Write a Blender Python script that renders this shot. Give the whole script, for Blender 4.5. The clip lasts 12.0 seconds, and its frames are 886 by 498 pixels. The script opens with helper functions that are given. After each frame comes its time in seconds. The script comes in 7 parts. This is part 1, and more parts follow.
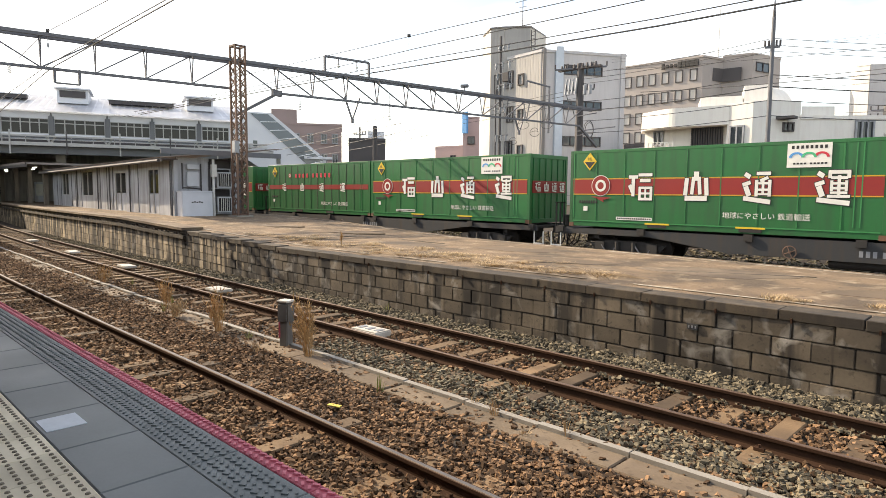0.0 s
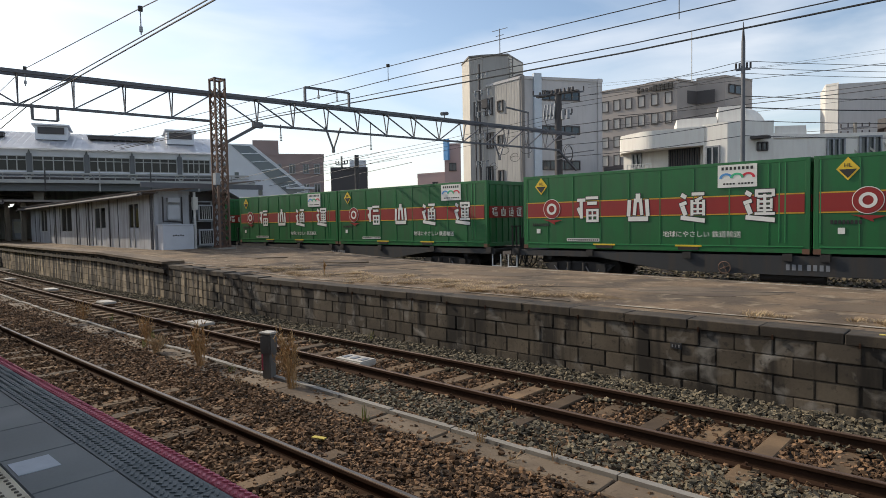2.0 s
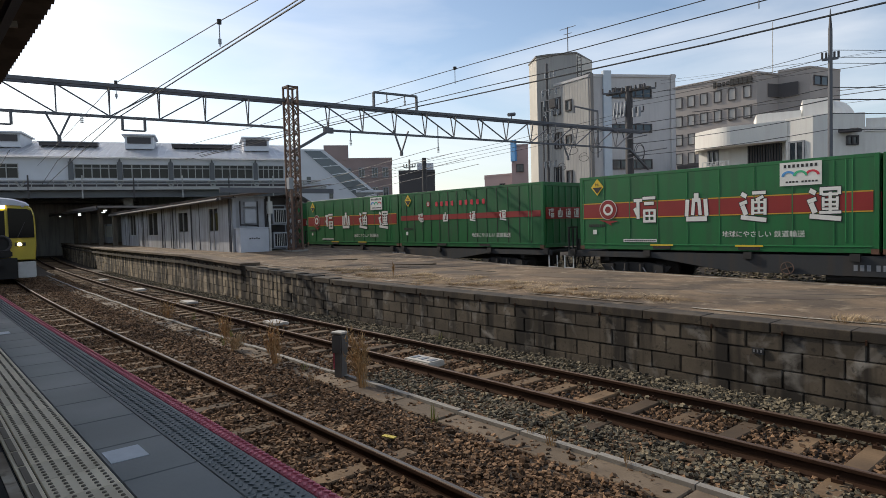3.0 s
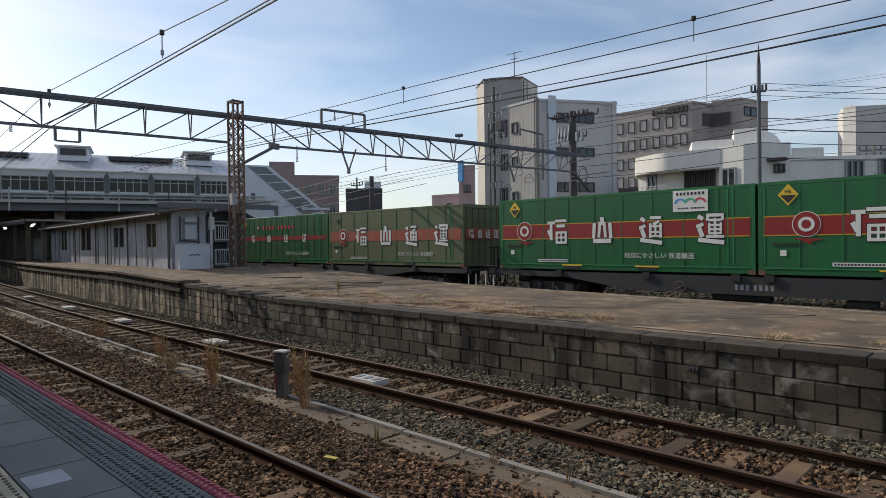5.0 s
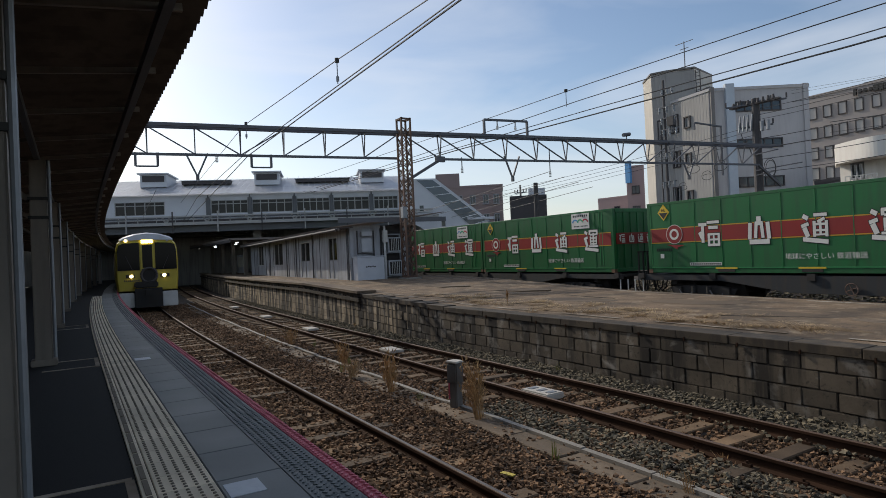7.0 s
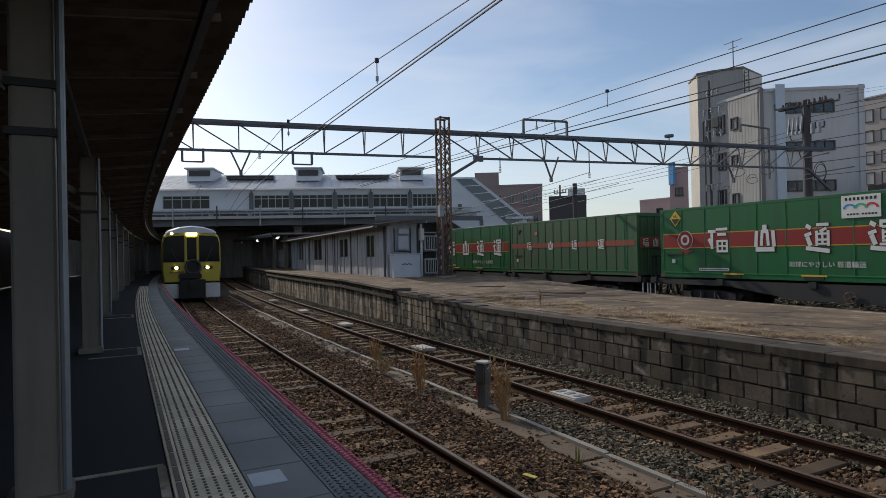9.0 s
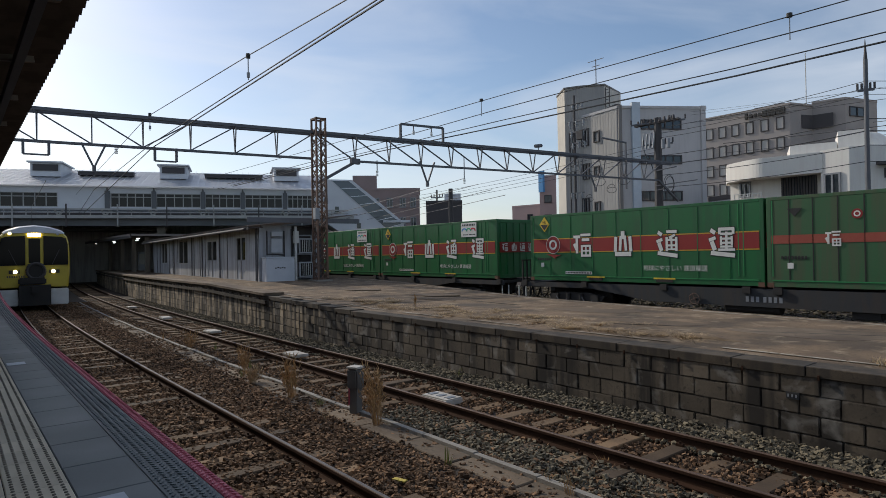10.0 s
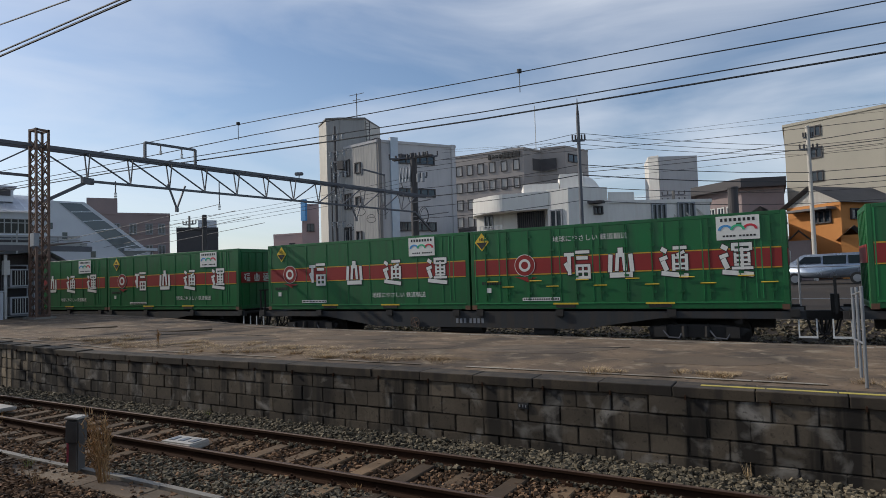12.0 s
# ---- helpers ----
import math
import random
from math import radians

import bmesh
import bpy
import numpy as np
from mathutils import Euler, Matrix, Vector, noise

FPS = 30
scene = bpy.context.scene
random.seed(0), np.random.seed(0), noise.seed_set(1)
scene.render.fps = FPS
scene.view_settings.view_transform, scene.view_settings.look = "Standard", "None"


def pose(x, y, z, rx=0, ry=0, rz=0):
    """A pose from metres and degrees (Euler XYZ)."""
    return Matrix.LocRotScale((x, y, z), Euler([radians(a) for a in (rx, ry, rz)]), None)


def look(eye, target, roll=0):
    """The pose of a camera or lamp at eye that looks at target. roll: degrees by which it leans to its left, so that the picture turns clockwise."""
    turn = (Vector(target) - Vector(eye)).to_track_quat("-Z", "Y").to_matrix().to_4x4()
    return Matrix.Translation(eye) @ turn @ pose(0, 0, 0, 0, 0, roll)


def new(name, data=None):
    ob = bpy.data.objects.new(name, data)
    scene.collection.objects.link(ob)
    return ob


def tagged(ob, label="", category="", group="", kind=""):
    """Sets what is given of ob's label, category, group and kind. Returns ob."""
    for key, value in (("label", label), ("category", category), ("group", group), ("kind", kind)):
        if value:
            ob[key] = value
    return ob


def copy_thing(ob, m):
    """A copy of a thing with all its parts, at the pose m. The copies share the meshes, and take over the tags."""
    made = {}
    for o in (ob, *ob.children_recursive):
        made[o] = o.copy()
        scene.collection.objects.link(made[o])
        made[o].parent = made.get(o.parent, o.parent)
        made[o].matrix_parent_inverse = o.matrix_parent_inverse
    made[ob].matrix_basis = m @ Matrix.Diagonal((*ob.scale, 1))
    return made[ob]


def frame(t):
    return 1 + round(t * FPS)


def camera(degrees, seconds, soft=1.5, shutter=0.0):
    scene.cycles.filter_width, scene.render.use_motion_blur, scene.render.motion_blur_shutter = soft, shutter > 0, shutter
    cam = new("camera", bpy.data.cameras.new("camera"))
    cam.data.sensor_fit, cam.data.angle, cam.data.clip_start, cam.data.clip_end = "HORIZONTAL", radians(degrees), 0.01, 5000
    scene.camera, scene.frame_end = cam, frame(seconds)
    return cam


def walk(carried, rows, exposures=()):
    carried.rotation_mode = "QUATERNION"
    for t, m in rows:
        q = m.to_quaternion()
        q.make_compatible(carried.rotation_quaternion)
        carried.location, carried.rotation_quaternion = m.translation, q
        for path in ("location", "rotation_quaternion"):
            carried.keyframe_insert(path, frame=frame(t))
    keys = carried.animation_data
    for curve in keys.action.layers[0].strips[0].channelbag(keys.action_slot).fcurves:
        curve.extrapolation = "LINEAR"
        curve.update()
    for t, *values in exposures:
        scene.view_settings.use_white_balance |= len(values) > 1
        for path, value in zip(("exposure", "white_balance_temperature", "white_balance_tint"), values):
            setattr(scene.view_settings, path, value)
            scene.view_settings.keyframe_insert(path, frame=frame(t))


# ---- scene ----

cam = camera(71.0, 12.0, soft=0.5)
# eye, then yaw (to the left from +y), pitch and lean in degrees
ROWS = [
    (0.0, 0.04, -0.20, 2.20, 44.16, -5.13, 0.48),
    (0.5, 0.04, -0.20, 2.21, 44.96, -5.08, 0.17),
    (1.0, 0.09, -0.25, 2.19, 45.64, -3.60, -1.06),
    (1.5, 0.09, -0.17, 2.21, 44.10, -2.80, -1.41),
    (2.0, 0.07, -0.18, 2.20, 42.74, -2.71, -1.04),
    (2.5, 0.05, -0.18, 2.19, 46.38, -2.57, -1.39),
    (2.7, 0.05, -0.18, 2.19, 48.85, -2.60, -1.60),
    (4.3, 0.08, -0.17, 2.18, 47.71, -1.54, -0.44),
    (4.5, 0.06, -0.17, 2.19, 46.23, -0.98, -0.56),
    (5.0, 0.06, -0.17, 2.17, 44.00, -0.71, -0.78),
    (5.5, 0.04, -0.11, 2.17, 45.37, 0.30, -2.00),
    (6.0, -0.03, -0.07, 2.20, 47.94, -0.76, -3.52),
    (6.5, -0.16, -0.03, 2.19, 51.42, 0.15, -3.06),
    (7.0, -0.17, -0.07, 2.19, 59.10, 0.39, -2.55),
    (7.2, -0.14, -0.05, 2.20, 63.18, -0.48, -1.97),
    (8.8, -0.06, 0.03, 2.26, 63.83, 0.44, -1.62),
    (9.0, -0.03, -0.02, 2.23, 62.65, 0.32, -1.22),
    (9.5, -0.00, 0.00, 2.24, 57.29, 0.24, -1.18),
    (10.0, -0.00, 0.05, 2.24, 51.45, 0.41, -1.00),
    (10.5, -0.02, 0.07, 2.24, 45.90, 0.23, -0.73),
    (11.0, -0.07, 0.09, 2.29, 47.32, 1.52, -1.26),
    (11.5, -0.04, 0.09, 2.27, 47.84, 2.27, -1.89),
    (12.0, 0.07, 0.17, 2.22, 29.85, 2.56, -1.81),
]


def aim(x, y, z, yaw, pitch, lean):
    a, p = radians(yaw), radians(pitch)
    way = Vector((-math.sin(a) * math.cos(p), math.cos(a) * math.cos(p), math.sin(p)))
    return look((x, y, z), Vector((x, y, z)) + way, lean)


PATH = [(r[0], aim(*r[1:])) for r in ROWS]
EXPOSURES = [(0.0, 1.25, 7900, 12), (0.4, 0.92, 7800, 12), (0.7, 0.72, 7500, 11), (1.0, 0.5, 7200, 10), (1.5, 0.28, 7000, 10), (2.5, 0.05, 6800, 10),
             (4.5, -0.1, 6600, 10), (5.5, -0.25, 6500, 10), (7.0, -0.35, 6500, 10), (9.0, -0.45, 6380, 10), (10.5, -0.38, 6360, 10), (11.4, -0.58, 6280, 10), (12.0, -0.4, 6250, 10)]
walk(cam, PATH, EXPOSURES)

# ---- sky and sun ----
SUN = Vector((-0.85, -0.17, 0.52)).normalized()
world = bpy.data.worlds.new("sky")
scene.world = world
world.use_nodes = True
wn, wl = world.node_tree.nodes, world.node_tree.links
wn.clear()
sky = wn.new("ShaderNodeTexSky")
sky.sky_type = "NISHITA"
sky.sun_disc = False
sky.sun_elevation = math.asin(SUN.z)
sky.sun_rotation = math.atan2(SUN.x, SUN.y)
sky.altitude, sky.air_density, sky.dust_density, sky.ozone_density = 0, 1.0, 1.0, 2.0
coord = wn.new("ShaderNodeTexCoord")
stretch = wn.new("ShaderNodeMapping")
stretch.inputs["Scale"].default_value = (1.2, 0.8, 4.5)
wisps = wn.new("ShaderNodeTexNoise")
wisps.inputs["Scale"].default_value, wisps.inputs["Detail"].default_value = 1.7, 7
wisps.inputs["Distortion"].default_value = 0.8
ramp = wn.new("ShaderNodeValToRGB")
ramp.color_ramp.elements[0].position, ramp.color_ramp.elements[1].position = 0.36, 0.72
ramp.color_ramp.elements[1].color = (0.6, 0.6, 0.6, 1)
clouds = wn.new("ShaderNodeMix")
clouds.data_type = "RGBA"
clouds.inputs["B"].default_value = (7.4, 7.6, 8.0, 1)
back = wn.new("ShaderNodeBackground")
back.inputs["Strength"].default_value = 0.15
wout = wn.new("ShaderNodeOutputWorld")
wl.new(coord.outputs["Generated"], stretch.inputs["Vector"])
wl.new(stretch.outputs["Vector"], wisps.inputs["Vector"])
wl.new(wisps.outputs["Fac"], ramp.inputs["Fac"])
wl.new(ramp.outputs["Color"], clouds.inputs["Factor"])
wl.new(sky.outputs["Color"], clouds.inputs["A"])
wl.new(clouds.outputs["Result"], back.inputs["Color"])
wl.new(back.outputs["Background"], wout.inputs["Surface"])

sun = new("sun", bpy.data.lights.new("sun", "SUN"))
sun.data.energy, sun.data.angle, sun.data.color = 3.3, radians(0.6), (1.0, 0.91, 0.78)
sun.matrix_world = look(SUN * 200, (0, 0, 0))


# ---- materials ----
def paint(name, a, b=None, rough=0.6, metal=0.0, scale=3.0, fine=40.0, bump=0.15, vary=0.0, streaks=0.0, dirt=(0.06, 0.05, 0.04), gloss=0.5, grime=0.0, depth=0.01, world_grain=False, pale=0.0, bloom=(0.4, 0.37, 0.32), spots=0.0, run_size=2.6, run_edge=(0.48, 0.6)):
    """Two-scale noise between two colours, fine relief, per-object variation, and optional dark runs of dirt."""
    m = bpy.data.materials.new(name)
    m.use_nodes = True
    n, l = m.node_tree.nodes, m.node_tree.links
    s = n["Principled BSDF"]
    b = b or tuple(c * 0.8 for c in a)
    tc = n.new("ShaderNodeTexCoord")
    if world_grain:
        place = n.new("ShaderNodeNewGeometry").outputs["Position"]
    else:
        own = n.new("ShaderNodeObjectInfo")
        shift = n.new("ShaderNodeVectorMath")
        shift.operation = "MULTIPLY_ADD"
        shift.inputs[1].default_value = (37.0, 23.0, 11.0)
        l.new(own.outputs["Random"], shift.inputs[0])
        l.new(tc.outputs["Object"], shift.inputs[2])
        place = shift.outputs["Vector"]
    big = n.new("ShaderNodeTexNoise")
    big.inputs["Scale"].default_value, big.inputs["Detail"].default_value = scale, 6
    small = n.new("ShaderNodeTexNoise")
    small.inputs["Scale"].default_value, small.inputs["Detail"].default_value = fine, 4
    add = n.new("ShaderNodeMath")
    add.operation = "MULTIPLY_ADD"
    add.inputs[1].default_value, add.inputs[2].default_value = 0.35, 0.0
    summed = n.new("ShaderNodeMath")
    summed.operation = "ADD"
    l.new(place, big.inputs["Vector"])
    l.new(place, small.inputs["Vector"])
    l.new(small.outputs["Fac"], add.inputs[0])
    l.new(big.outputs["Fac"], summed.inputs[0])
    l.new(add.outputs[0], summed.inputs[1])
    r = n.new("ShaderNodeMapRange")
    r.inputs["From Min"].default_value, r.inputs["From Max"].default_value = 0.4, 0.95
    l.new(summed.outputs[0], r.inputs["Value"])
    mix = n.new("ShaderNodeMix")
    mix.data_type = "RGBA"
    mix.inputs["A"].default_value, mix.inputs["B"].default_value = (*a, 1), (*b, 1)
    l.new(r.outputs["Result"], mix.inputs["Factor"])
    out = mix.outputs["Result"]
    if streaks:
        mp = n.new("ShaderNodeMapping")
        mp.inputs["Scale"].default_value = (run_size, run_size, run_size * 0.085)
        run = n.new("ShaderNodeTexNoise")
        run.inputs["Scale"].default_value, run.inputs["Detail"].default_value = 1.6, 8
        rr = n.new("ShaderNodeMapRange")
        rr.inputs["From Min"].default_value, rr.inputs["From Max"].default_value = run_edge
        rr.inputs["To Max"].default_value = streaks
        l.new(place, mp.inputs["Vector"])
        l.new(mp.outputs["Vector"], run.inputs["Vector"])
        l.new(run.outputs["Fac"], rr.inputs["Value"])
        dm = n.new("ShaderNodeMix")
        dm.data_type = "RGBA"
        dm.inputs["B"].default_value = (*dirt, 1)
        l.new(out, dm.inputs["A"])
        l.new(rr.outputs["Result"], dm.inputs["Factor"])
        out = dm.outputs["Result"]
    if grime:
        patch = n.new("ShaderNodeTexNoise")
        patch.inputs["Scale"].default_value, patch.inputs["Detail"].default_value = 0.9, 9
        pr = n.new("ShaderNodeMapRange")
        pr.inputs["From Min"].default_value, pr.inputs["From Max"].default_value, pr.inputs["To Max"].default_value = 0.43, 0.62, grime
        l.new(place, patch.inputs["Vector"])
        l.new(patch.outputs["Fac"], pr.inputs["Value"])
        gm = n.new("ShaderNodeMix")
        gm.data_type = "RGBA"
        gm.inputs["B"].default_value = (*dirt, 1)
        l.new(out, gm.inputs["A"])
        l.new(pr.outputs["Result"], gm.inputs["Factor"])
        out = gm.outputs["Result"]
    for amount, size, lo, hi, tint in ((pale, 2.6, 0.54, 0.72, bloom), (spots, 14.0, 0.58, 0.7, dirt)):
        if amount:
            fleck = n.new("ShaderNodeTexNoise")
            fleck.inputs["Scale"].default_value, fleck.inputs["Detail"].default_value = size, 9
            fleck.inputs["Distortion"].default_value = 0.6
            fr = n.new("ShaderNodeMapRange")
            fr.inputs["From Min"].default_value, fr.inputs["From Max"].default_value, fr.inputs["To Max"].default_value = lo, hi, amount
            l.new(place, fleck.inputs["Vector"])
            l.new(fleck.outputs["Fac"], fr.inputs["Value"])
            fm = n.new("ShaderNodeMix")
            fm.data_type = "RGBA"
            fm.inputs["B"].default_value = (*tint, 1)
            l.new(out, fm.inputs["A"])
            l.new(fr.outputs["Result"], fm.inputs["Factor"])
            out = fm.outputs["Result"]
    if vary:
        info = n.new("ShaderNodeObjectInfo")
        geo = n.new("ShaderNodeNewGeometry")
        both = n.new("ShaderNodeMath")
        both.operation = "ADD"
        l.new(info.outputs["Random"], both.inputs[0])
        l.new(geo.outputs["Random Per Island"], both.inputs[1])
        frac = n.new("ShaderNodeMath")
        frac.operation = "FRACT"
        l.new(both.outputs[0], frac.inputs[0])
        vr = n.new("ShaderNodeMapRange")
        vr.inputs["To Min"].default_value, vr.inputs["To Max"].default_value = 1 - vary, 1 + vary
        l.new(frac.outputs[0], vr.inputs["Value"])
        hv = n.new("ShaderNodeHueSaturation")
        l.new(out, hv.inputs["Color"])
        l.new(vr.outputs["Result"], hv.inputs["Value"])
        out = hv.outputs["Color"]
    l.new(out, s.inputs["Base Color"])
    rm = n.new("ShaderNodeMapRange")
    rm.inputs["To Min"].default_value, rm.inputs["To Max"].default_value = max(0.05, rough - 0.12), min(1, rough + 0.12)
    l.new(big.outputs["Fac"], rm.inputs["Value"])
    l.new(rm.outputs["Result"], s.inputs["Roughness"])
    s.inputs["Metallic"].default_value, s.inputs["Specular IOR Level"].default_value = metal, gloss
    if bump:
        bp = n.new("ShaderNodeBump")
        bp.inputs["Strength"].default_value, bp.inputs["Distance"].default_value = bump, depth
        l.new(summed.outputs[0], bp.inputs["Height"])
        l.new(bp.outputs["Normal"], s.inputs["Normal"])
    return m


def glowing(name, colour, strength):
    m = bpy.data.materials.new(name)
    m.use_nodes = True
    s = m.node_tree.nodes["Principled BSDF"]
    s.inputs["Base Color"].default_value = (*colour, 1)
    s.inputs["Emission Color"].default_value = (*colour, 1)
    s.inputs["Emission Strength"].default_value = strength
    return m


def pane_glass(name, colour=(0.03, 0.04, 0.05)):
    m = bpy.data.materials.new(name)
    m.use_nodes = True
    s = m.node_tree.nodes["Principled BSDF"]
    s.inputs["Base Color"].default_value = (*colour, 1)
    s.inputs["Roughness"].default_value, s.inputs["Specular IOR Level"].default_value = 0.06, 0.6
    return m


BALLAST = paint("ballast_stone", (0.086, 0.047, 0.024), (0.225, 0.138, 0.079), 0.92, vary=0.8, scale=1.4, fine=60, gloss=0.25, bump=0)
GREYSTONE = paint("grey_ballast_stone", (0.08, 0.066, 0.043), (0.185, 0.152, 0.098), 0.9, vary=0.75, scale=1.5, fine=60, bump=0)
EARTH = paint("ballast_bed", (0.022, 0.015, 0.01), (0.05, 0.036, 0.024), 0.95, scale=0.7, fine=22, bump=0.8, depth=0.03, world_grain=True)
RUST = paint("rusty_rail", (0.1, 0.05, 0.03), (0.2, 0.1, 0.06), 0.75, metal=0.15, scale=2, fine=50, bump=0.3)
SHINE = paint("worn_rail_head", (0.22, 0.18, 0.15), (0.13, 0.105, 0.085), 0.42, metal=0.7, scale=3, fine=30, bump=0.04)
DULLHEAD = paint("dull_rail_head", (0.085, 0.052, 0.036), (0.13, 0.08, 0.055), 0.6, metal=0.3, scale=3, fine=30, bump=0.05)
WOOD = paint("weathered_sleeper", (0.185, 0.117, 0.06), (0.082, 0.05, 0.026), 0.9, scale=2.5, fine=40, bump=0.6, vary=0.5, world_grain=True, grime=0.55, dirt=(0.045, 0.031, 0.02))
CONC = paint("concrete", (0.294, 0.273, 0.238), (0.21, 0.189, 0.161), 0.9, scale=1.2, fine=40, bump=0.3)
KERB = paint("weathered_concrete_kerb", (0.2, 0.148, 0.097), (0.115, 0.083, 0.053), 0.92, scale=1.6, fine=40, bump=0.8, vary=0.2, grime=0.85, dirt=(0.07, 0.048, 0.031), world_grain=True, spots=0.9)
BLOCK = paint("stained_block", (0.15, 0.119, 0.083), (0.076, 0.06, 0.042), 0.93, scale=1.6, fine=30, bump=0.8, vary=0.32, streaks=0.9, dirt=(0.019, 0.0155, 0.012), world_grain=True, grime=0.5, pale=0.7, bloom=(0.33, 0.305, 0.265), spots=0.6, run_size=1.4, run_edge=(0.5, 0.56))
BLOCKPALE = paint("pale_stained_block", (0.5, 0.4, 0.275), (0.3, 0.235, 0.155), 0.93, scale=1.6, fine=30, bump=0.8, vary=0.3, streaks=0.95, dirt=(0.018, 0.014, 0.01), world_grain=True, grime=0.55, pale=0.3, spots=0.6, run_size=1.9, run_edge=(0.46, 0.53))
RAILM = paint("dark_rusty_rail", (0.03, 0.017, 0.011), (0.06, 0.032, 0.02), 0.9, metal=0.05, scale=2, fine=50, bump=0.3, gloss=0.1)
MORTAR = paint("dark_mortar", (0.04, 0.033, 0.025), (0.085, 0.07, 0.053), 0.95, scale=4, fine=60, world_grain=True)
COPING = paint("platform_coping", (0.1, 0.076, 0.049), (0.048, 0.036, 0.024), 0.93, scale=2.2, fine=45, bump=0.9, vary=0.22, streaks=0.85, world_grain=True, grime=0.65, dirt=(0.03, 0.024, 0.018), spots=0.8)
PAVE = paint("old_platform_paving", (0.245, 0.165, 0.096), (0.118, 0.08, 0.048), 0.95, scale=1.1, fine=40, bump=1.0, grime=0.8, dirt=(0.062, 0.045, 0.03), world_grain=True, pale=0.65, bloom=(0.38, 0.3, 0.2), spots=0.9, depth=0.04)
PATCH = paint("darker_repair_concrete", (0.16, 0.112, 0.068), (0.1, 0.07, 0.043), 0.95, scale=0.8, fine=30, bump=0.6, world_grain=True, grime=0.5, dirt=(0.07, 0.05, 0.034), spots=0.6)
WHITELINE = paint("worn_white_line", (0.5, 0.45, 0.37), (0.22, 0.175, 0.12), 0.85, scale=3, fine=25, world_grain=True, grime=0.95, dirt=(0.13, 0.098, 0.064), spots=0.7)
YELLOWLINE = paint("worn_yellow_line", (0.62, 0.5, 0.08), (0.4, 0.32, 0.1), 0.85, scale=3, fine=25)
SLABM = paint("blue_grey_platform_slab", (0.15, 0.17, 0.172), (0.114, 0.131, 0.135), 0.62, scale=1.1, fine=60, bump=0.08, vary=0.07, world_grain=True, grime=0.4, dirt=(0.085, 0.096, 0.098), spots=0.1)
TACT = paint("cream_tactile_tile", (0.78, 0.69, 0.52), (0.63, 0.55, 0.41), 0.8, scale=3, fine=40, vary=0.12, world_grain=True, grime=0.3, dirt=(0.38, 0.32, 0.235))
# the small shadows of the tactile studs, put into their top colour
TACTTOP = paint("shade_dark_tactile_stud", (0.11, 0.09, 0.066), (0.17, 0.14, 0.1), 0.75, scale=3, fine=40, world_grain=True)
CHECKTOP = paint("dark_stud_top", (0.085, 0.1, 0.104), (0.112, 0.13, 0.132), 0.6, scale=3, fine=50, world_grain=True)
PINKTOP = paint("pale_red_stud", (0.62, 0.16, 0.2), (0.5, 0.12, 0.16), 0.65, scale=4, fine=40, world_grain=True)
CHECK = paint("blue_grey_stud_strip", (0.146, 0.167, 0.168), (0.112, 0.13, 0.132), 0.65, scale=3, fine=50, world_grain=True, grime=0.4, dirt=(0.085, 0.096, 0.098))
PINK = paint("red_edge_strip", (0.45, 0.07, 0.11), (0.33, 0.06, 0.085), 0.7, scale=4, fine=40, vary=0.1, world_grain=True)
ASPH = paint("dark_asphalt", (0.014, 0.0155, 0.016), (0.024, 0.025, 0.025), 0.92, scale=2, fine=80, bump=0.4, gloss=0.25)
LIGHTSLAB = paint("pale_label_tile", (0.5, 0.55, 0.6), (0.4, 0.45, 0.5), 0.6, scale=8, fine=40)
GREEN = paint("green_container_paint", (0.00864, 0.137, 0.0342), (0.0144, 0.106, 0.0308), 0.45, scale=0.8, fine=14, bump=0.06, vary=0.12, streaks=0.3, dirt=(0.03, 0.06, 0.03), gloss=0.5)
GREENFADE = paint("faded_green_container_paint", (0.03, 0.125, 0.042), (0.058, 0.118, 0.05), 0.6, scale=0.8, fine=14, bump=0.08, vary=0.1, streaks=0.5, dirt=(0.09, 0.085, 0.045))
GREENSCUFF = paint("brownish_green_container_paint", (0.072, 0.118, 0.046), (0.12, 0.128, 0.062), 0.62, scale=0.8, fine=14, bump=0.08, streaks=0.6, dirt=(0.125, 0.1, 0.055))
# paler green for trim, and for the highlight painted along each rib
GREENEDGE = paint("light_green_trim_and_highlight", (0.02, 0.22, 0.062), (0.032, 0.19, 0.062), 0.5, scale=2, fine=20)
RED = paint("red_band", (0.288, 0.0176, 0.012), (0.232, 0.016, 0.0144), 0.5, scale=1, fine=20, bump=0.03)
REDFADE = paint("faded_red_band", (0.3, 0.05, 0.03), (0.34, 0.09, 0.05), 0.6, scale=1, fine=20, bump=0.03)
GOLD = paint("gold_line", (0.6, 0.32, 0.02), (0.5, 0.26, 0.03), 0.5, scale=2, fine=20, bump=0)
WHITE = paint("white_marking", (0.78, 0.76, 0.7), (0.66, 0.64, 0.58), 0.6, scale=3, fine=30, bump=0)
BLACK = paint("black_marking", (0.015, 0.014, 0.013), (0.03, 0.028, 0.025), 0.6, scale=3, fine=30, bump=0)
BLUEM = paint("blue_marking", (0.08, 0.3, 0.6), (0.07, 0.27, 0.55), 0.5, bump=0)
REDM = paint("red_marking", (0.6, 0.03, 0.05), (0.52, 0.03, 0.05), 0.5, bump=0)
GREENM = paint("green_marking", (0.05, 0.45, 0.2), (0.05, 0.4, 0.2), 0.5, bump=0)
YELM = paint("yellow_marking", (0.75, 0.5, 0.03), (0.66, 0.44, 0.04), 0.5, bump=0)
UNDER = paint("dark_underframe", (0.014, 0.014, 0.014), (0.035, 0.029, 0.024), 0.75, scale=2, fine=30, bump=0.2)
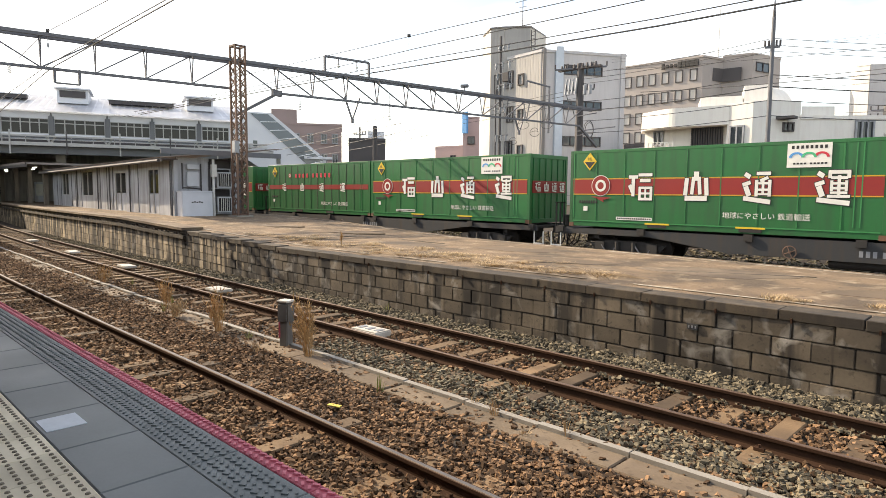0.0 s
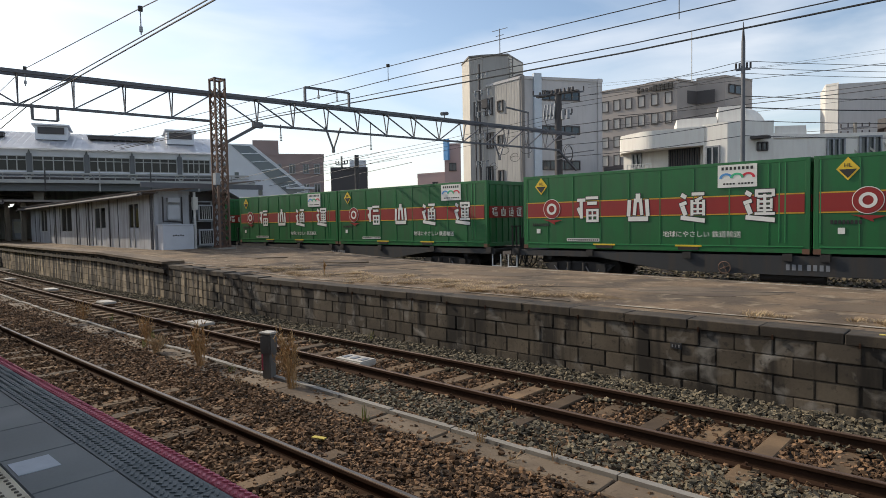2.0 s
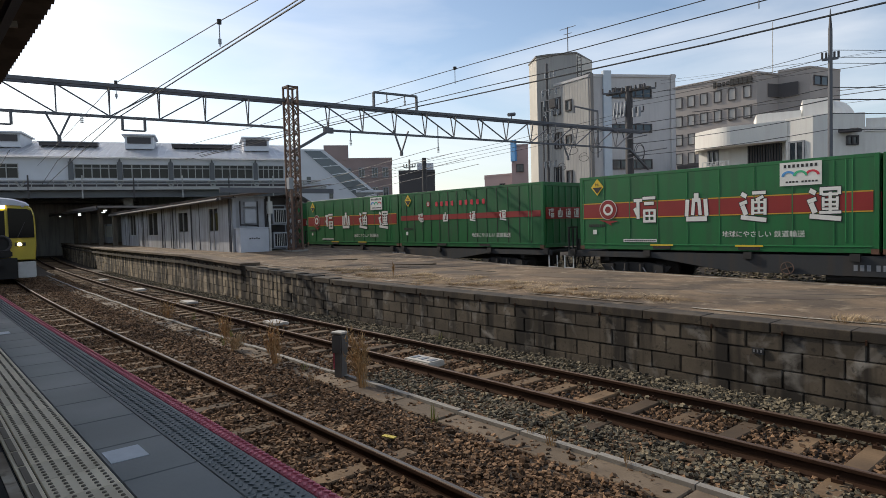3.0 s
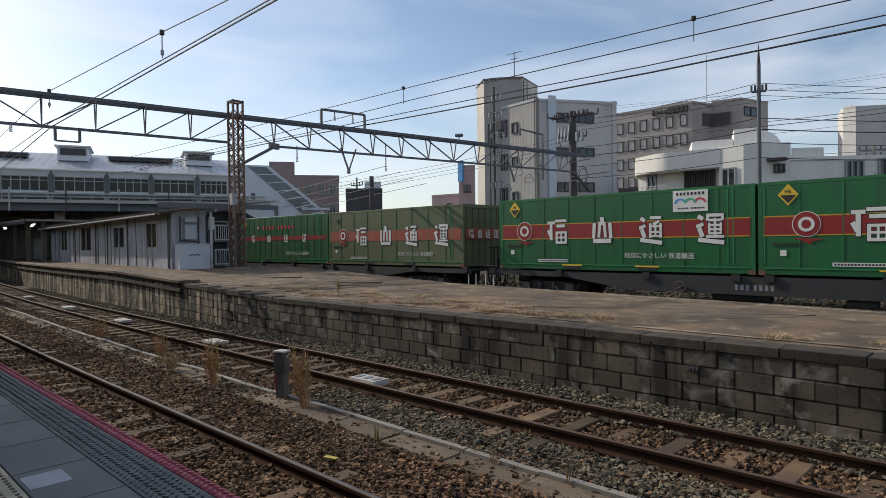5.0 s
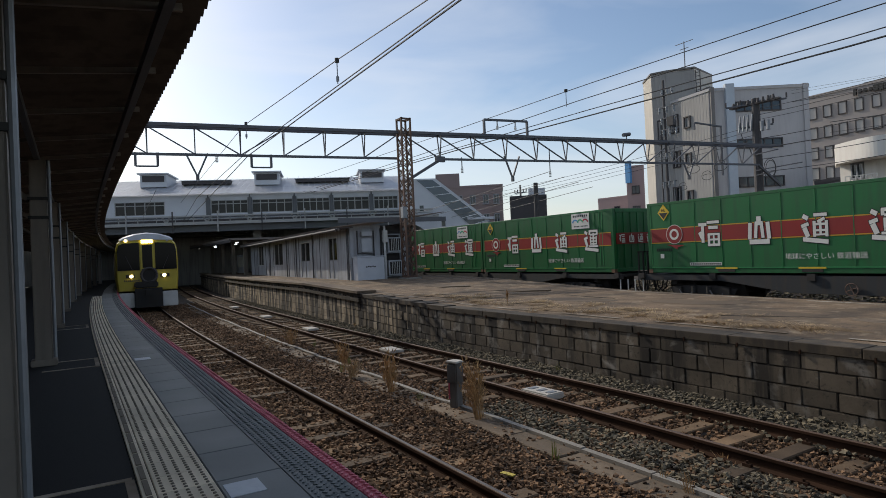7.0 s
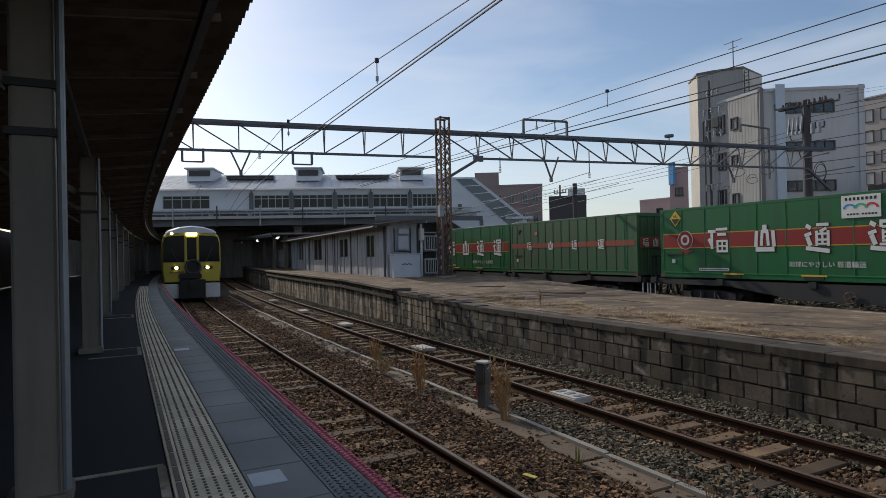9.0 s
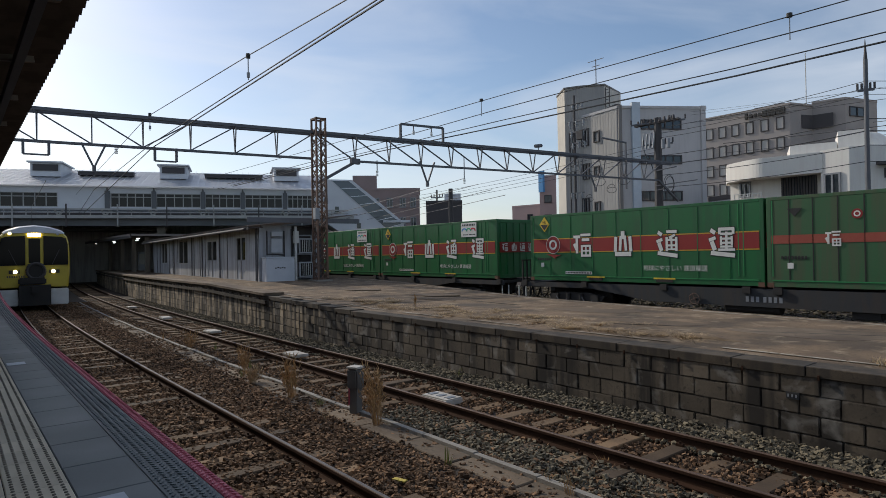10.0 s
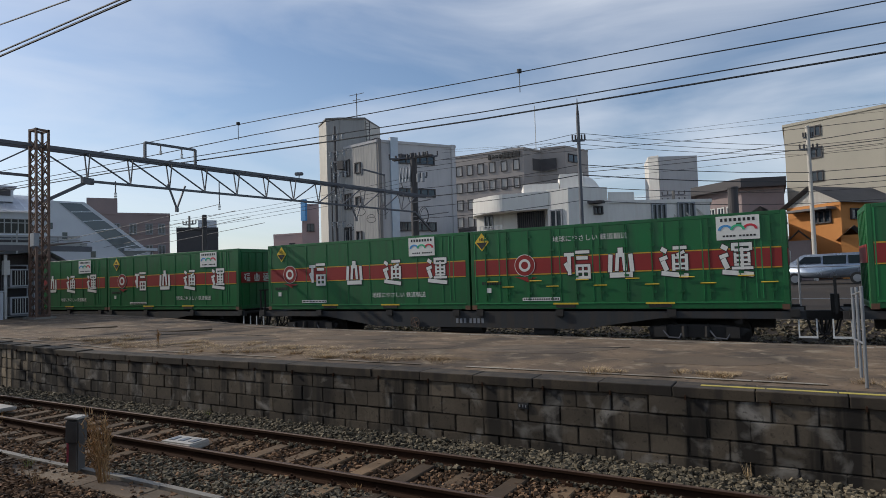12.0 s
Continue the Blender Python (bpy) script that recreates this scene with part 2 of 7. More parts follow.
SLATE = paint("grey_wagon_sill", (0.022, 0.025, 0.028), (0.036, 0.036, 0.036), 0.7, scale=1, fine=20, streaks=0.5, dirt=(0.05, 0.036, 0.026))
STEELW = paint("white_grip_bar", (0.7, 0.7, 0.68), (0.55, 0.54, 0.5), 0.5)
STEEL = paint("galvanised_steel", (0.33, 0.34, 0.36), (0.24, 0.25, 0.26), 0.5, metal=0.5, scale=3, fine=30)
TRUSS = paint("dark_grey_truss_paint", (0.1, 0.105, 0.12), (0.15, 0.15, 0.16), 0.6, metal=0.2, scale=2, fine=30)
TOWERM = paint("rust_streaked_tower_steel", (0.165, 0.088, 0.056), (0.11, 0.082, 0.068), 0.75, metal=0.2, scale=1.5, fine=25, vary=0.3)
WIRE = paint("wire", (0.03, 0.03, 0.035), (0.05, 0.05, 0.05), 0.6, metal=0.3)
SHEDWALL = paint("grey_painted_sheet_wall", (0.47, 0.48, 0.505), (0.35, 0.358, 0.38), 0.65, scale=0.8, fine=30, streaks=0.45, dirt=(0.16, 0.145, 0.135), world_grain=True, grime=0.25)
SEAM = paint("dark_wall_seam", (0.07, 0.07, 0.075), (0.12, 0.115, 0.115), 0.8, scale=2, fine=20)
FRAMEM = paint("pale_window_frame", (0.42, 0.41, 0.39), (0.34, 0.335, 0.32), 0.5, scale=2)
ROOMGLASS = pane_glass("dim_concourse_glass", (0.035, 0.034, 0.032))
ROOMGLASS.node_tree.nodes["Principled BSDF"].inputs["Specular IOR Level"].default_value = 0.2
SHEDROOF = paint("brown_grey_corrugated_roof", (0.16, 0.145, 0.135), (0.24, 0.2, 0.175), 0.7, scale=1, fine=25)
GLASS = pane_glass("window_glass")
DARKGLASS = pane_glass("dark_train_glass", (0.012, 0.012, 0.012))
DARKGLASS.node_tree.nodes["Principled BSDF"].inputs["Specular IOR Level"].default_value = 0.08
# surface of the walls added to darken the space under the station
INFILLM = paint("undercroft_infill_panel", (0.42, 0.4, 0.37), (0.3, 0.285, 0.265), 0.9, scale=0.4, streaks=0.4, dirt=(0.15, 0.14, 0.13))
CABINETM = paint("pale_cabinet_enamel", (0.6, 0.62, 0.66), (0.5, 0.52, 0.56), 0.5, scale=2)
STWALL = paint("station_panel", (0.688, 0.7, 0.725), (0.575, 0.587, 0.613), 0.6, scale=0.6, fine=20)
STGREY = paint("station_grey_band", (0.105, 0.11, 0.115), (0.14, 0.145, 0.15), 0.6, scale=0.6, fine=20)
STROOF = paint("silver_standing_seam_roof", (0.743, 0.769, 0.81), (0.648, 0.675, 0.716), 0.38, metal=0.35, scale=0.8, fine=20)
# cladding colour lowered to carry the shade on the office block's faces
CLADM = paint("shade_toned_cladding", (0.4, 0.383, 0.36), (0.345, 0.33, 0.31), 0.8, scale=0.5, fine=15, streaks=0.15, dirt=(0.2, 0.185, 0.17))
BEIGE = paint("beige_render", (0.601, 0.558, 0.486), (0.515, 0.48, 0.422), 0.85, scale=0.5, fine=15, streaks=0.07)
GREYR = paint("grey_render", (0.523, 0.508, 0.508), (0.447, 0.439, 0.439), 0.85, scale=0.4, fine=15, streaks=0.06)
PALEBL = paint("pale_blue_panel", (0.5, 0.56, 0.62), (0.44, 0.5, 0.56), 0.6)
HOTELM = paint("taupe_tiled_wall", (0.385, 0.345, 0.318), (0.335, 0.3, 0.278), 0.8, scale=0.4, fine=10)
HOTELD = paint("dark_taupe_wall", (0.218, 0.201, 0.19), (0.184, 0.172, 0.161), 0.8, scale=0.4, fine=10)
WHITEW = paint("white_rendered_wall", (0.829, 0.795, 0.728), (0.739, 0.706, 0.65), 0.8, scale=0.5, fine=12, streaks=0.1, dirt=(0.5, 0.37, 0.33))
PINKW = paint("pink_rendered_wall", (0.5, 0.36, 0.34), (0.44, 0.32, 0.3), 0.85, scale=0.4)
BRICKW = paint("mauve_brick_wall", (0.3, 0.23, 0.22), (0.25, 0.195, 0.185), 0.85, scale=0.5, fine=9)
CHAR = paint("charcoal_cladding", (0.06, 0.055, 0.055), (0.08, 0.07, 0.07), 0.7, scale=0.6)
ORANGE = paint("orange_rendered_wall", (0.6, 0.25, 0.07), (0.5, 0.21, 0.06), 0.85, scale=0.6)
TILE = paint("grey_roof_tile", (0.13, 0.125, 0.125), (0.19, 0.18, 0.175), 0.7, scale=1, fine=8)
SAND = paint("sand_tile_wall", (0.47, 0.425, 0.34), (0.41, 0.375, 0.305), 0.85, scale=0.3, fine=8)
PANEGREY = pane_glass("curtained_window_glass", (0.42, 0.385, 0.35))
BOXM = paint("off_white_box_enamel", (0.62, 0.59, 0.53), (0.44, 0.41, 0.36), 0.6, scale=5, fine=30, grime=0.4, dirt=(0.2, 0.16, 0.12))
CARM = paint("silver_blue_car_paint", (0.4, 0.45, 0.52), (0.36, 0.41, 0.48), 0.25, metal=0.6)
TYRE = paint("black_rubber", (0.02, 0.02, 0.02), (0.03, 0.03, 0.03), 0.85)
YTRAIN = paint("yellow_train_paint", (0.55, 0.43, 0.035), (0.48, 0.37, 0.03), 0.4, scale=1, bump=0.02)
PEDES = paint("grey_post_paint", (0.1, 0.098, 0.092), (0.15, 0.145, 0.135), 0.65, scale=4, fine=40, grime=0.6)
SOILM = paint("straw_littered_soil", (0.26, 0.18, 0.1), (0.12, 0.08, 0.045), 0.95, scale=6, fine=60, bump=1.0, depth=0.03, world_grain=True, grime=0.6, dirt=(0.07, 0.048, 0.03), spots=0.8)
STRAW = paint("dry_straw", (0.5, 0.37, 0.215), (0.34, 0.235, 0.125), 0.9, vary=0.45)
RUSTWEED = paint("tan_brown_dry_weed", (0.44, 0.275, 0.125), (0.33, 0.195, 0.08), 0.9, vary=0.45)
WEED = paint("yellow_green_weed", (0.26, 0.25, 0.06), (0.17, 0.19, 0.05), 0.9, vary=0.3)
PILLARM = paint("brown_grey_pillar_paint", (0.25, 0.208, 0.168), (0.185, 0.155, 0.127), 0.55, scale=1.5, fine=20, streaks=0.4, dirt=(0.11, 0.085, 0.065))
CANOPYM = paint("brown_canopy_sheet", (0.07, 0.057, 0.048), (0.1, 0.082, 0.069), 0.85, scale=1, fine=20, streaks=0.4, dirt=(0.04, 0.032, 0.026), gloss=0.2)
LAMPW = glowing("lit_headlamp", (1.0, 0.82, 0.4), 9.0)
LAMPCOOL = glowing("lit_white_tube", (0.9, 0.95, 1.0), 5.0)
AIRCON = paint("air_conditioner_casing", (0.5, 0.51, 0.53), (0.42, 0.43, 0.45), 0.55)


# ---- mesh helpers ----
def box(bm, c, s, turn=0.0, top=None):
    """A box with its centre c and size s, turned about z; top scales its upper face."""
    m = Matrix.Translation(c) @ Matrix.Rotation(turn, 4, "Z")
    v = []
    for k in (-1, 1):
        f = 1.0 if k < 0 or top is None else top
        for x, y in ((-1, -1), (1, -1), (1, 1), (-1, 1)):
            v.append(bm.verts.new(m @ Vector((x * s[0] / 2 * f, y * s[1] / 2 * f, k * s[2] / 2))))
    for q in ((3, 2, 1, 0), (4, 5, 6, 7), (0, 1, 5, 4), (1, 2, 6, 5), (2, 3, 7, 6), (3, 0, 4, 7)):
        bm.faces.new([v[i] for i in q])


def rod(bm, a, b, r, n=6, r2=None):
    a, b = Vector(a), Vector(b)
    q = (b - a).to_track_quat("Z", "Y").to_matrix()
    rings = []
    for p, rad in ((a, r), (b, r if r2 is None else r2)):
        rings.append([bm.verts.new(p + q @ Vector((math.cos(2 * math.pi * i / n) * rad, math.sin(2 * math.pi * i / n) * rad, 0))) for i in range(n)])
    for i in range(n):
        j = (i + 1) % n
        bm.faces.new((rings[0][i], rings[0][j], rings[1][j], rings[1][i]))
    bm.faces.new(rings[0][::-1])
    bm.faces.new(rings[1])


def bar(bm, a, b, w, h=None):
    """A square bar from a to b."""
    a, b = Vector(a), Vector(b)
    q = (b - a).to_track_quat("Z", "Y").to_matrix()
    h = h or w
    rings = [[bm.verts.new(p + q @ Vector((x * w / 2, y * h / 2, 0))) for x, y in ((-1, -1), (1, -1), (1, 1), (-1, 1))] for p in (a, b)]
    for i in range(4):
        j = (i + 1) % 4
        bm.faces.new((rings[0][i], rings[0][j], rings[1][j], rings[1][i]))
    bm.faces.new(rings[0][::-1])
    bm.faces.new(rings[1])


def tube(bm, points, r, n=5):
    """One unbroken round strand through the points."""
    pts = [Vector(p) for p in points]
    rings = []
    for i, p in enumerate(pts):
        way = pts[min(i + 1, len(pts) - 1)] - pts[max(i - 1, 0)]
        q = way.to_track_quat("Z", "Y").to_matrix()
        rings.append([bm.verts.new(p + q @ Vector((math.cos(2 * math.pi * k / n) * r, math.sin(2 * math.pi * k / n) * r, 0))) for k in range(n)])
    for a, b in zip(rings, rings[1:]):
        for k in range(n):
            bm.faces.new((a[k], a[(k + 1) % n], b[(k + 1) % n], b[k]))
    bm.faces.new(rings[0][::-1])
    bm.faces.new(rings[-1])


def prism(bm, foot, z0, z1):
    """An upright prism over a footprint given counter-clockwise."""
    lo, hi = [bm.verts.new((x, y, z0)) for x, y in foot], [bm.verts.new((x, y, z1)) for x, y in foot]
    n = len(foot)
    for i in range(n):
        j = (i + 1) % n
        bm.faces.new((lo[i], lo[j], hi[j], hi[i]))
    bm.faces.new(lo[::-1])
    bm.faces.new(hi)


def slab_y(bm, outline, y0, y1):
    """A plate in the x-z plane from y0 (front) to y1."""
    f, k = [bm.verts.new((x, y0, z)) for x, z in outline], [bm.verts.new((x, y1, z)) for x, z in outline]
    n = len(outline)
    for i in range(n):
        j = (i + 1) % n
        bm.faces.new((f[i], f[j], k[j], k[i]))
    bm.faces.new(f)
    bm.faces.new(k[::-1])


def tidy(bm):
    bmesh.ops.recalc_face_normals(bm, faces=bm.faces)


def mesh_of(name, bm, material, smooth=False):
    tidy(bm)
    me = bpy.data.meshes.new(name)
    bm.to_mesh(me)
    bm.free()
    me.materials.append(material)
    if smooth:
        me.polygons.foreach_set("use_smooth", [True] * len(me.polygons))
    return me


def part(name, bm, material, parent, label="", smooth=False):
    ob = new(name, mesh_of(name, bm, material, smooth))
    ob.parent = parent
    if label:
        ob["label"] = label
    return ob


def shared(name, me, parent, m=None):
    ob = new(name, me)
    ob.parent = parent
    if m is not None:
        ob.matrix_basis = m
    return ob


def thing(name, label, category, m=None, group="", kind=""):
    ob = tagged(new(name), label, category, group, kind)
    if m is not None:
        ob.matrix_basis = m
    return ob


def boxed(name, c, s, material, parent, label="", turn=0.0, bevel=0.0):
    bm = bmesh.new()
    box(bm, c, s, turn)
    if bevel:
        bmesh.ops.bevel(bm, geom=bm.edges[:], offset=bevel, segments=2, affect="EDGES")
    return part(name, bm, material, parent, label)


def P(bearing, dist):
    b = radians(bearing)
    return -dist * math.sin(b), dist * math.cos(b)


BEND, STRAIGHT = 0.00198, -10.25


def curve_y(x):
    """Sideways shift of the tracks, which bend beyond the straight stretch."""
    return 0.5 * BEND * max(0.0, STRAIGHT - x) ** 2


def curve_turn(x):
    return math.atan(-BEND * max(0.0, STRAIGHT - x))


def sweep(bm, section, xs, y, z=0.0):
    """A section of (y, z) points run along the bent line at the given stations."""
    rings = [[bm.verts.new((x, y + curve_y(x) + a, z + b)) for a, b in section] for x in xs]
    n = len(section)
    for r0, r1 in zip(rings, rings[1:]):
        for i in range(n):
            j = (i + 1) % n
            bm.faces.new((r0[i], r0[j], r1[j], r1[i]))
    bm.faces.new(rings[0][::-1])
    bm.faces.new(rings[-1])


def stations(a, b, step=2.0):
    n = max(2, int(abs(b - a) / step) + 1)
    return [a + (b - a) * i / (n - 1) for i in range(n)]


# ---- ground ----
def build_ground():
    bm = bmesh.new()
    xs = [-1500, -200, -80, -60, -45, -30, -20, -10, 0, 10, 30, 80, 200, 1500]
    prof = [(-1500, -0.2), (-60, -0.2), (0.9, -0.24), (2.0, -0.19), (3.7, -0.17), (4.4, -0.15), (5.4, -0.18), (7.4, -0.2), (8.2, -0.22), (13.0, -0.25),
            (17.5, -0.2), (21.5, -0.2), (24.0, 0.35), (27.0, 0.6), (34.0, 1.15), (60.0, 1.2), (1500, 1.2)]
    rows = [[bm.verts.new((x, y + (curve_y(max(x, -80)) if 0 < y < 30 else 0), z)) for y, z in prof] for x in xs]
    for a, b in zip(rows, rows[1:]):
        for i in range(len(prof) - 1):
            bm.faces.new((a[i], b[i], b[i + 1], a[i + 1]))
    return tagged(new("ground", mesh_of("ground", bm, EARTH)), "brown ballast and earth of the railway yard", "ground", kind="structure")


build_ground()


def stones(name, label, material, count, place, size):
    """Loose angular stones, joined."""
    rng = np.random.default_rng(len(name) + count)
    base = np.array([(-1, -1, -1), (1, -1, -1), (1, 1, -1), (-1, 1, -1), (-1, -1, 1), (1, -1, 1), (1, 1, 1), (-1, 1, 1)], float) * 0.72
    tri = np.array([(0, 1, 5), (0, 5, 4), (1, 2, 6), (1, 6, 5), (2, 3, 7), (2, 7, 6), (3, 0, 4), (3, 4, 7), (4, 5, 6), (4, 6, 7)])
    c = place(rng, count)
    n = len(c)
    r = rng.uniform(size[0], size[1], n)[:, None, None]
    v = base[None] * rng.uniform(0.55, 1.2, (n, 1, 3)) + rng.uniform(-0.38, 0.38, (n, 8, 3))
    tip = rng.uniform(-0.7, 0.7, n)
    ct, st = np.cos(tip)[:, None], np.sin(tip)[:, None]
    v = np.stack([v[:, :, 0] * ct - v[:, :, 2] * st, v[:, :, 1], v[:, :, 0] * st + v[:, :, 2] * ct], -1)
    a = rng.uniform(0, 6.283, n)
    ca, sa = np.cos(a)[:, None], np.sin(a)[:, None]
    x, y = v[:, :, 0] * ca - v[:, :, 1] * sa, v[:, :, 0] * sa + v[:, :, 1] * ca
    v = np.stack([x, y, v[:, :, 2] * 0.85], -1) * r + c[:, None, :]
    me = bpy.data.meshes.new(name)
    me.vertices.add(n * 8)
    me.vertices.foreach_set("co", v.ravel())
    faces = (tri[None] + 8 * np.arange(n)[:, None, None]).reshape(-1, 3)
    me.loops.add(faces.size)
    me.loops.foreach_set("vertex_index", faces.ravel())
    me.polygons.add(len(faces))
    me.polygons.foreach_set("loop_start", np.arange(0, faces.size, 3))
    me.polygons.foreach_set("use_smooth", np.zeros(len(faces), bool))
    me.update(calc_edges=True)
    me.materials.append(material)
    return tagged(new(name, me), label, "ballast", kind="stuff")


def bent(x):
    return 0.5 * BEND * np.maximum(0.0, STRAIGHT - x) ** 2


def spread(y0, y1, x0, x1, z):
    """Stones over a strip, thinning out with distance."""
    def place(rng, count):
        u = rng.uniform(0, 1, count)
        x = x1 + (x0 - x1) * u ** 1.7
        y = rng.uniform(y0, y1, count)
        keep = (np.abs(y - 4.66) > 0.2) | (rng.uniform(0, 1, count) < np.interp(x, (-12, -4), (0.6, 0.1)))
        x, y, count = x[keep], y[keep], int(keep.sum())
        return np.stack([x, y + bent(x), rng.normal(z, 0.012, count)], 1)
    return place


stones("ballast_stones", "brown angular ballast stones between the near tracks", BALLAST, 125000, spread(1.35, 5.0, -40, 3.5, -0.15), (0.014, 0.034))
stones("mixed_ballast_stones", "brown mixed ballast along the second track", BALLAST, 50000, spread(4.6, 7.4, -40, 4.0, -0.166), (0.014, 0.034))
stones("grey_ballast_stones", "grey-green angular ballast stones beside the second track", GREYSTONE, 9000, spread(4.95, 5.75, -8, 4.0, -0.15), (0.014, 0.033))
stones("verge_stones", "pale ballast shoulder beside the platform wall", GREYSTONE, 26000, spread(6.9, 8.05, -40, 4.0, -0.138), (0.014, 0.036))
stones("yard_stones", "pale gravel bank beyond the freight line", GREYSTONE, 9000,
       lambda rng, k: np.stack([rng.uniform(-30, 14, k), (yy := rng.uniform(21.0, 24.5, k)), np.interp(yy, (21.5, 24.0), (-0.2, 0.35))], 1), (0.04, 0.09))

RAILS = [(-0.062, -0.15), (0.062, -0.15), (0.062, -0.138), (0.012, -0.118), (0.01, -0.045), (0.034, -0.032), (0.034, -0.004), (-0.034, -0.004), (-0.034, -0.032), (-0.01, -0.045), (-0.012, -0.118), (-0.062, -0.138)]
HEAD = [(-0.021, -0.004), (0.021, -0.004), (0.017, 0.002), (-0.017, 0.002)]


def build_track(name, label, y, x0, x1, sleeper, step, head, dense):
    t = thing(name, label, "railway track", kind="structure")
    xs = stations(x0, x1, 2.5)
    for side in (-0.565, 0.565):
        bm = bmesh.new()
        sweep(bm, RAILS, xs, y + side)
        rail = part("rail", bm, RAILM, t, "rusty steel rail")
        bm = bmesh.new()
        sweep(bm, HEAD, xs, y + side)
        part("rail_head", bm, head, rail, "worn running surface")
    bm = bmesh.new()
    box(bm, (0, 0, -0.2), (0.21, 2.05, 0.15))
    bmesh.ops.bevel(bm, geom=bm.edges[:], offset=0.012, segments=1, affect="EDGES")
    me = mesh_of("sleeper", bm, sleeper)
    bm = bmesh.new()
    for s in (-0.565, 0.565):
        for k in (-0.09, 0.09):
            box(bm, (0, s + k, -0.11), (0.09, 0.05, 0.035))
            rod(bm, (0, s + k, -0.1), (0, s + k, -0.065), 0.014, 5)
    clips = mesh_of("rail_clip", bm, RAILM)
    rng = random.Random(name)
    n = int((x1 - x0) / step)
    for i in range(n):
        x = x0 + i * step + rng.uniform(-0.03, 0.03)
        m = Matrix.Translation((x, y + curve_y(x), rng.uniform(-0.024, 0.006))) @ Matrix.Rotation(curve_turn(x) + rng.uniform(-0.02, 0.02), 4, "Z")
        s = shared("sleeper", me, t, m)
        if dense and -16 < x < 4:
            shared("rail_clip", clips, s)
    return t


build_track("track_1", "near track with one shiny rail on brown wooden sleepers", 2.63, -70, 12, WOOD, 0.62, SHINE, True)
build_track("track_2", "rusty second track on pale brown sleepers", 6.43, -70, 12, WOOD, 0.61, DULLHEAD, True)
build_track("track_3", "track behind the island platform", 16.3, -60, 20, WOOD, 0.65, DULLHEAD, False)
build_track("track_4", "freight line with polished rails", 19.95, -130, 240, WOOD, 0.9, SHINE, False)

# concrete kerb strip between the two near tracks
kerb = thing("kerb", "weathered concrete cable trough with pale edge between tracks", "kerb", kind="structure")
rng = random.Random(5)
for i in range(44):
    x = 4 - i * 1.0
    m = Matrix.Translation((x, 4.66 + curve_y(x), -0.16 + rng.uniform(-0.012, 0.012))) @ Matrix.Rotation(curve_turn(x) + rng.uniform(-0.012, 0.012), 4, "Z")
    if i == 0:
        bm = bmesh.new()
        box(bm, (0, -0.01, -0.024), (0.985, 0.34, 0.1))
        bmesh.ops.bevel(bm, geom=bm.edges[:], offset=0.012, segments=1, affect="EDGES")
        lid = mesh_of("lid", bm, KERB)
        bm = bmesh.new()
        box(bm, (0, 0.21, 0.004), (0.99, 0.08, 0.11))
        edge = mesh_of("edge", bm, CONC)
    shared("lid", lid, kerb, m)
    shared("edge", edge, kerb, m)

# ---- near platform ----
PZ = 0.957


def two_tone(me, raised, level):
    """Gives the raised studs of a panel their own colour."""
    me.materials.append(raised)
    for f in me.polygons:
        if f.center.z > level:
            f.material_index = 1
    return me


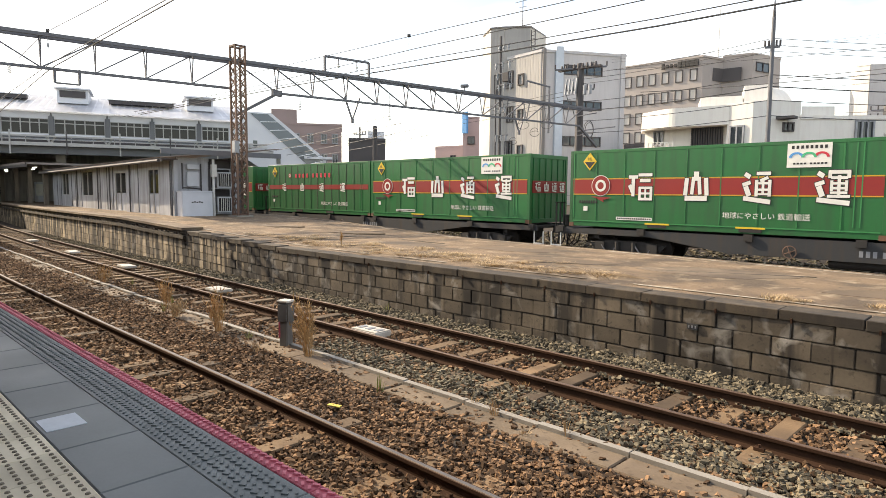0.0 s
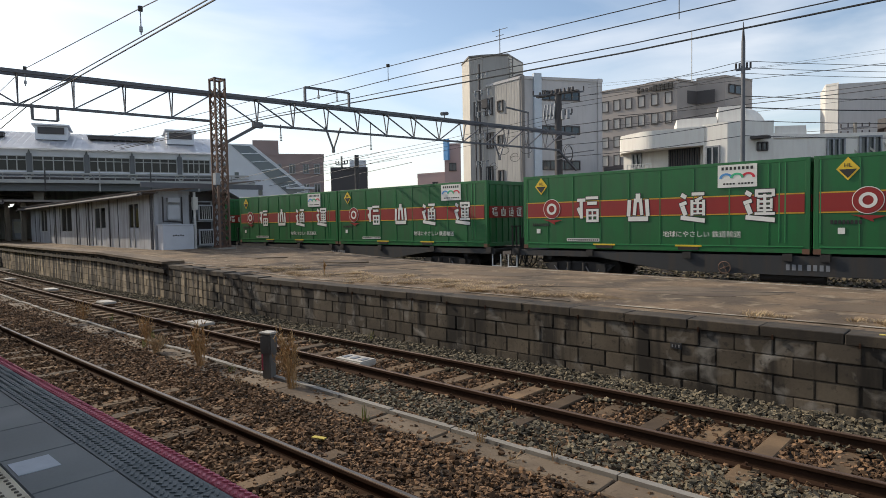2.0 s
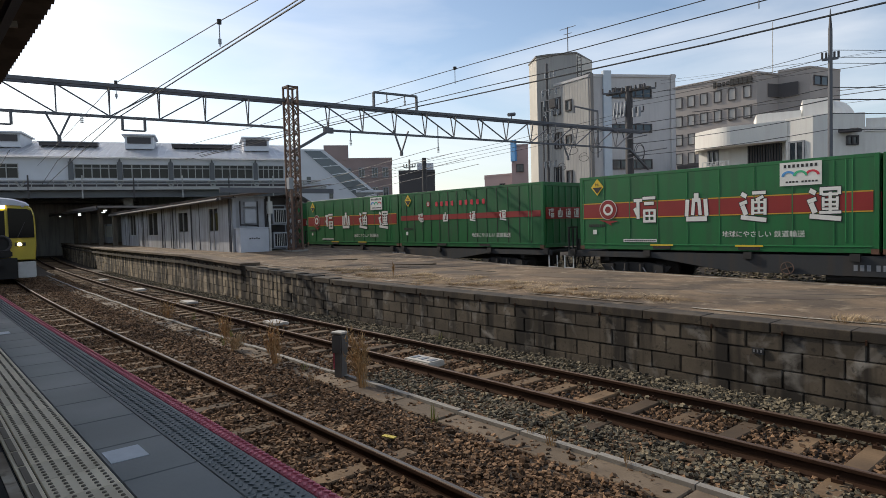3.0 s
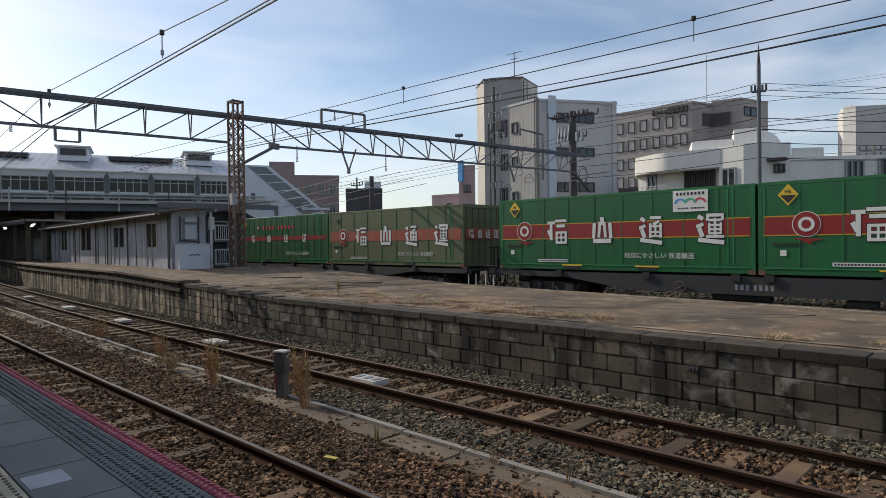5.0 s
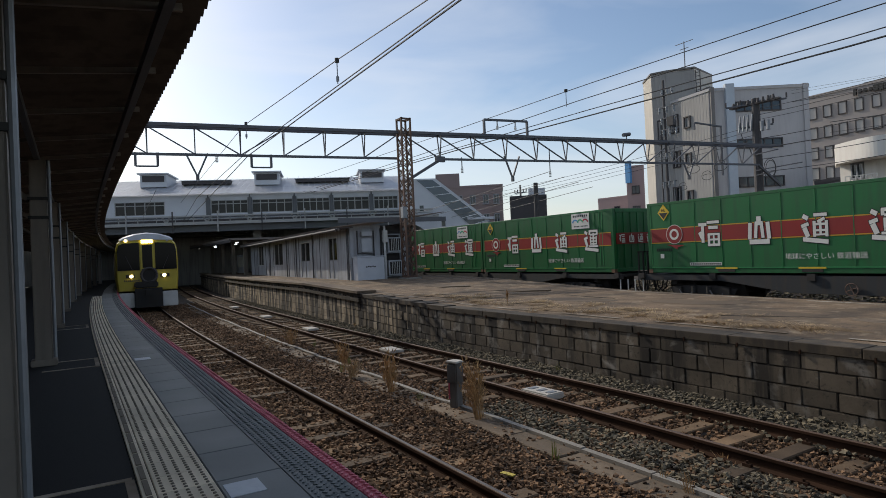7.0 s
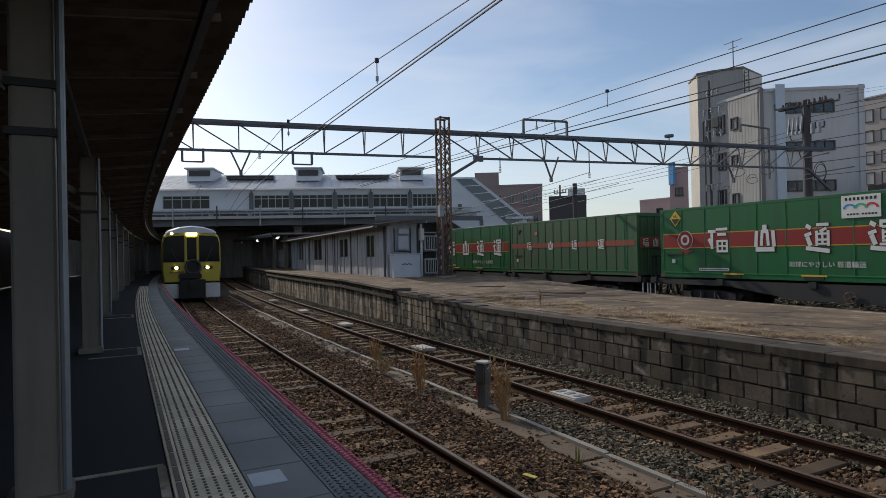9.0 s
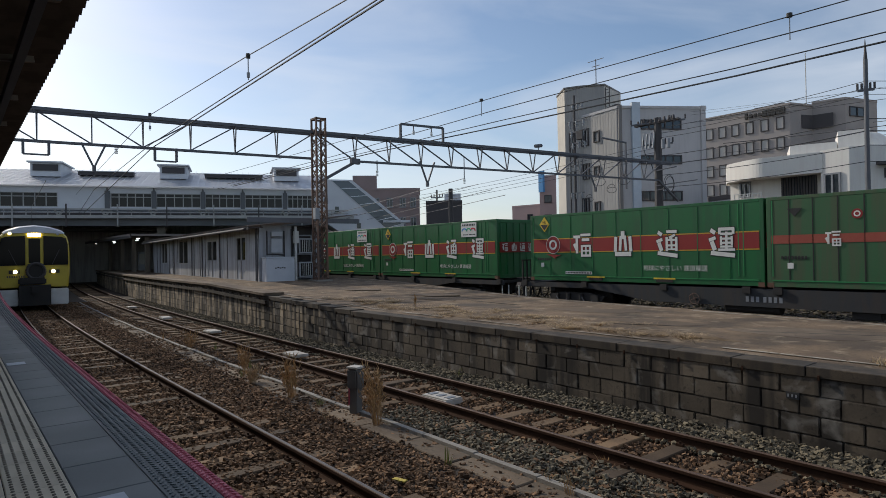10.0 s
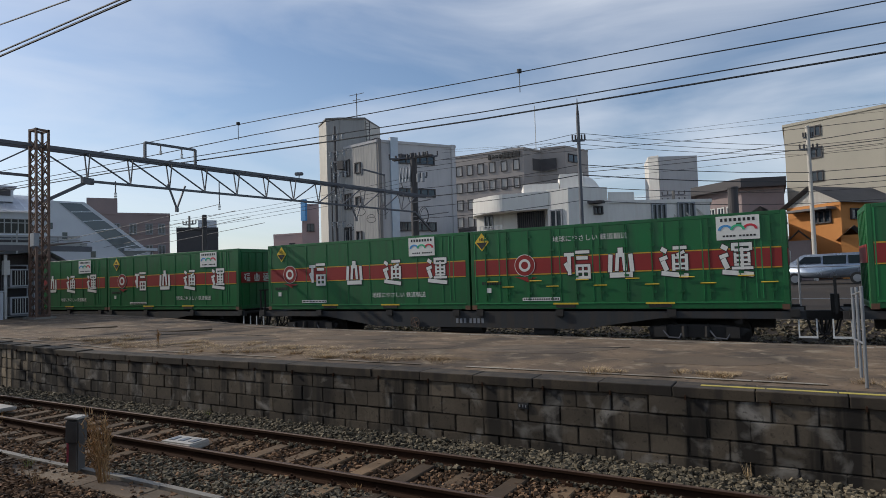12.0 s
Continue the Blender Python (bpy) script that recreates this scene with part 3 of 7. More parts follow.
def build_near_platform():
    p = thing("platform_near", "passenger platform of blue-grey slabs with a red edge strip", "platform", kind="structure")
    xs = stations(-75, 9, 1.5)
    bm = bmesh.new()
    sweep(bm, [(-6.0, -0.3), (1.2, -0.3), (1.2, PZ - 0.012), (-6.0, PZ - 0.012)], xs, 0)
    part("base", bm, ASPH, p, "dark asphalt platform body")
    bm = bmesh.new()
    sweep(bm, [(0.9, PZ - 0.14), (1.275, PZ - 0.14), (1.275, PZ - 0.006), (0.9, PZ - 0.006)], xs, 0)
    part("edge_beam", bm, CONC, p, "concrete edge beam")
    # slabs
    def slab_mesh(nm, w, d, mat, bev=0.006):
        bm = bmesh.new()
        box(bm, (0, 0, -0.012), (w, d, 0.03))
        bmesh.ops.bevel(bm, geom=[e for e in bm.edges if e.verts[0].co.z > 0 and e.verts[1].co.z > 0], offset=bev, segments=1, affect="EDGES")
        return bm
    big = mesh_of("slab", slab_mesh("slab", 0.592, 0.372, SLABM), SLABM)
    bm = slab_mesh("stud_panel", 0.592, 0.236, CHECK, 0.004)
    for i in range(12):
        for j in range(5):
            box(bm, (-0.27 + i * 0.049 + (0.024 if j % 2 else 0), -0.085 + j * 0.042, 0.006), (0.03, 0.012, 0.007), 0.6 if j % 2 else -0.6)
    stud = two_tone(mesh_of("stud_panel", bm, CHECK), CHECKTOP, 0.0055)
    bm = slab_mesh("edge_panel", 0.592, 0.078, PINK, 0.004)
    for i in range(12):
        for j in range(2):
            box(bm, (-0.27 + i * 0.049, -0.018 + j * 0.036, 0.006), (0.032, 0.013, 0.008), 0.6 if j % 2 else -0.6)
    red = two_tone(mesh_of("edge_panel", bm, PINK), PINKTOP, 0.0055)
    bm = slab_mesh("tactile_tile", 0.296, 0.296, TACT, 0.004)
    for i in range(6):
        for j in range(5):
            rod(bm, (-0.12 + i * 0.048, -0.115 + j * 0.0575, 0.0), (-0.12 + i * 0.048, -0.115 + j * 0.0575, 0.009), 0.0135, 6, 0.009)
    dots = two_tone(mesh_of("tactile_tile", bm, TACT), TACTTOP, 0.0038)
    bm = slab_mesh("line_tile", 0.296, 0.068, TACT, 0.004)
    box(bm, (0, 0, 0.004), (0.27, 0.03, 0.008))
    line = two_tone(mesh_of("line_tile", bm, TACT), TACTTOP, 0.0038)
    for i in range(100):
        x = 3.6 - i * 0.598
        m = Matrix.Translation((x, curve_y(x), PZ - 0.003)) @ Matrix.Rotation(curve_turn(x), 4, "Z")
        shared("slab", big, p, m @ Matrix.Translation((0, 0.77, 0)))
        shared("stud_panel", stud, p, m @ Matrix.Translation((0, 1.076, 0)))
        shared("edge_panel", red, p, m @ Matrix.Translation((0, 1.236, 0)))
        for k in (0, 1):
            if i < 60:
                shared("tactile_tile", dots, p, m @ Matrix.Translation((-0.15 + 0.299 * k, 0.433, 0)))
                shared("line_tile", line, p, m @ Matrix.Translation((-0.15 + 0.299 * k, 0.245, 0)))
    # painted bay lines and small label tiles
    bm = bmesh.new()
    for x in (-3.35, -4.27, -9.3, -10.1, -15.4, -16.2):
        box(bm, (x, -0.12, PZ - 0.01), (0.05, 0.62, 0.006))
    for x in (-3.8, -9.7, -15.8):
        box(bm, (x, 0.175, PZ - 0.01), (0.9, 0.05, 0.006))
    part("bay_marking", bm, WHITELINE, p, "worn white bay lines")
    bm = bmesh.new()
    for x in (-3.68, -9.4):
        box(bm, (x, 0.7, PZ + 0.001), (0.22, 0.19, 0.004))
    part("label_tile", bm, LIGHTSLAB, p, "pale bluish label plates set in the slabs")


build_near_platform()


def build_canopy():
    c = thing("platform_canopy", "dark corrugated platform canopy with steel rafters", "canopy", kind="structure")
    xs = stations(-75, 0.5, 0.076)
    bm = bmesh.new()
    top, low = [], []
    for i, x in enumerate(xs):
        w = 0.02 * math.cos(i * math.pi)
        s = curve_y(x)
        top.append([bm.verts.new((x, y + s, z + w)) for y, z in ((0.8, 3.98), (-2.6, 3.62), (-7.0, 4.1))])
    for a, b in zip(top, top[1:]):
        for k in (0, 1):
            bm.faces.new((a[k], b[k], b[k + 1], a[k + 1]))
    bmesh.ops.solidify(bm, geom=bm.faces[:], thickness=0.012)
    part("sheeting", bm, CANOPYM, c, "brown corrugated roof sheets")
    bm = bmesh.new()
    for x in stations(-70, 0, 1.5):
        s = curve_y(x)
        bar(bm, (x, 0.62 + s, 3.9), (x, -2.6 + s, 3.55), 0.035, 0.05)
    part("rafter", bm, PILLARM, c, "thin pale steel rafters")
    for y, z in ((0.5, 3.84), (-0.42, 3.7), (-1.6, 3.6)):
        bm = bmesh.new()
        sweep(bm, [(-0.03, -0.05), (0.03, -0.05), (0.03, 0.04), (-0.03, 0.04)], stations(-72, 0.3, 3), y, z)
        part("purlin", bm, TRUSS, c, "steel purlin")
    first = None
    for i in range(10):
        x = -3.92 - 6.06 * i
        m = Matrix.Translation((x, -0.42 + curve_y(x), PZ - 0.012))
        if first is None:
            first = thing("canopy_pillar", "grey painted steel platform pillar holding the canopy", "pillar", m, "canopy pillars")
            boxed("shaft", (0, 0, 1.36), (0.2, 0.2, 2.72), PILLARM, first, "", 0, 0.012)
            boxed("foot", (0, 0, 0.04), (0.3, 0.3, 0.08), PILLARM, first, "", 0, 0.01)
            bm = bmesh.new()
            bar(bm, (0, -0.1, 2.2), (0, -0.75, 2.62), 0.08)
            part("brace", bm, PILLARM, first)
            bm = bmesh.new()
            rod(bm, (0.11, 0.13, 0.1), (0.11, 0.13, 2.7), 0.022, 8)
            part("conduit", bm, STEEL, first, "bright metal conduit")
            bm = bmesh.new()
            for z in (1.95, 2.2):
                box(bm, (0, 0, z), (0.24, 0.24, 0.04))
            part("strap", bm, BLACK, first, "black band")
        else:
            copy_thing(first, m)
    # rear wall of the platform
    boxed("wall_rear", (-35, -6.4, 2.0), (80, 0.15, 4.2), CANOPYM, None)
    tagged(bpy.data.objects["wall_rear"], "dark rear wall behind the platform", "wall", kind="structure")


build_canopy()

# ---- island platform ----
def isle_z(x):
    return 0.79 + 0.31 * min(1.0, max(0.0, (-13.5 - x) / 12.0))


def far_edge(x):
    return 13.3 + min(2.2, 0.1 * max(0.0, -x))


def paving_z(x, y):
    return isle_z(x) + float(np.interp(y, (8.45, 9.2, 11.0, far_edge(x)), (0.0, 0.012, 0.03, 0.0)))


def build_island():
    p = thing("platform_island", "old island platform of weathered paving behind a concrete block wall", "platform", kind="structure")
    xs = stations(-90, 14, 1.0)
    bm = bmesh.new()
    rows = []
    for x in xs:
        z = isle_z(x)
        c = curve_y(x)
        rows.append([bm.verts.new(v) for v in ((x, 8.45 + c, -0.4), (x, 8.45 + c, z), (x, 9.2 + c, z + 0.012), (x, 11 + c, z + 0.03), (x, far_edge(x) + c, z), (x, far_edge(x) + c, -0.4))])
    for a, b in zip(rows, rows[1:]):
        for i in range(5):
            bm.faces.new((a[i], b[i], b[i + 1], a[i + 1]))
    bm.faces.new(rows[0])
    bm.faces.new(rows[-1][::-1])
    part("surface", bm, PAVE, p, "worn brown concrete paving with grit")
    bm = bmesh.new()
    rows = []
    for x in xs:
        c = curve_y(x)
        rows.append([bm.verts.new(v) for v in ((x, 8.14 + c, -0.4), (x, 8.14 + c, isle_z(x) - 0.09), (x, 8.44 + c, isle_z(x) - 0.09), (x, 8.44 + c, -0.4))])
    for a, b in zip(rows, rows[1:]):
        for i in range(3):
            bm.faces.new((a[i], b[i], b[i + 1], a[i + 1]))
    bm.faces.new(rows[0])
    bm.faces.new(rows[-1][::-1])
    part("backing", bm, MORTAR, p, "dark mortar behind the blocks")
    # white lines
    for off, far in ((0.72, False), (-0.35, True)):
        bm = bmesh.new()
        rng = random.Random(4)
        for x in stations(-60, 1.5, 0.8):
            if rng.random() < (0.9 if far else 0.62):
                c = curve_y(x)
                y = (far_edge(x) if far else 8.1) + off + c
                box(bm, (x, y, isle_z(x) + (0.008 if far else 0.018)), (0.78, 0.09 if far else 0.065, 0.006), curve_turn(x) - (0.1 if far and x > -22 else 0))
        part("white_line", bm, WHITELINE, p, "worn white safety line")
    bm = bmesh.new()
    for x in stations(-0.7, 12, 0.7):
        box(bm, (x, 8.28, isle_z(x) + 0.022), (0.69, 0.07, 0.006))
    part("yellow_line", bm, YELLOWLINE, p, "worn yellow line")
    # repaired patches and gritty drifts on the paving
    rng = random.Random(19)
    for x, y, w, d, kind in ((-4.2, 11.2, 2.4, 1.5, 0), (-9.4, 12.2, 2.0, 1.1, 1), (-12.6, 11.3, 2.6, 1.0, 0), (-16.8, 12.4, 3.2, 1.3, 1), (-1.2, 10.4, 1.9, 0.9, 1), (-6.9, 10.9, 1.6, 0.8, 1), (-20.2, 11.6, 2.6, 1.2, 0)):
        bm = bmesh.new()
        n = 18
        ring = []
        for k in range(n):
            a = 2 * math.pi * k / n
            s = 1 / max(abs(math.cos(a)), abs(math.sin(a))) ** 0.7 * rng.uniform(0.86, 1.05)
            ring.append(bm.verts.new((x + w / 2 * s * math.cos(a) + 0.25 * d * math.sin(a), y + curve_y(x) + d / 2 * s * math.sin(a), paving_z(x, y + d / 2 * s * math.sin(a)) + 0.004)))
        f = bm.faces.new(ring)
        r = bmesh.ops.extrude_face_region(bm, geom=[f])
        for v in r["geom"]:
            if isinstance(v, bmesh.types.BMVert):
                v.co.z -= 0.06
        part("repair_patch", bm, KERB if kind == 0 else PATCH, p, "uneven concrete repair patch")
    # coping stones
    bm = bmesh.new()
    box(bm, (0, 0.19, -0.056), (0.889, 0.4, 0.128))
    bmesh.ops.bevel(bm, geom=bm.edges[:], offset=0.008, segments=1, affect="EDGES")
    cap = mesh_of("coping_stone", bm, COPING)
    rng = random.Random(11)
    for i in range(78):
        x = 9 - i * 0.9
        m = Matrix.Translation((x, 8.1 + curve_y(x) + rng.uniform(-0.006, 0.006), isle_z(x) + 0.012 + rng.uniform(-0.003, 0.003)))
        shared("coping_stone", cap, p, m @ Matrix.Rotation(curve_turn(x) + rng.uniform(-0.006, 0.006), 4, "Z"))
    # added concrete layers on the raised stretch: an overhanging slab and a beam below it
    for nm, y0, y1, z0, z1, mt, lb in (("raised_lip", 7.99, 8.7, 0.02, 0.1, KERB, "pale concrete lip added on the raised part"), ("lip_beam", 8.03, 8.12, -0.26, -0.15, COPING, "dark concrete beam under the lip")):
        bm = bmesh.new()
        rows = []
        for x in stations(-80, -19.5, 1.0):
            c, z = curve_y(x), isle_z(x)
            rows.append([bm.verts.new(v) for v in ((x, y0 + c, z + z0), (x, y0 + c, z + z1), (x, y1 + c, z + z1), (x, y1 + c, z + z0))])
        for a, b in zip(rows, rows[1:]):
            for i in range(4):
                bm.faces.new((a[i], b[i], b[(i + 1) % 4], a[(i + 1) % 4]))
        bm.faces.new(rows[0])
        bm.faces.new(rows[-1][::-1])
        part(nm, bm, mt, p, lb)
    # blocks
    bm = bmesh.new()
    box(bm, (0, 0, 0), (0.449, 0.2, 0.236))
    bmesh.ops.bevel(bm, geom=bm.edges[:], offset=0.011, segments=2, affect="EDGES")
    blk = mesh_of("block", bm, BLOCK)
    pale_blk = blk.copy()
    pale_blk.materials[0] = BLOCKPALE
    rest = bmesh.new()
    rng = random.Random(3)
    for course in range(5):
        for i in range(196):
            x = 9.0 - i * 0.453 - (0.226 if course % 2 else 0)
            z = isle_z(x) - 0.092 - 0.12 - course * 0.24
            if z < -0.45:
                continue
            y = 8.21 + curve_y(x) + rng.uniform(-0.008, 0.007)
            if x > -21 and course < 4:
                m = Matrix.Translation((x + rng.uniform(-0.01, 0.01), y, z + rng.uniform(-0.005, 0.005))) @ Matrix.Rotation(curve_turn(x) + rng.uniform(-0.012, 0.012), 4, "Z") @ Matrix.Rotation(rng.uniform(-0.012, 0.012), 4, "Y")
                shared("block", pale_blk if x < -16.4 + rng.uniform(-0.8, 0.8) else blk, p, m @ Matrix.Diagonal((rng.uniform(0.975, 1.0), 1, rng.uniform(0.975, 1), 1)))
            else:
                box(rest, (x, y, z), (0.442, 0.2, 0.23), curve_turn(x))
    tagged(part("far_blocks", rest, BLOCKPALE, p, "stained concrete blocks further along"), kind="stuff")
    # wall plates
    bm = bmesh.new()
    box(bm, (-3.3, 8.098, 0.43), (0.15, 0.02, 0.085))
    part("sign_plate", bm, SLATE, p, "small dark blue number plate")
    bm = bmesh.new()
    for k in range(3):
        box(bm, (-3.345 + k * 0.045, 8.085, 0.43), (0.018, 0.008, 0.035))
    part("plate_bar", bm, STEEL, p)
    # iron brackets along the wall head
    bm = bmesh.new()
    for x in stations(-30, 6, 0.9):
        box(bm, (x, 8.08 + curve_y(x), isle_z(x) - 0.1), (0.02, 0.024, 0.06))
    part("bracket", bm, RAILM, p, "rusty iron brackets under the coping")
    return p


build_island()


# ---- freight train ----
CL, CW, CH = 9.29, 2.49, 2.6
FACE = -CW / 2 - 0.004


def text_mesh(body, size, material):
    c = bpy.data.curves.new("lettering", "FONT")
    c.body, c.size, c.extrude, c.resolution_u = body, size, 0.002, 2
    c.align_x = "CENTER"
    ob = bpy.data.objects.new("lettering", c)
    scene.collection.objects.link(ob)
    me = bpy.data.meshes.new_from_object(ob.evaluated_get(bpy.context.evaluated_depsgraph_get()))
    bpy.data.objects.remove(ob)
    me.materials.clear()
    me.materials.append(material)
    return me


SLOGAN = text_mesh("地球にやさしい 鉄道輸送", 0.205, WHITE)
PLACARD = text_mesh("HL", 0.15, BLACK)

# plain massed shapes, one list of bars (x, z, width, height, lean) for each of the four big marks
MARKS = (
    ((-0.3, 0.3, 0.34, 0.1, 0), (-0.3, 0.02, 0.12, 0.62, 0), (-0.38, -0.05, 0.12, 0.24, 0.5), (0.14, 0.36, 0.5, 0.09, 0), (0.14, 0.19, 0.38, 0.1, 0), (-0.05, -0.2, 0.09, 0.4, 0), (0.36, -0.2, 0.09, 0.4, 0), (0.155, -0.2, 0.06, 0.4, 0), (0.155, -0.03, 0.46, 0.07, 0), (0.155, -0.2, 0.42, 0.06, 0), (0.155, -0.37, 0.5, 0.08, 0)),
    ((-0.33, 0.0, 0.13, 0.5, -0.08), (0.33, 0.0, 0.13, 0.5, 0.08), (0.0, -0.33, 0.72, 0.14, 0), (-0.11, 0.03, 0.11, 0.5, -0.1), (0.11, 0.03, 0.11, 0.5, 0.1), (0.0, 0.3, 0.16, 0.26, 0)),
    ((-0.34, 0.3, 0.18, 0.12, -0.5), (-0.36, 0.08, 0.24, 0.1, 0.3), (-0.33, -0.12, 0.14, 0.28, 0.4), (-0.05, -0.36, 0.78, 0.12, -0.12), (0.12, 0.35, 0.4, 0.09, 0), (0.14, 0.2, 0.24, 0.08, 0.4), (-0.07, -0.04, 0.09, 0.44, 0), (0.3, -0.04, 0.09, 0.44, 0), (0.115, -0.02, 0.07, 0.4, 0), (0.115, 0.09, 0.4, 0.06, 0), (0.115, -0.08, 0.36, 0.06, 0), (0.115, -0.2, 0.36, 0.05, 0)),
    ((-0.36, 0.3, 0.18, 0.12, -0.5), (-0.38, 0.08, 0.24, 0.1, 0.3), (-0.35, -0.12, 0.14, 0.28, 0.4), (-0.03, -0.37, 0.82, 0.12, -0.1), (0.1, 0.36, 0.54, 0.09, 0), (-0.13, 0.29, 0.09, 0.16, 0), (0.33, 0.29, 0.09, 0.16, 0), (0.1, 0.22, 0.4, 0.07, 0), (0.1, 0.0, 0.08, 0.56, 0), (0.1, 0.08, 0.42, 0.06, 0), (0.1, -0.04, 0.42, 0.06, 0), (0.1, -0.15, 0.42, 0.06, 0), (-0.08, 0.02, 0.07, 0.26, 0), (0.28, 0.02, 0.07, 0.26, 0), (0.1, -0.24, 0.56, 0.07, 0)))


def mark_mesh(which, size, grow, material, depth):
    bm = bmesh.new()
    for x, z, w, h, lean in MARKS[which]:
        w, h = w + grow, h + grow
        c, s = math.cos(lean), math.sin(lean)
        pts = [(x + a * w / 2 * c - b * h / 2 * s, z + a * w / 2 * s + b * h / 2 * c) for a, b in ((-1, -1), (1, -1), (1, 1), (-1, 1))]
        slab_y(bm, [(a * size * 0.88, b * size) for a, b in pts], -depth - 0.0004 * len(bm.faces) / 6, 0)
    return mesh_of("mark", bm, material)


BIG = [(mark_mesh(i, 1.06, 0.0, WHITE, 0.006), mark_mesh(i, 1.06, 0.04, BLACK, 0.001)) for i in range(4)]
ENDS = [mark_mesh(i, 0.42, 0.0, WHITE, 0.006) for i in range(4)]
LITTLE = [(mark_mesh(i, 0.5, 0.0, WHITE, 0.006), None) for i in range(4)]


def ring_mesh(name, r0, r1, material, depth, n=28):
    bm = bmesh.new()
    for i in range(n):
        a, b = 2 * math.pi * i / n, 2 * math.pi * (i + 1) / n
        slab_y(bm, [(r * math.cos(t), r * math.sin(t)) for r, t in ((r0, a), (r1, a), (r1, b), (r0, b))], -depth, 0)
    bmesh.ops.remove_doubles(bm, verts=bm.verts[:], dist=0.0005)
    return mesh_of(name, bm, material)


def disc_mesh(name, r, material, depth, n=28):
    bm = bmesh.new()
    slab_y(bm, [(r * math.cos(2 * math.pi * i / n), r * math.sin(2 * math.pi * i / n)) for i in range(n)], -depth, 0)
    return mesh_of(name, bm, material)


def plate_mesh(name, outline, material, depth):
    bm = bmesh.new()
    slab_y(bm, outline, -depth, 0)
    return mesh_of(name, bm, material)


def rect(w, h, x=0.0, z=0.0):
    return [(x - w / 2, z - h / 2), (x + w / 2, z - h / 2), (x + w / 2, z + h / 2), (x - w / 2, z + h / 2)]


def arc_mesh(name, r0, r1, material, depth):
    bm = bmesh.new()
    n = 10
    for i in range(n):
        a, b = math.pi * i / n, math.pi * (i + 1) / n
        slab_y(bm, [(r * math.cos(t), r * math.sin(t) * 0.8) for r, t in ((r0, a), (r1, a), (r1, b), (r0, b))], -depth, 0)
    bmesh.ops.remove_doubles(bm, verts=bm.verts[:], dist=0.0005)
    return mesh_of(name, bm, material)


def on_face(x, z, out=0.0):
    return Matrix.Translation((x, FACE - out, z))


MESHES = {}


def container_meshes():
    M = MESHES
    for key, mat in (("green", GREEN), ("fade", GREENFADE), ("scuff", GREENSCUFF)):
        def single(nm, c, s, bevel=0.008):
            bm = bmesh.new()
            box(bm, c, s)
            bmesh.ops.bevel(bm, geom=bm.edges[:], offset=bevel, segments=1, affect="EDGES")
            M[nm + "_" + key] = mesh_of(nm, bm, mat)
        single("body", (0, 0, CH / 2 + 0.02), (CL - 0.06, CW - 0.004, CH - 0.06))
        single("bottom_rail", (0, 0, 0), (CL - 0.24, 0.05, 0.16))
        single("top_rail", (0, 0, 0), (CL - 0.24, 0.05, 0.1))
        single("corner_post", (0, 0, CH / 2), (0.12, 0.13, CH))
        single("end_rib", (0, 0, CH / 2), (0.05, 0.07, CH - 0.3))
        single("end_rail", (0, 0, 0), (0.06, CW - 0.27, 0.15))
        single("panel_rib", (0, 0, CH / 2 + 0.05), (0.03, 0.022, CH - 0.3), 0.005)
    # pale strip that paints the highlight on a rib
    bm = bmesh.new()
    box(bm, (0.012, -0.009, CH / 2 + 0.06), (0.012, 0.006, CH - 0.36))
    M["rib_edge"] = mesh_of("rib_edge", bm, GREENEDGE)
    bm = bmesh.new()
    box(bm, (0, 0, CH / 2 + 0.1), (0.03, 0.008, CH - 0.4))
    M["trim"] = mesh_of("trim", bm, GREENEDGE)
    # thin dark strip painting the shadow of a panel groove
    bm = bmesh.new()
    box(bm, (0, 0, CH / 2 + 0.06), (0.028, 0.008, CH - 0.3))
    M["joint"] = mesh_of("panel_joint", bm, UNDER)
    bm = bmesh.new()
    box(bm, (0, FACE - 0.008, 0.19), (CL - 0.3, 0.02, 0.035))
    M["base_trim"] = mesh_of("base_trim", bm, GREENEDGE)
    for key, mat in (("", RED), ("_fade", REDFADE)):
        bm = bmesh.new()
        box(bm, (0, FACE - 0.002, 1.37), (CL - 0.26, 0.006, 0.48))
        M["band" + key] = mesh_of("band", bm, mat)
        bm = bmesh.new()
        box(bm, (0, FACE - 0.002, 1.37), (CL - 0.26, 0.006, 0.24))
        M["slim" + key] = mesh_of("band", bm, mat)
        bm = bmesh.new()
        box(bm, (0, 0, 1.37), (0.02, CW - 0.3, 0.46))
        M["endband" + key] = mesh_of("end_band", bm, mat)
    for nm, hh in (("lines", 0.262), ("slimlines", 0.115)):
        bm = bmesh.new()
        for s in (-1, 1):
            box(bm, (0, FACE - 0.002, 1.37 + s * hh), (CL - 0.26, 0.006, 0.034))
        M[nm] = mesh_of("gold_line", bm, GOLD)
    M["ring_out"] = disc_mesh("emblem", 0.33, RED, 0.01)
    M["ring_edge"] = ring_mesh("emblem_edge", 0.33, 0.35, WHITE, 0.006)
    M["ring_white"] = ring_mesh("emblem_ring", 0.12, 0.2, WHITE, 0.016)
    M["ring_tail"] = plate_mesh("emblem_tail", [(-0.38, -0.36), (0.42, -0.4), (0.1, -0.48), (0.14, -0.56), (-0.12, -0.44)], RED, 0.008)
    M["diamond"] = plate_mesh("placard", [(-0.26, 0), (0, -0.3), (0.26, 0), (0, 0.3)], YELM, 0.012)
    M["diamond_low"] = plate_mesh("placard_half", [(-0.2, -0.01), (0, -0.24), (0.2, -0.01)], BLACK, 0.016)
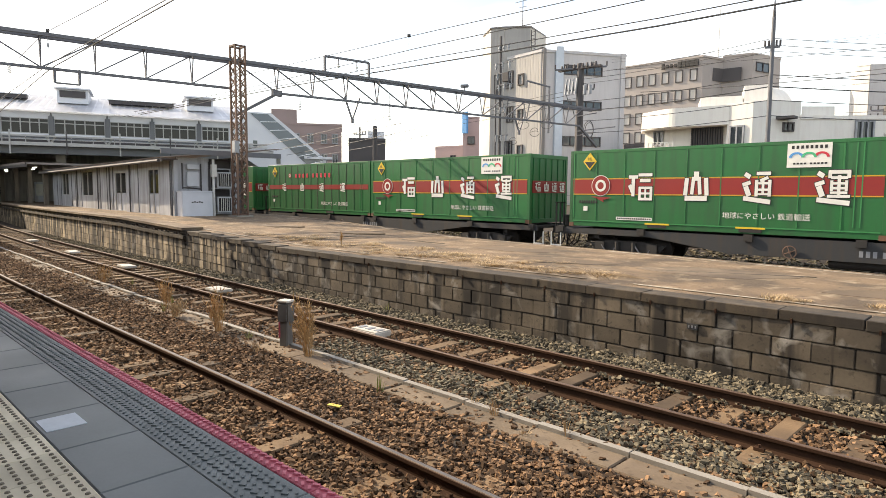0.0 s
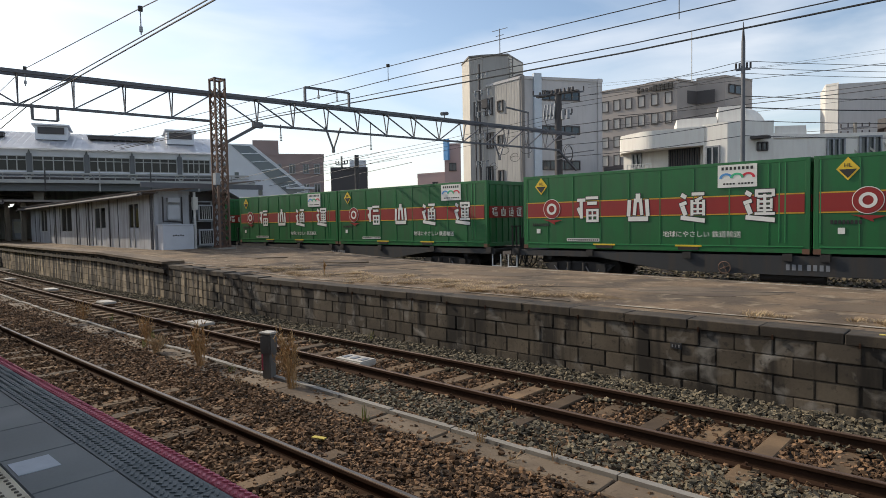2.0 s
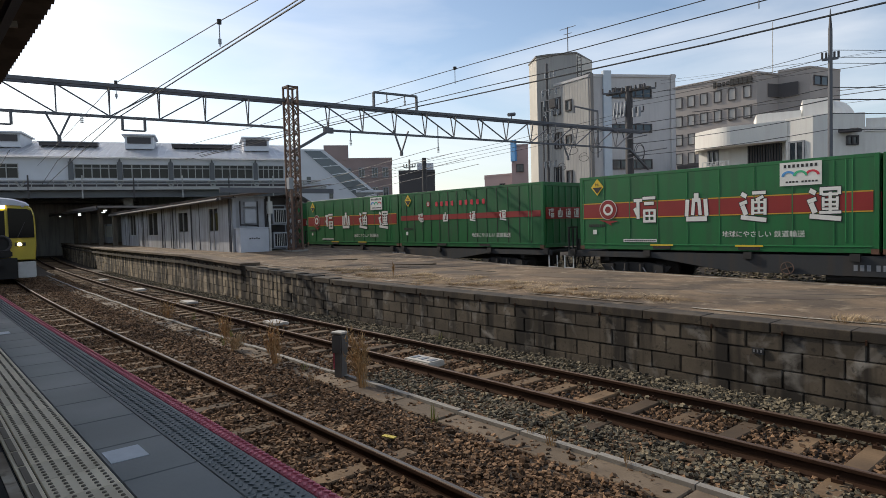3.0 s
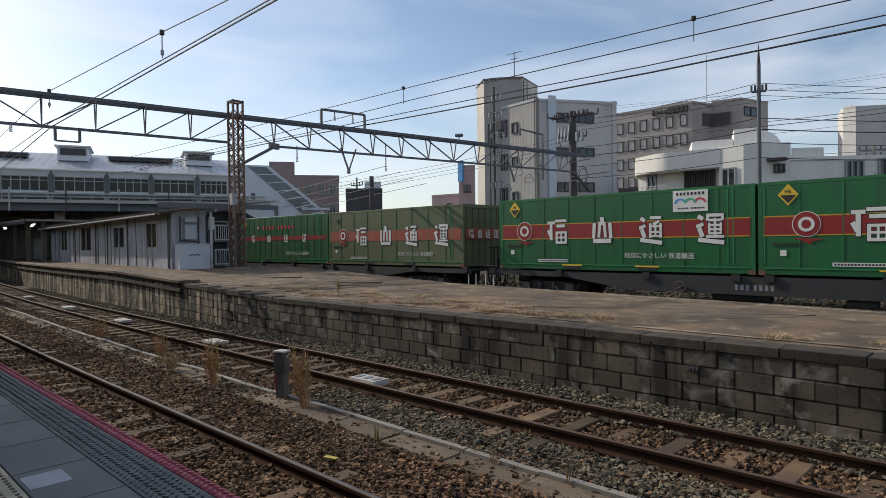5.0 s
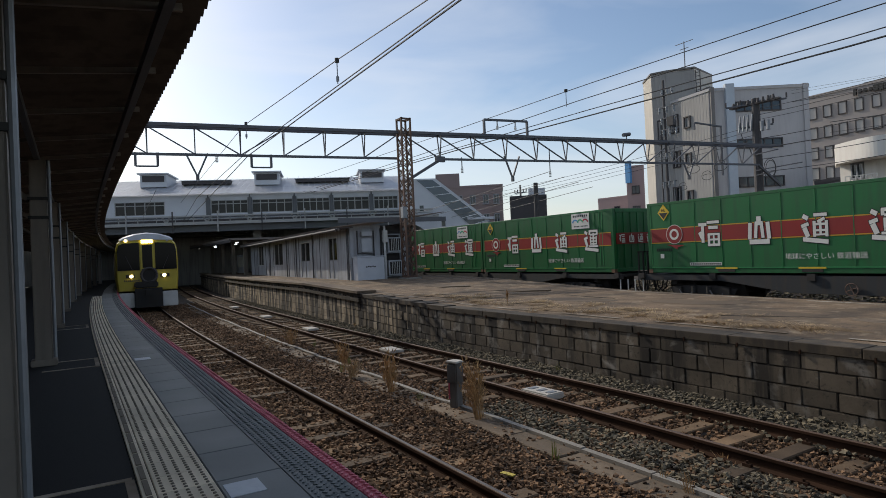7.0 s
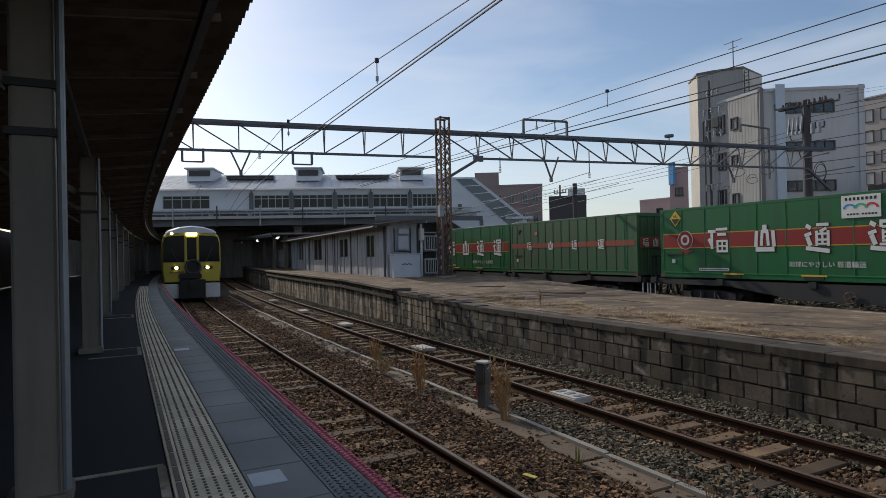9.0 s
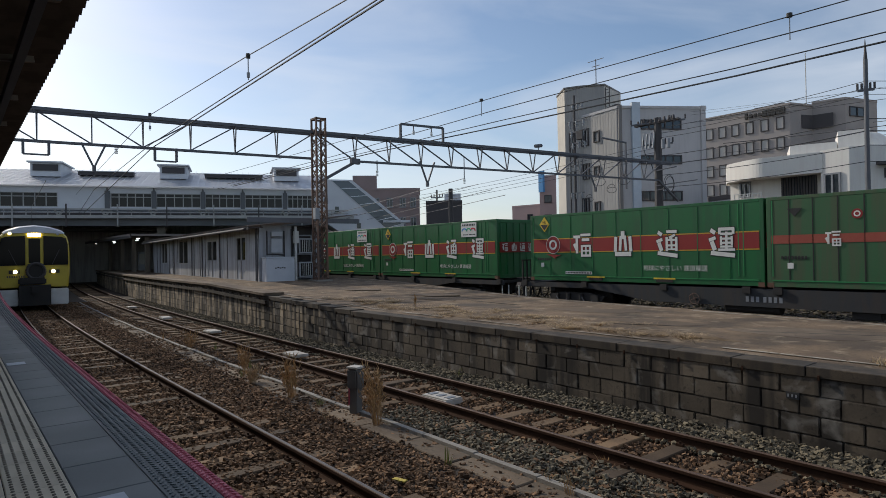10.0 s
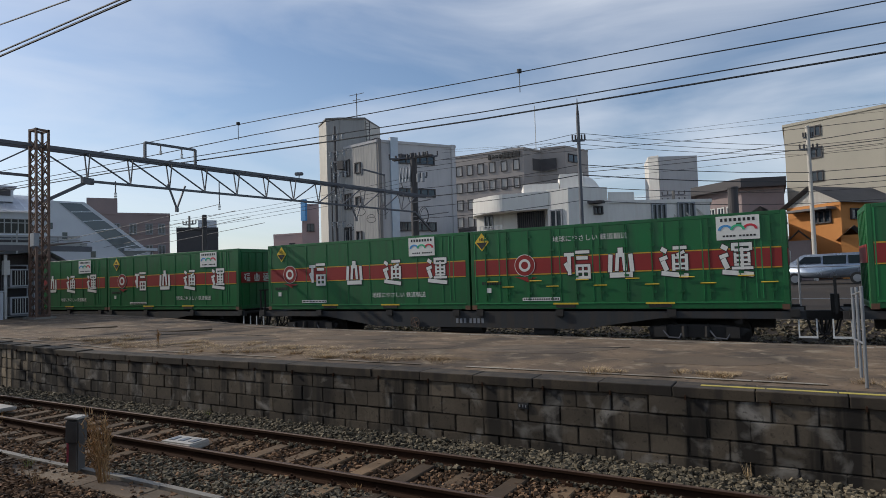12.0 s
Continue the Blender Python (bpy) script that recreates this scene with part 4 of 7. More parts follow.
    M["board"] = plate_mesh("sign_board", rect(0.92, 0.56), WHITE, 0.012)
    M["arc_b"] = arc_mesh("arc", 0.1, 0.16, BLUEM, 0.018)
    M["arc_g"] = arc_mesh("arc", 0.1, 0.16, GREENM, 0.019)
    M["arc_r"] = arc_mesh("arc", 0.1, 0.16, REDM, 0.018)
    bm = bmesh.new()
    for i, w in enumerate((0.07, 0.07, 0.07, 0.07, 0.07, 0.07, 0.07, 0.07)):
        slab_y(bm, rect(w * 0.8, 0.075, -0.34 + i * 0.097, 0.19), -0.016, 0)
    for i in range(9):
        slab_y(bm, rect(0.05, 0.04, -0.3 + i * 0.075 + (0.05 if i > 3 else 0), -0.19), -0.016, 0)
    M["board_bars"] = mesh_of("sign_bars", bm, BLACK)
    bm = bmesh.new()
    slab_y(bm, rect(1.25, 0.1), -0.006, 0)
    M["strip"] = mesh_of("notice_strip", bm, WHITE)
    bm = bmesh.new()
    for i in range(16):
        slab_y(bm, rect(0.05, 0.05, -0.56 + i * 0.075, 0), -0.009, 0)
    M["strip_bars"] = mesh_of("notice_bars", bm, UNDER)
    bm = bmesh.new()
    slab_y(bm, rect(0.16, 0.16), -0.006, 0)
    M["tag"] = mesh_of("data_tag", bm, WHITE)
    bm = bmesh.new()
    for i in range(8):
        slab_y(bm, rect(0.06, 0.1, -0.32 + i * 0.09, 0), -0.005, 0)
    M["number"] = mesh_of("number_bars", bm, BLACK)
    bm = bmesh.new()
    for i in range(9):
        slab_y(bm, rect(0.2, 0.24, -1.8 + i * 0.44 + (0.25 if i > 3 else 0), 0), -0.006, 0)
        slab_y(bm, rect(0.05, 0.3, -1.76 + i * 0.44 + (0.25 if i > 3 else 0), -0.01), -0.008, 0)
    M["redword"] = mesh_of("red_bars", bm, REDM)
    bm = bmesh.new()
    box(bm, (0, 0, 0.06), (0.18, 0.16, 0.14))
    M["castings"] = mesh_of("corner_casting", bm, RUST)
    bm = bmesh.new()
    box(bm, (0, FACE - 0.004, 0.1), (0.62, 0.03, 0.1))
    M["pocket"] = mesh_of("fork_pocket", bm, UNDER)
    bm = bmesh.new()
    box(bm, (0, FACE - 0.008, 0.175), (0.8, 0.03, 0.05))
    M["pocket_top"] = mesh_of("pocket_guard", bm, YELM)
    bm = bmesh.new()
    for k in range(12):
        x = -CL / 2 + 0.55 + k * 0.76
        box(bm, (x, FACE - 0.01, CH / 2 + 0.1), (0.028, 0.02, CH - 0.36))
        for z in (0.5, 1.0, 1.85, 2.3):
            box(bm, (x + 0.03, FACE - 0.016, z), (0.13, 0.026, 0.06))
    M["door_gear"] = mesh_of("door_hinge", bm, GREEN)
    bm = bmesh.new()
    for k in range(6):
        x = -CL / 2 + 0.9 + k * 1.5
        for dx, z in ((-0.1, 0.9), (0.45, 0.72)):
            rod(bm, (x + dx - 0.2, FACE - 0.05, z), (x + dx + 0.2, FACE - 0.05, z), 0.018, 6)
    M["door_rods"] = mesh_of("locking_handle", bm, YELM)


container_meshes()


def build_container(style, coat="green", board=True, plain_tag=True):
    """style: tall (big marks), small (slim band, small marks), doors (side doors)."""
    M = MESHES
    labels = {"tall": "green steel freight container, red band, white marks",
              "small": "green freight container with a slim red band and small marks",
              "doors": "green side-door freight container with locking handles and red band"}
    words = {"green": "", "fade": "faded ", "scuff": "dirty "}[coat]
    c = thing("freight_container", words + labels[style], "container", None, "containers on the freight train")
    body = shared("body", M["body_" + coat], c)
    if style == "small":
        for k in range(1, 15):
            shared("panel_joint", M["joint"], c, on_face(-CL / 2 + k * CL / 15, 0, 0.001))
    ribs = [-CL / 2 + k * CL / 9 for k in range(1, 9)] if style != "small" else []
    for x in ribs:
        r = shared("panel_rib", M["panel_rib_" + coat], c, on_face(x, 0, -0.004))
        shared("rib_edge", M["rib_edge"], r)
    for x in (-CL / 2 + 0.16, CL / 2 - 0.75, CL / 2 - 0.6):
        shared("trim", M["trim"], c, on_face(x, 0, 0.002))
    shared("base_trim", M["base_trim"], c)
    for y in (-CW / 2 + 0.02, CW / 2 - 0.02):
        shared("bottom_rail", M["bottom_rail_" + coat], c, Matrix.Translation((0, y, 0.09)))
        shared("top_rail", M["top_rail_" + coat], c, Matrix.Translation((0, y, CH - 0.05)))
        for x in (-CL / 2 + 0.06, CL / 2 - 0.06):
            shared("corner_post", M["corner_post_" + coat], c, Matrix.Translation((x, y * 0.965, 0)))
    for x in (-CL / 2 + 0.02, CL / 2 - 0.02):
        for k in range(6):
            shared("end_rib", M["end_rib_" + coat], c, Matrix.Translation((x, -1.0 + 0.4 * k, 0)))
        for z in (0.09, CH - 0.08):
            shared("end_rail", M["end_rail_" + coat], c, Matrix.Translation((x, 0, z)))
    band = "band" if style != "small" else "slim"
    shared("band", M[band + ("_fade" if coat != "green" else "")], c)
    for x in (-CL / 2 - 0.004, CL / 2 + 0.004):
        shared("end_band", M["endband" + ("_fade" if coat != "green" else "")], c, Matrix.Translation((x, 0, 0)))
    if style != "small" and coat == "green":
        shared("gold_line", M["lines"], c)
    spots = {"tall": (-1.97, -0.2, 1.58, 3.44), "small": (-2.89, -1.11, 0.71, 2.52), "doors": (-0.96, 0.33, 1.88, 3.48)}[style]
    for i, x in enumerate(spots):
        f, k = (LITTLE if style == "small" else BIG)[i]
        mk = shared("mark", f, c, on_face(x, 1.36, 0.009))
        if k:
            shared("mark_outline", k, mk, Matrix.Translation((0, 0.002, 0)))
    if style == "small":
        if coat == "green":
            shared("red_bars", M["redword"], c, on_face(-0.25, 1.98, 0.004) @ Matrix.Scale(0.82, 4))
        e = shared("emblem", M["ring_out"], c, on_face(-2.33, 2.0, 0.004) @ Matrix.Scale(0.4, 4))
        shared("emblem_ring", M["ring_white"], e)
    else:
        e = shared("emblem", M["ring_out"], c, on_face(-3.43 if style == "tall" else -2.71, 1.4, 0.012))
        shared("emblem_edge", M["ring_edge"], e)
        shared("emblem_ring", M["ring_white"], e)
        shared("emblem_tail", M["ring_tail"], c, on_face(-3.43 if style == "tall" else -2.71, 1.4, 0.008))
    if coat == "green":
        d = shared("placard", M["diamond"], c, on_face(-4.21 if style == "doors" else -3.87, 2.22, 0.006))
        shared("placard_half", M["diamond_low"], d)
        shared("lettering", PLACARD, d, Matrix.Translation((0, -0.016, 0.04)) @ Matrix.Rotation(radians(90), 4, "X"))
    else:
        shared("placard_remnant", M["diamond_low"], c, on_face(-3.87, 2.25, 0.002))
    if coat != "fade":
        shared("slogan", SLOGAN, c, on_face(1.76 if style != "doors" else -0.6, 0.45 if style != "doors" else 2.1, 0.006) @ Matrix.Rotation(radians(90), 4, "X"))
    if board:
        b = shared("sign_board", M["board"], c, on_face(2.8 if style == "tall" else 3.5, 2.2, 0.012) @ Matrix.Scale(1.16, 4))
        shared("sign_bars", M["board_bars"], b)
        for nm, x in (("arc_b", -0.26), ("arc_g", 0.0), ("arc_r", 0.26)):
            shared("arc", M[nm], b, Matrix.Translation((x, 0, -0.05)))
    if style != "small":
        s = shared("notice_strip", M["strip"], c, on_face(-2.2, 0.32, 0.006))
        shared("notice_bars", M["strip_bars"], s)
    shared("data_tag", M["tag"], c, on_face(-4.0, 0.62, 0.006))
    shared("number_bars", M["number"], c, on_face(-3.9, 0.85, 0.004))
    for k in range(4):
        shared("end_mark", ENDS[k], c, Matrix.Translation((CL / 2 + 0.046, -0.8 + k * 0.54, 1.37)) @ Matrix.Rotation(radians(90), 4, "Z"))
    for x in (-CL / 2 + 0.09, CL / 2 - 0.09):
        for y in (-1, 1):
            shared("corner_casting", M["castings"], c, Matrix.Translation((x, y * (CW / 2 - 0.07), 0)))
    for x in (-1.4, 1.4):
        p = shared("fork_pocket", M["pocket"], c, Matrix.Translation((x, 0, 0)))
        if coat == "green" and style != "small":
            shared("pocket_guard", M["pocket_top"], p)
    if style == "doors":
        shared("door_hinge", M["door_gear"], c)
        shared("locking_handle", M["door_rods"], c)
    return c


BW = -2.1  # place of the brake wheel along the wagon


def build_wagon():
    w = thing("flat_wagon", "dark grey container flat wagon on two bogies", "wagon", None, "wagons of the freight train")
    L = 19.6
    bm = bmesh.new()
    for side in (-1, 1):
        y = side * 1.18
        pts = [(-L / 2, 1.04), (-L / 2, 0.84), (-6.2, 0.84), (-3.8, 0.5), (3.8, 0.5), (6.2, 0.84), (L / 2, 0.84), (L / 2, 1.04)]
        slab_y(bm, pts, y - 0.04, y + 0.04)
    part("side_sill", bm, SLATE, w, "grey fish-belly side sill")
    bm = bmesh.new()
    box(bm, (0, 0, 0.97), (L - 0.1, 2.26, 0.1))
    box(bm, (0, 0, 0.72), (L - 1.5, 0.5, 0.4))
    for x in (-8.2, -4.9, -1.6, 1.6, 4.9, 8.2):
        box(bm, (x, 0, 0.82), (0.2, 2.2, 0.24))
    part("deck", bm, UNDER, w)
    for x in (-L / 2 + 0.25, -0.45, 0.45, L / 2 - 0.25, -6.5, -3.2, 3.2, 6.5):
        for y in (-1, 1):
            boxed("twist_lock", (x, y * 1.22, 0.99), (0.24, 0.16, 0.2), UNDER, w, "dark container lock")
    for bx in (-7.1, 7.1):
        b = new("bogie")
        b.parent = w
        b.matrix_basis = Matrix.Translation((bx, 0, 0))
        bm = bmesh.new()
        for y in (-0.98, 0.98):
            slab_y(bm, [(-1.35, 0.55), (-1.2, 0.36), (-0.5, 0.3), (0.5, 0.3), (1.2, 0.36), (1.35, 0.55), (0.6, 0.66), (-0.6, 0.66)], y - 0.07, y + 0.07)
            for x in (-0.95, 0.95):
                box(bm, (x, y * 1.08, 0.45), (0.34, 0.2, 0.3))
        box(bm, (0, 0, 0.5), (0.5, 2.0, 0.3))
        part("bogie_frame", bm, UNDER, b)
        for x in (-0.95, 0.95):
            bm = bmesh.new()
            for y in (-0.53, 0.53):
                rod(bm, (x, y - 0.06, 0.43), (x, y + 0.06, 0.43), 0.43, 24)
            rod(bm, (x, -1.0, 0.43), (x, 1.0, 0.43), 0.07, 8)
            part("wheelset", bm, UNDER, b, "dark steel wheels on an axle")
        for x in (-0.3, 0.3):
            bm = bmesh.new()
            rod(bm, (x, -1.1, 0.32), (x, -1.1, 0.62), 0.08, 8)
            part("spring", bm, UNDER, b)
    boxed("brake_box", (2.6, -0.95, 0.45), (0.7, 0.3, 0.34), UNDER, w, "dark brake gear box", 0, 0.03)
    bm = bmesh.new()
    rod(bm, (-1.2, -0.9, 0.46), (0.4, -0.9, 0.46), 0.19, 14)
    part("air_tank", bm, UNDER, w, "dark air tank")
    for bx in (-7.1, 7.1):
        for dx in (-0.62, 0.62):
            bm = bmesh.new()
            tube(bm, [(bx + dx - 0.25, -1.14, 0.5), (bx + dx - 0.1, -1.16, 0.3), (bx + dx + 0.18, -1.16, 0.28), (bx + dx + 0.25, -1.14, 0.42)], 0.025)
            part("brake_rod", bm, TRUSS, w)
    for x in (-L / 2 - 0.3, L / 2 + 0.3):
        for y in (-0.55, 0.5):
            bm = bmesh.new()
            tube(bm, [(x - 0.28, y, 0.8), (x - 0.2, y, 0.45), (x, y, 0.27), (x + 0.2, y, 0.45), (x + 0.28, y, 0.8)], 0.026)
            part("air_hose", bm, UNDER, w, "hanging black air hose")
    for x in (-1, 1):
        bm = bmesh.new()
        box(bm, (x * (L / 2 + 0.2), 0, 0.86), (0.5, 0.24, 0.26))
        rod(bm, (x * (L / 2 + 0.35), -0.3, 0.8), (x * (L / 2 + 0.35), -0.35, 0.35), 0.03, 6)
        rod(bm, (x * (L / 2 + 0.3), 0.3, 0.8), (x * (L / 2 + 0.42), 0.2, 0.3), 0.03, 6)
        part("coupler", bm, UNDER, w)
    for x in (-L / 2 - 0.02, L / 2 + 0.02):
        bm = bmesh.new()
        for dx in (-0.2, 0.2):
            bar(bm, (x + dx, -1.15, 0.84), (x + dx, -1.15, 0.36), 0.035)
        bar(bm, (x - 0.22, -1.15, 0.37), (x + 0.22, -1.15, 0.37), 0.05)
        part("footstep", bm, STEELW, w, "white painted foot step")
    bm = bmesh.new()
    x = -L / 2 - 0.12
    for y in (-1.0, -0.75, -0.5):
        bar(bm, (x, y, 0.95), (x, y, 1.9), 0.05)
    bar(bm, (x, -1.05, 1.9), (x, -0.45, 1.9), 0.05)
    box(bm, (x, -0.2, 1.2), (0.2, 0.3, 0.5))
    part("brake_stand", bm, UNDER, w, "black brake stand with rails")
    bm = bmesh.new()
    for i in range(7):
        slab_y(bm, rect(0.09, 0.16, -0.45 + i * 0.15 + (0.06 if i > 2 else 0), 0.72), -1.226, -1.22)
    part("number_bars", bm, STEEL, w, "faded painted number")
    bm = bmesh.new()
    for i in range(16):
        a, b = math.pi * i / 8, math.pi * (i + 1) / 8
        rod(bm, (BW + 0.17 * math.cos(a), -1.29, 0.66 + 0.17 * math.sin(a)), (BW + 0.17 * math.cos(b), -1.29, 0.66 + 0.17 * math.sin(b)), 0.016, 5)
    for i in range(4):
        a = math.pi * i / 2 + 0.4
        rod(bm, (BW, -1.28, 0.66), (BW + 0.17 * math.cos(a), -1.29, 0.66 + 0.17 * math.sin(a)), 0.013, 5)
    rod(bm, (BW, -1.2, 0.66), (BW, -1.31, 0.66), 0.035, 8)
    part("brake_wheel", bm, TOWERM, w, "rusty spoked brake wheel")
    return w


wagons, containers = [], []
first_wagon = build_wagon()
KINDS = {  # front and rear container of each wagon: style, coat, sign board
    0: (("tall", "green", True), ("tall", "green", True)), 1: (("tall", "green", True), ("small", "green", False)),
    2: (("tall", "green", True), ("tall", "green", True)), 3: (("tall", "green", True), ("tall", "green", True)),
    4: (("small", "green", False), ("tall", "green", True)), 5: (("tall", "green", True), ("tall", "green", True)),
    6: (("tall", "scuff", False), ("small", "green", False)), 7: (("small", "green", False), ("tall", "green", False)),
    8: (("tall", "green", True), ("tall", "green", True)), 9: (("tall", "green", False), ("tall", "green", True)),
    10: (("small", "fade", False), ("tall", "green", False)), 11: (("tall", "green", True), ("tall", "green", True)),
    12: (("doors", "green", True), ("tall", "green", True)), 13: (("tall", "green", True), ("tall", "green", True)),
    14: (("tall", "green", True), ("tall", "green", True)), 15: (("tall", "fade", True), ("tall", "green", True))}
PITCH = 20.4
TRACK_Y = 19.95
made = {}
for k in range(16):
    w = first_wagon if k == 0 else copy_thing(first_wagon, Matrix.Identity(4))
    wagons.append((w, k))
    for slot, kind in enumerate(KINDS[k]):
        c = copy_thing(made[kind], Matrix.Identity(4)) if kind in made else build_container(*kind)
        made[kind] = c
        containers.append((c, k, slot))


# ---- catenary portal ----
def beam_at(bearing):
    """Point on the portal's line seen under a bearing."""
    t = math.tan(radians(bearing))
    s = (27.4 - 1.0 * t) / (5.0 + 34.0 * t)
    return Vector((-27.4 + 5.0 * s, 1.0 + 34.0 * s, 0))


def lattice(bm, base, w, z0, z1, step, leg=0.06, lace=0.035):
    x, y = base
    c = [(x + a * w / 2, y + b * w / 2) for a, b in ((-1, -1), (1, -1), (1, 1), (-1, 1))]
    for p in c:
        bar(bm, (*p, z0), (*p, z1), leg)
    n = int((z1 - z0) / step)
    for i in range(n):
        a, b = z0 + i * step, z0 + (i + 1) * step
        for k in range(4):
            p, q = c[k], c[(k + 1) % 4]
            bar(bm, (*p, a), (*q, b), lace)
            bar(bm, (*q, a), (*p, b), lace)
    for z in (z0 + 0.1, z1 - 0.05):
        for k in range(4):
            bar(bm, (*c[k], z), (*c[(k + 1) % 4], z), leg)


def build_portal():
    t = thing("lattice_tower", "rust-streaked steel lattice tower standing on the island platform", "tower")
    base = (-25.2, 13.1)
    bm = bmesh.new()
    lattice(bm, base, 0.45, 1.09, 8.4, 0.46, 0.075, 0.032)
    part("lattice", bm, TOWERM, t)
    boxed("switch_box", (-24.95, 12.8, 4.1), (0.25, 0.2, 0.5), STEEL, t, "grey switch box")
    boxed("footing", (-25.2, 13.1, 1.12), (0.8, 0.8, 0.1), CONC, t)
    b = thing("portal_beam", "dark grey steel truss beam spanning all tracks", "truss beam")
    up = Vector((0, 0, 1))
    run = Vector((5.0, 34.0, 0)).normalized()
    wide = Vector((run.y, -run.x, 0)) * 0.27
    start = Vector((-27.4, 1.0, 0))
    TOPZ, LOWZ, TOWER_S, END_S = 7.8, 6.64, 12.3, 36.4

    def along(d, z, w=0.0):
        return start + run * d + up * z + wide * w
    left, mid, right = along(-1.9, 0), along(TOWER_S, 0), along(END_S, 0)
    for w in (-1, 1):
        bm = bmesh.new()
        bar(bm, along(-1.9, TOPZ, w), along(END_S, TOPZ, w), 0.1, 0.13)
        part("upper_chord", bm, TRUSS, b)
    bm = bmesh.new()
    bar(bm, along(-1.9, LOWZ), along(12.1, LOWZ), 0.1)
    part("lower_chord", bm, TRUSS, b)
    bm = bmesh.new()
    bar(bm, along(14.2, LOWZ), along(END_S - 1.5, LOWZ + 0.02), 0.1)
    part("lower_chord", bm, TRUSS, b)
    spans = ([(1.66 + 1.77 * i - 1.77) for i in range(7)], 5.2, -1.9, TOWER_S), ([14.2 + 1.76 * i for i in range(12)], 24.76, TOWER_S, END_S)
    for nodes, centre, lo, hi in spans:
        for i, d in enumerate(nodes):
            for w in (-1, 1):
                bm = bmesh.new()
                bar(bm, along(d, LOWZ), along(d, TOPZ, w), 0.045)
                part("upright", bm, TRUSS, b)
            bm = bmesh.new()
            bar(bm, along(d, TOPZ + 0.02, -1), along(d, TOPZ + 0.02, 1), 0.06)
            part("tie", bm, TRUSS, b)
            far = d - 1.76 if d <= centre + 0.1 else d + 1.76
            ends = (far,) if abs(d - centre) > 0.2 else (d - 1.76, d + 1.76)
            for e in ends:
                e = min(max(e, lo + 0.1), hi - 0.1)
                bm = bmesh.new()
                bar(bm, along(d, LOWZ + 0.02), along(e, TOPZ - 0.02, -0.6), 0.07, 0.05)
                part("diagonal", bm, TRUSS, b)
    bm = bmesh.new()
    bar(bm, mid + up * 5.5, along(14.25, LOWZ), 0.13)
    bar(bm, along(END_S + 0.3, 5.4), along(END_S - 1.5, LOWZ), 0.12)
    box(bm, along(14.2, LOWZ), (0.16, 0.5, 0.26), 0.15)
    part("knee_brace", bm, TRUSS, b)
    f = thing("switch_frame", "small steel frame mounted on top of the portal beam", "frame")
    a, c = beam_at(55.1), beam_at(51.2)
    bm = bmesh.new()
    bar(bm, a + up * 7.85, a + up * 8.62, 0.1)
    bar(bm, c + up * 7.88, c + up * 8.62, 0.1)
    bar(bm, a + up * 8.62, c + up * 8.62, 0.1)
    for u in (0.3, 0.72):
        m = a.lerp(c, u)
        bar(bm, m + up * 8.6, m + up * 8.32, 0.04)
    part("bracket", bm, TRUSS, f)
    bm = bmesh.new()
    for u in (0.3, 0.72):
        m = a.lerp(c, u)
        for j in range(3):
            rod(bm, m + up * (8.34 - j * 0.07), m + up * (8.3 - j * 0.07), 0.06, 8)
    part("insulator", bm, STEELW, f)
    for bearing, zt, zb in ((80.6, 6.7, 5.75), (52.7, 6.85, 5.75), (37.5, 6.85, 5.9)):
        m = beam_at(bearing)
        h = thing("wire_hanger", "grey V-shaped steel hanger below the portal beam", "hanger", None, "hangers under the beam")
        bm = bmesh.new()
        al = (right - left).normalized() * 0.42
        bar(bm, m - al + up * zt, m + up * zb, 0.07)
        bar(bm, m + al + up * zt, m + up * zb, 0.07)
        box(bm, m + up * (zb - 0.05), (0.12, 0.12, 0.2))
        part("strut", bm, TRUSS, h)
    for bearing, z0, z1 in ((57.3, 6.75, 5.95), (49.3, 7.2, 5.8), (79.0, 6.7, 6.3)):
        m = beam_at(bearing)
        h = thing("insulator_rod", "thin rod with a white insulator under the beam", "insulator", None, "insulators under the beam")
        bm = bmesh.new()
        rod(bm, m + up * z0, m + up * (z1 + 0.3), 0.025, 6)
        part("rod", bm, TRUSS, h)
        bm = bmesh.new()
        for j in range(4):
            rod(bm, m + up * (z1 + 0.3 - j * 0.07), m + up * (z1 + 0.26 - j * 0.07), 0.06, 8)
        part("insulator", bm, STEELW, h)
    for bearing in (84.5, 75.3):
        m = beam_at(bearing)
        h = thing("drop_frame", "square steel drop frame below the portal beam", "frame", None, "drop frames under the beam")
        bm = bmesh.new()
        al = (right - left).normalized() * 0.4
        for q in (m - al, m + al):
            bar(bm, q + up * 6.7, q + up * 6.15, 0.09)
        bar(bm, m - al + up * 6.15, m + al + up * 6.15, 0.06)
        part("frame_bar", bm, TRUSS, h)
    s = thing("beam_lamp", "small floodlight on the portal beam", "lamp")
    m = beam_at(42.5)
    bm = bmesh.new()
    rod(bm, m + up * 7.88, m + up * 8.1, 0.03, 6)
    part("bracket", bm, TRUSS, s)
    bm = bmesh.new()
    rod(bm, m + up * 8.12 - Vector((0, 0.25, 0)), m + up * 8.2 + Vector((0, 0.25, 0)), 0.1, 8)
    part("head", bm, TRUSS, s)
    t2 = thing("signal_mast", "slender dark steel mast hung with insulators and cable loops", "mast")
    x, y = P(39.25, 37.0)
    for dx, r, z1 in ((0, 0.085, 11.3), (-0.33, 0.05, 8.3)):
        bm = bmesh.new()
        rod(bm, (x + dx, y, 0.5), (x + dx, y, z1), r, 10, r * 0.75)
        part("shaft", bm, CHAR, t2)
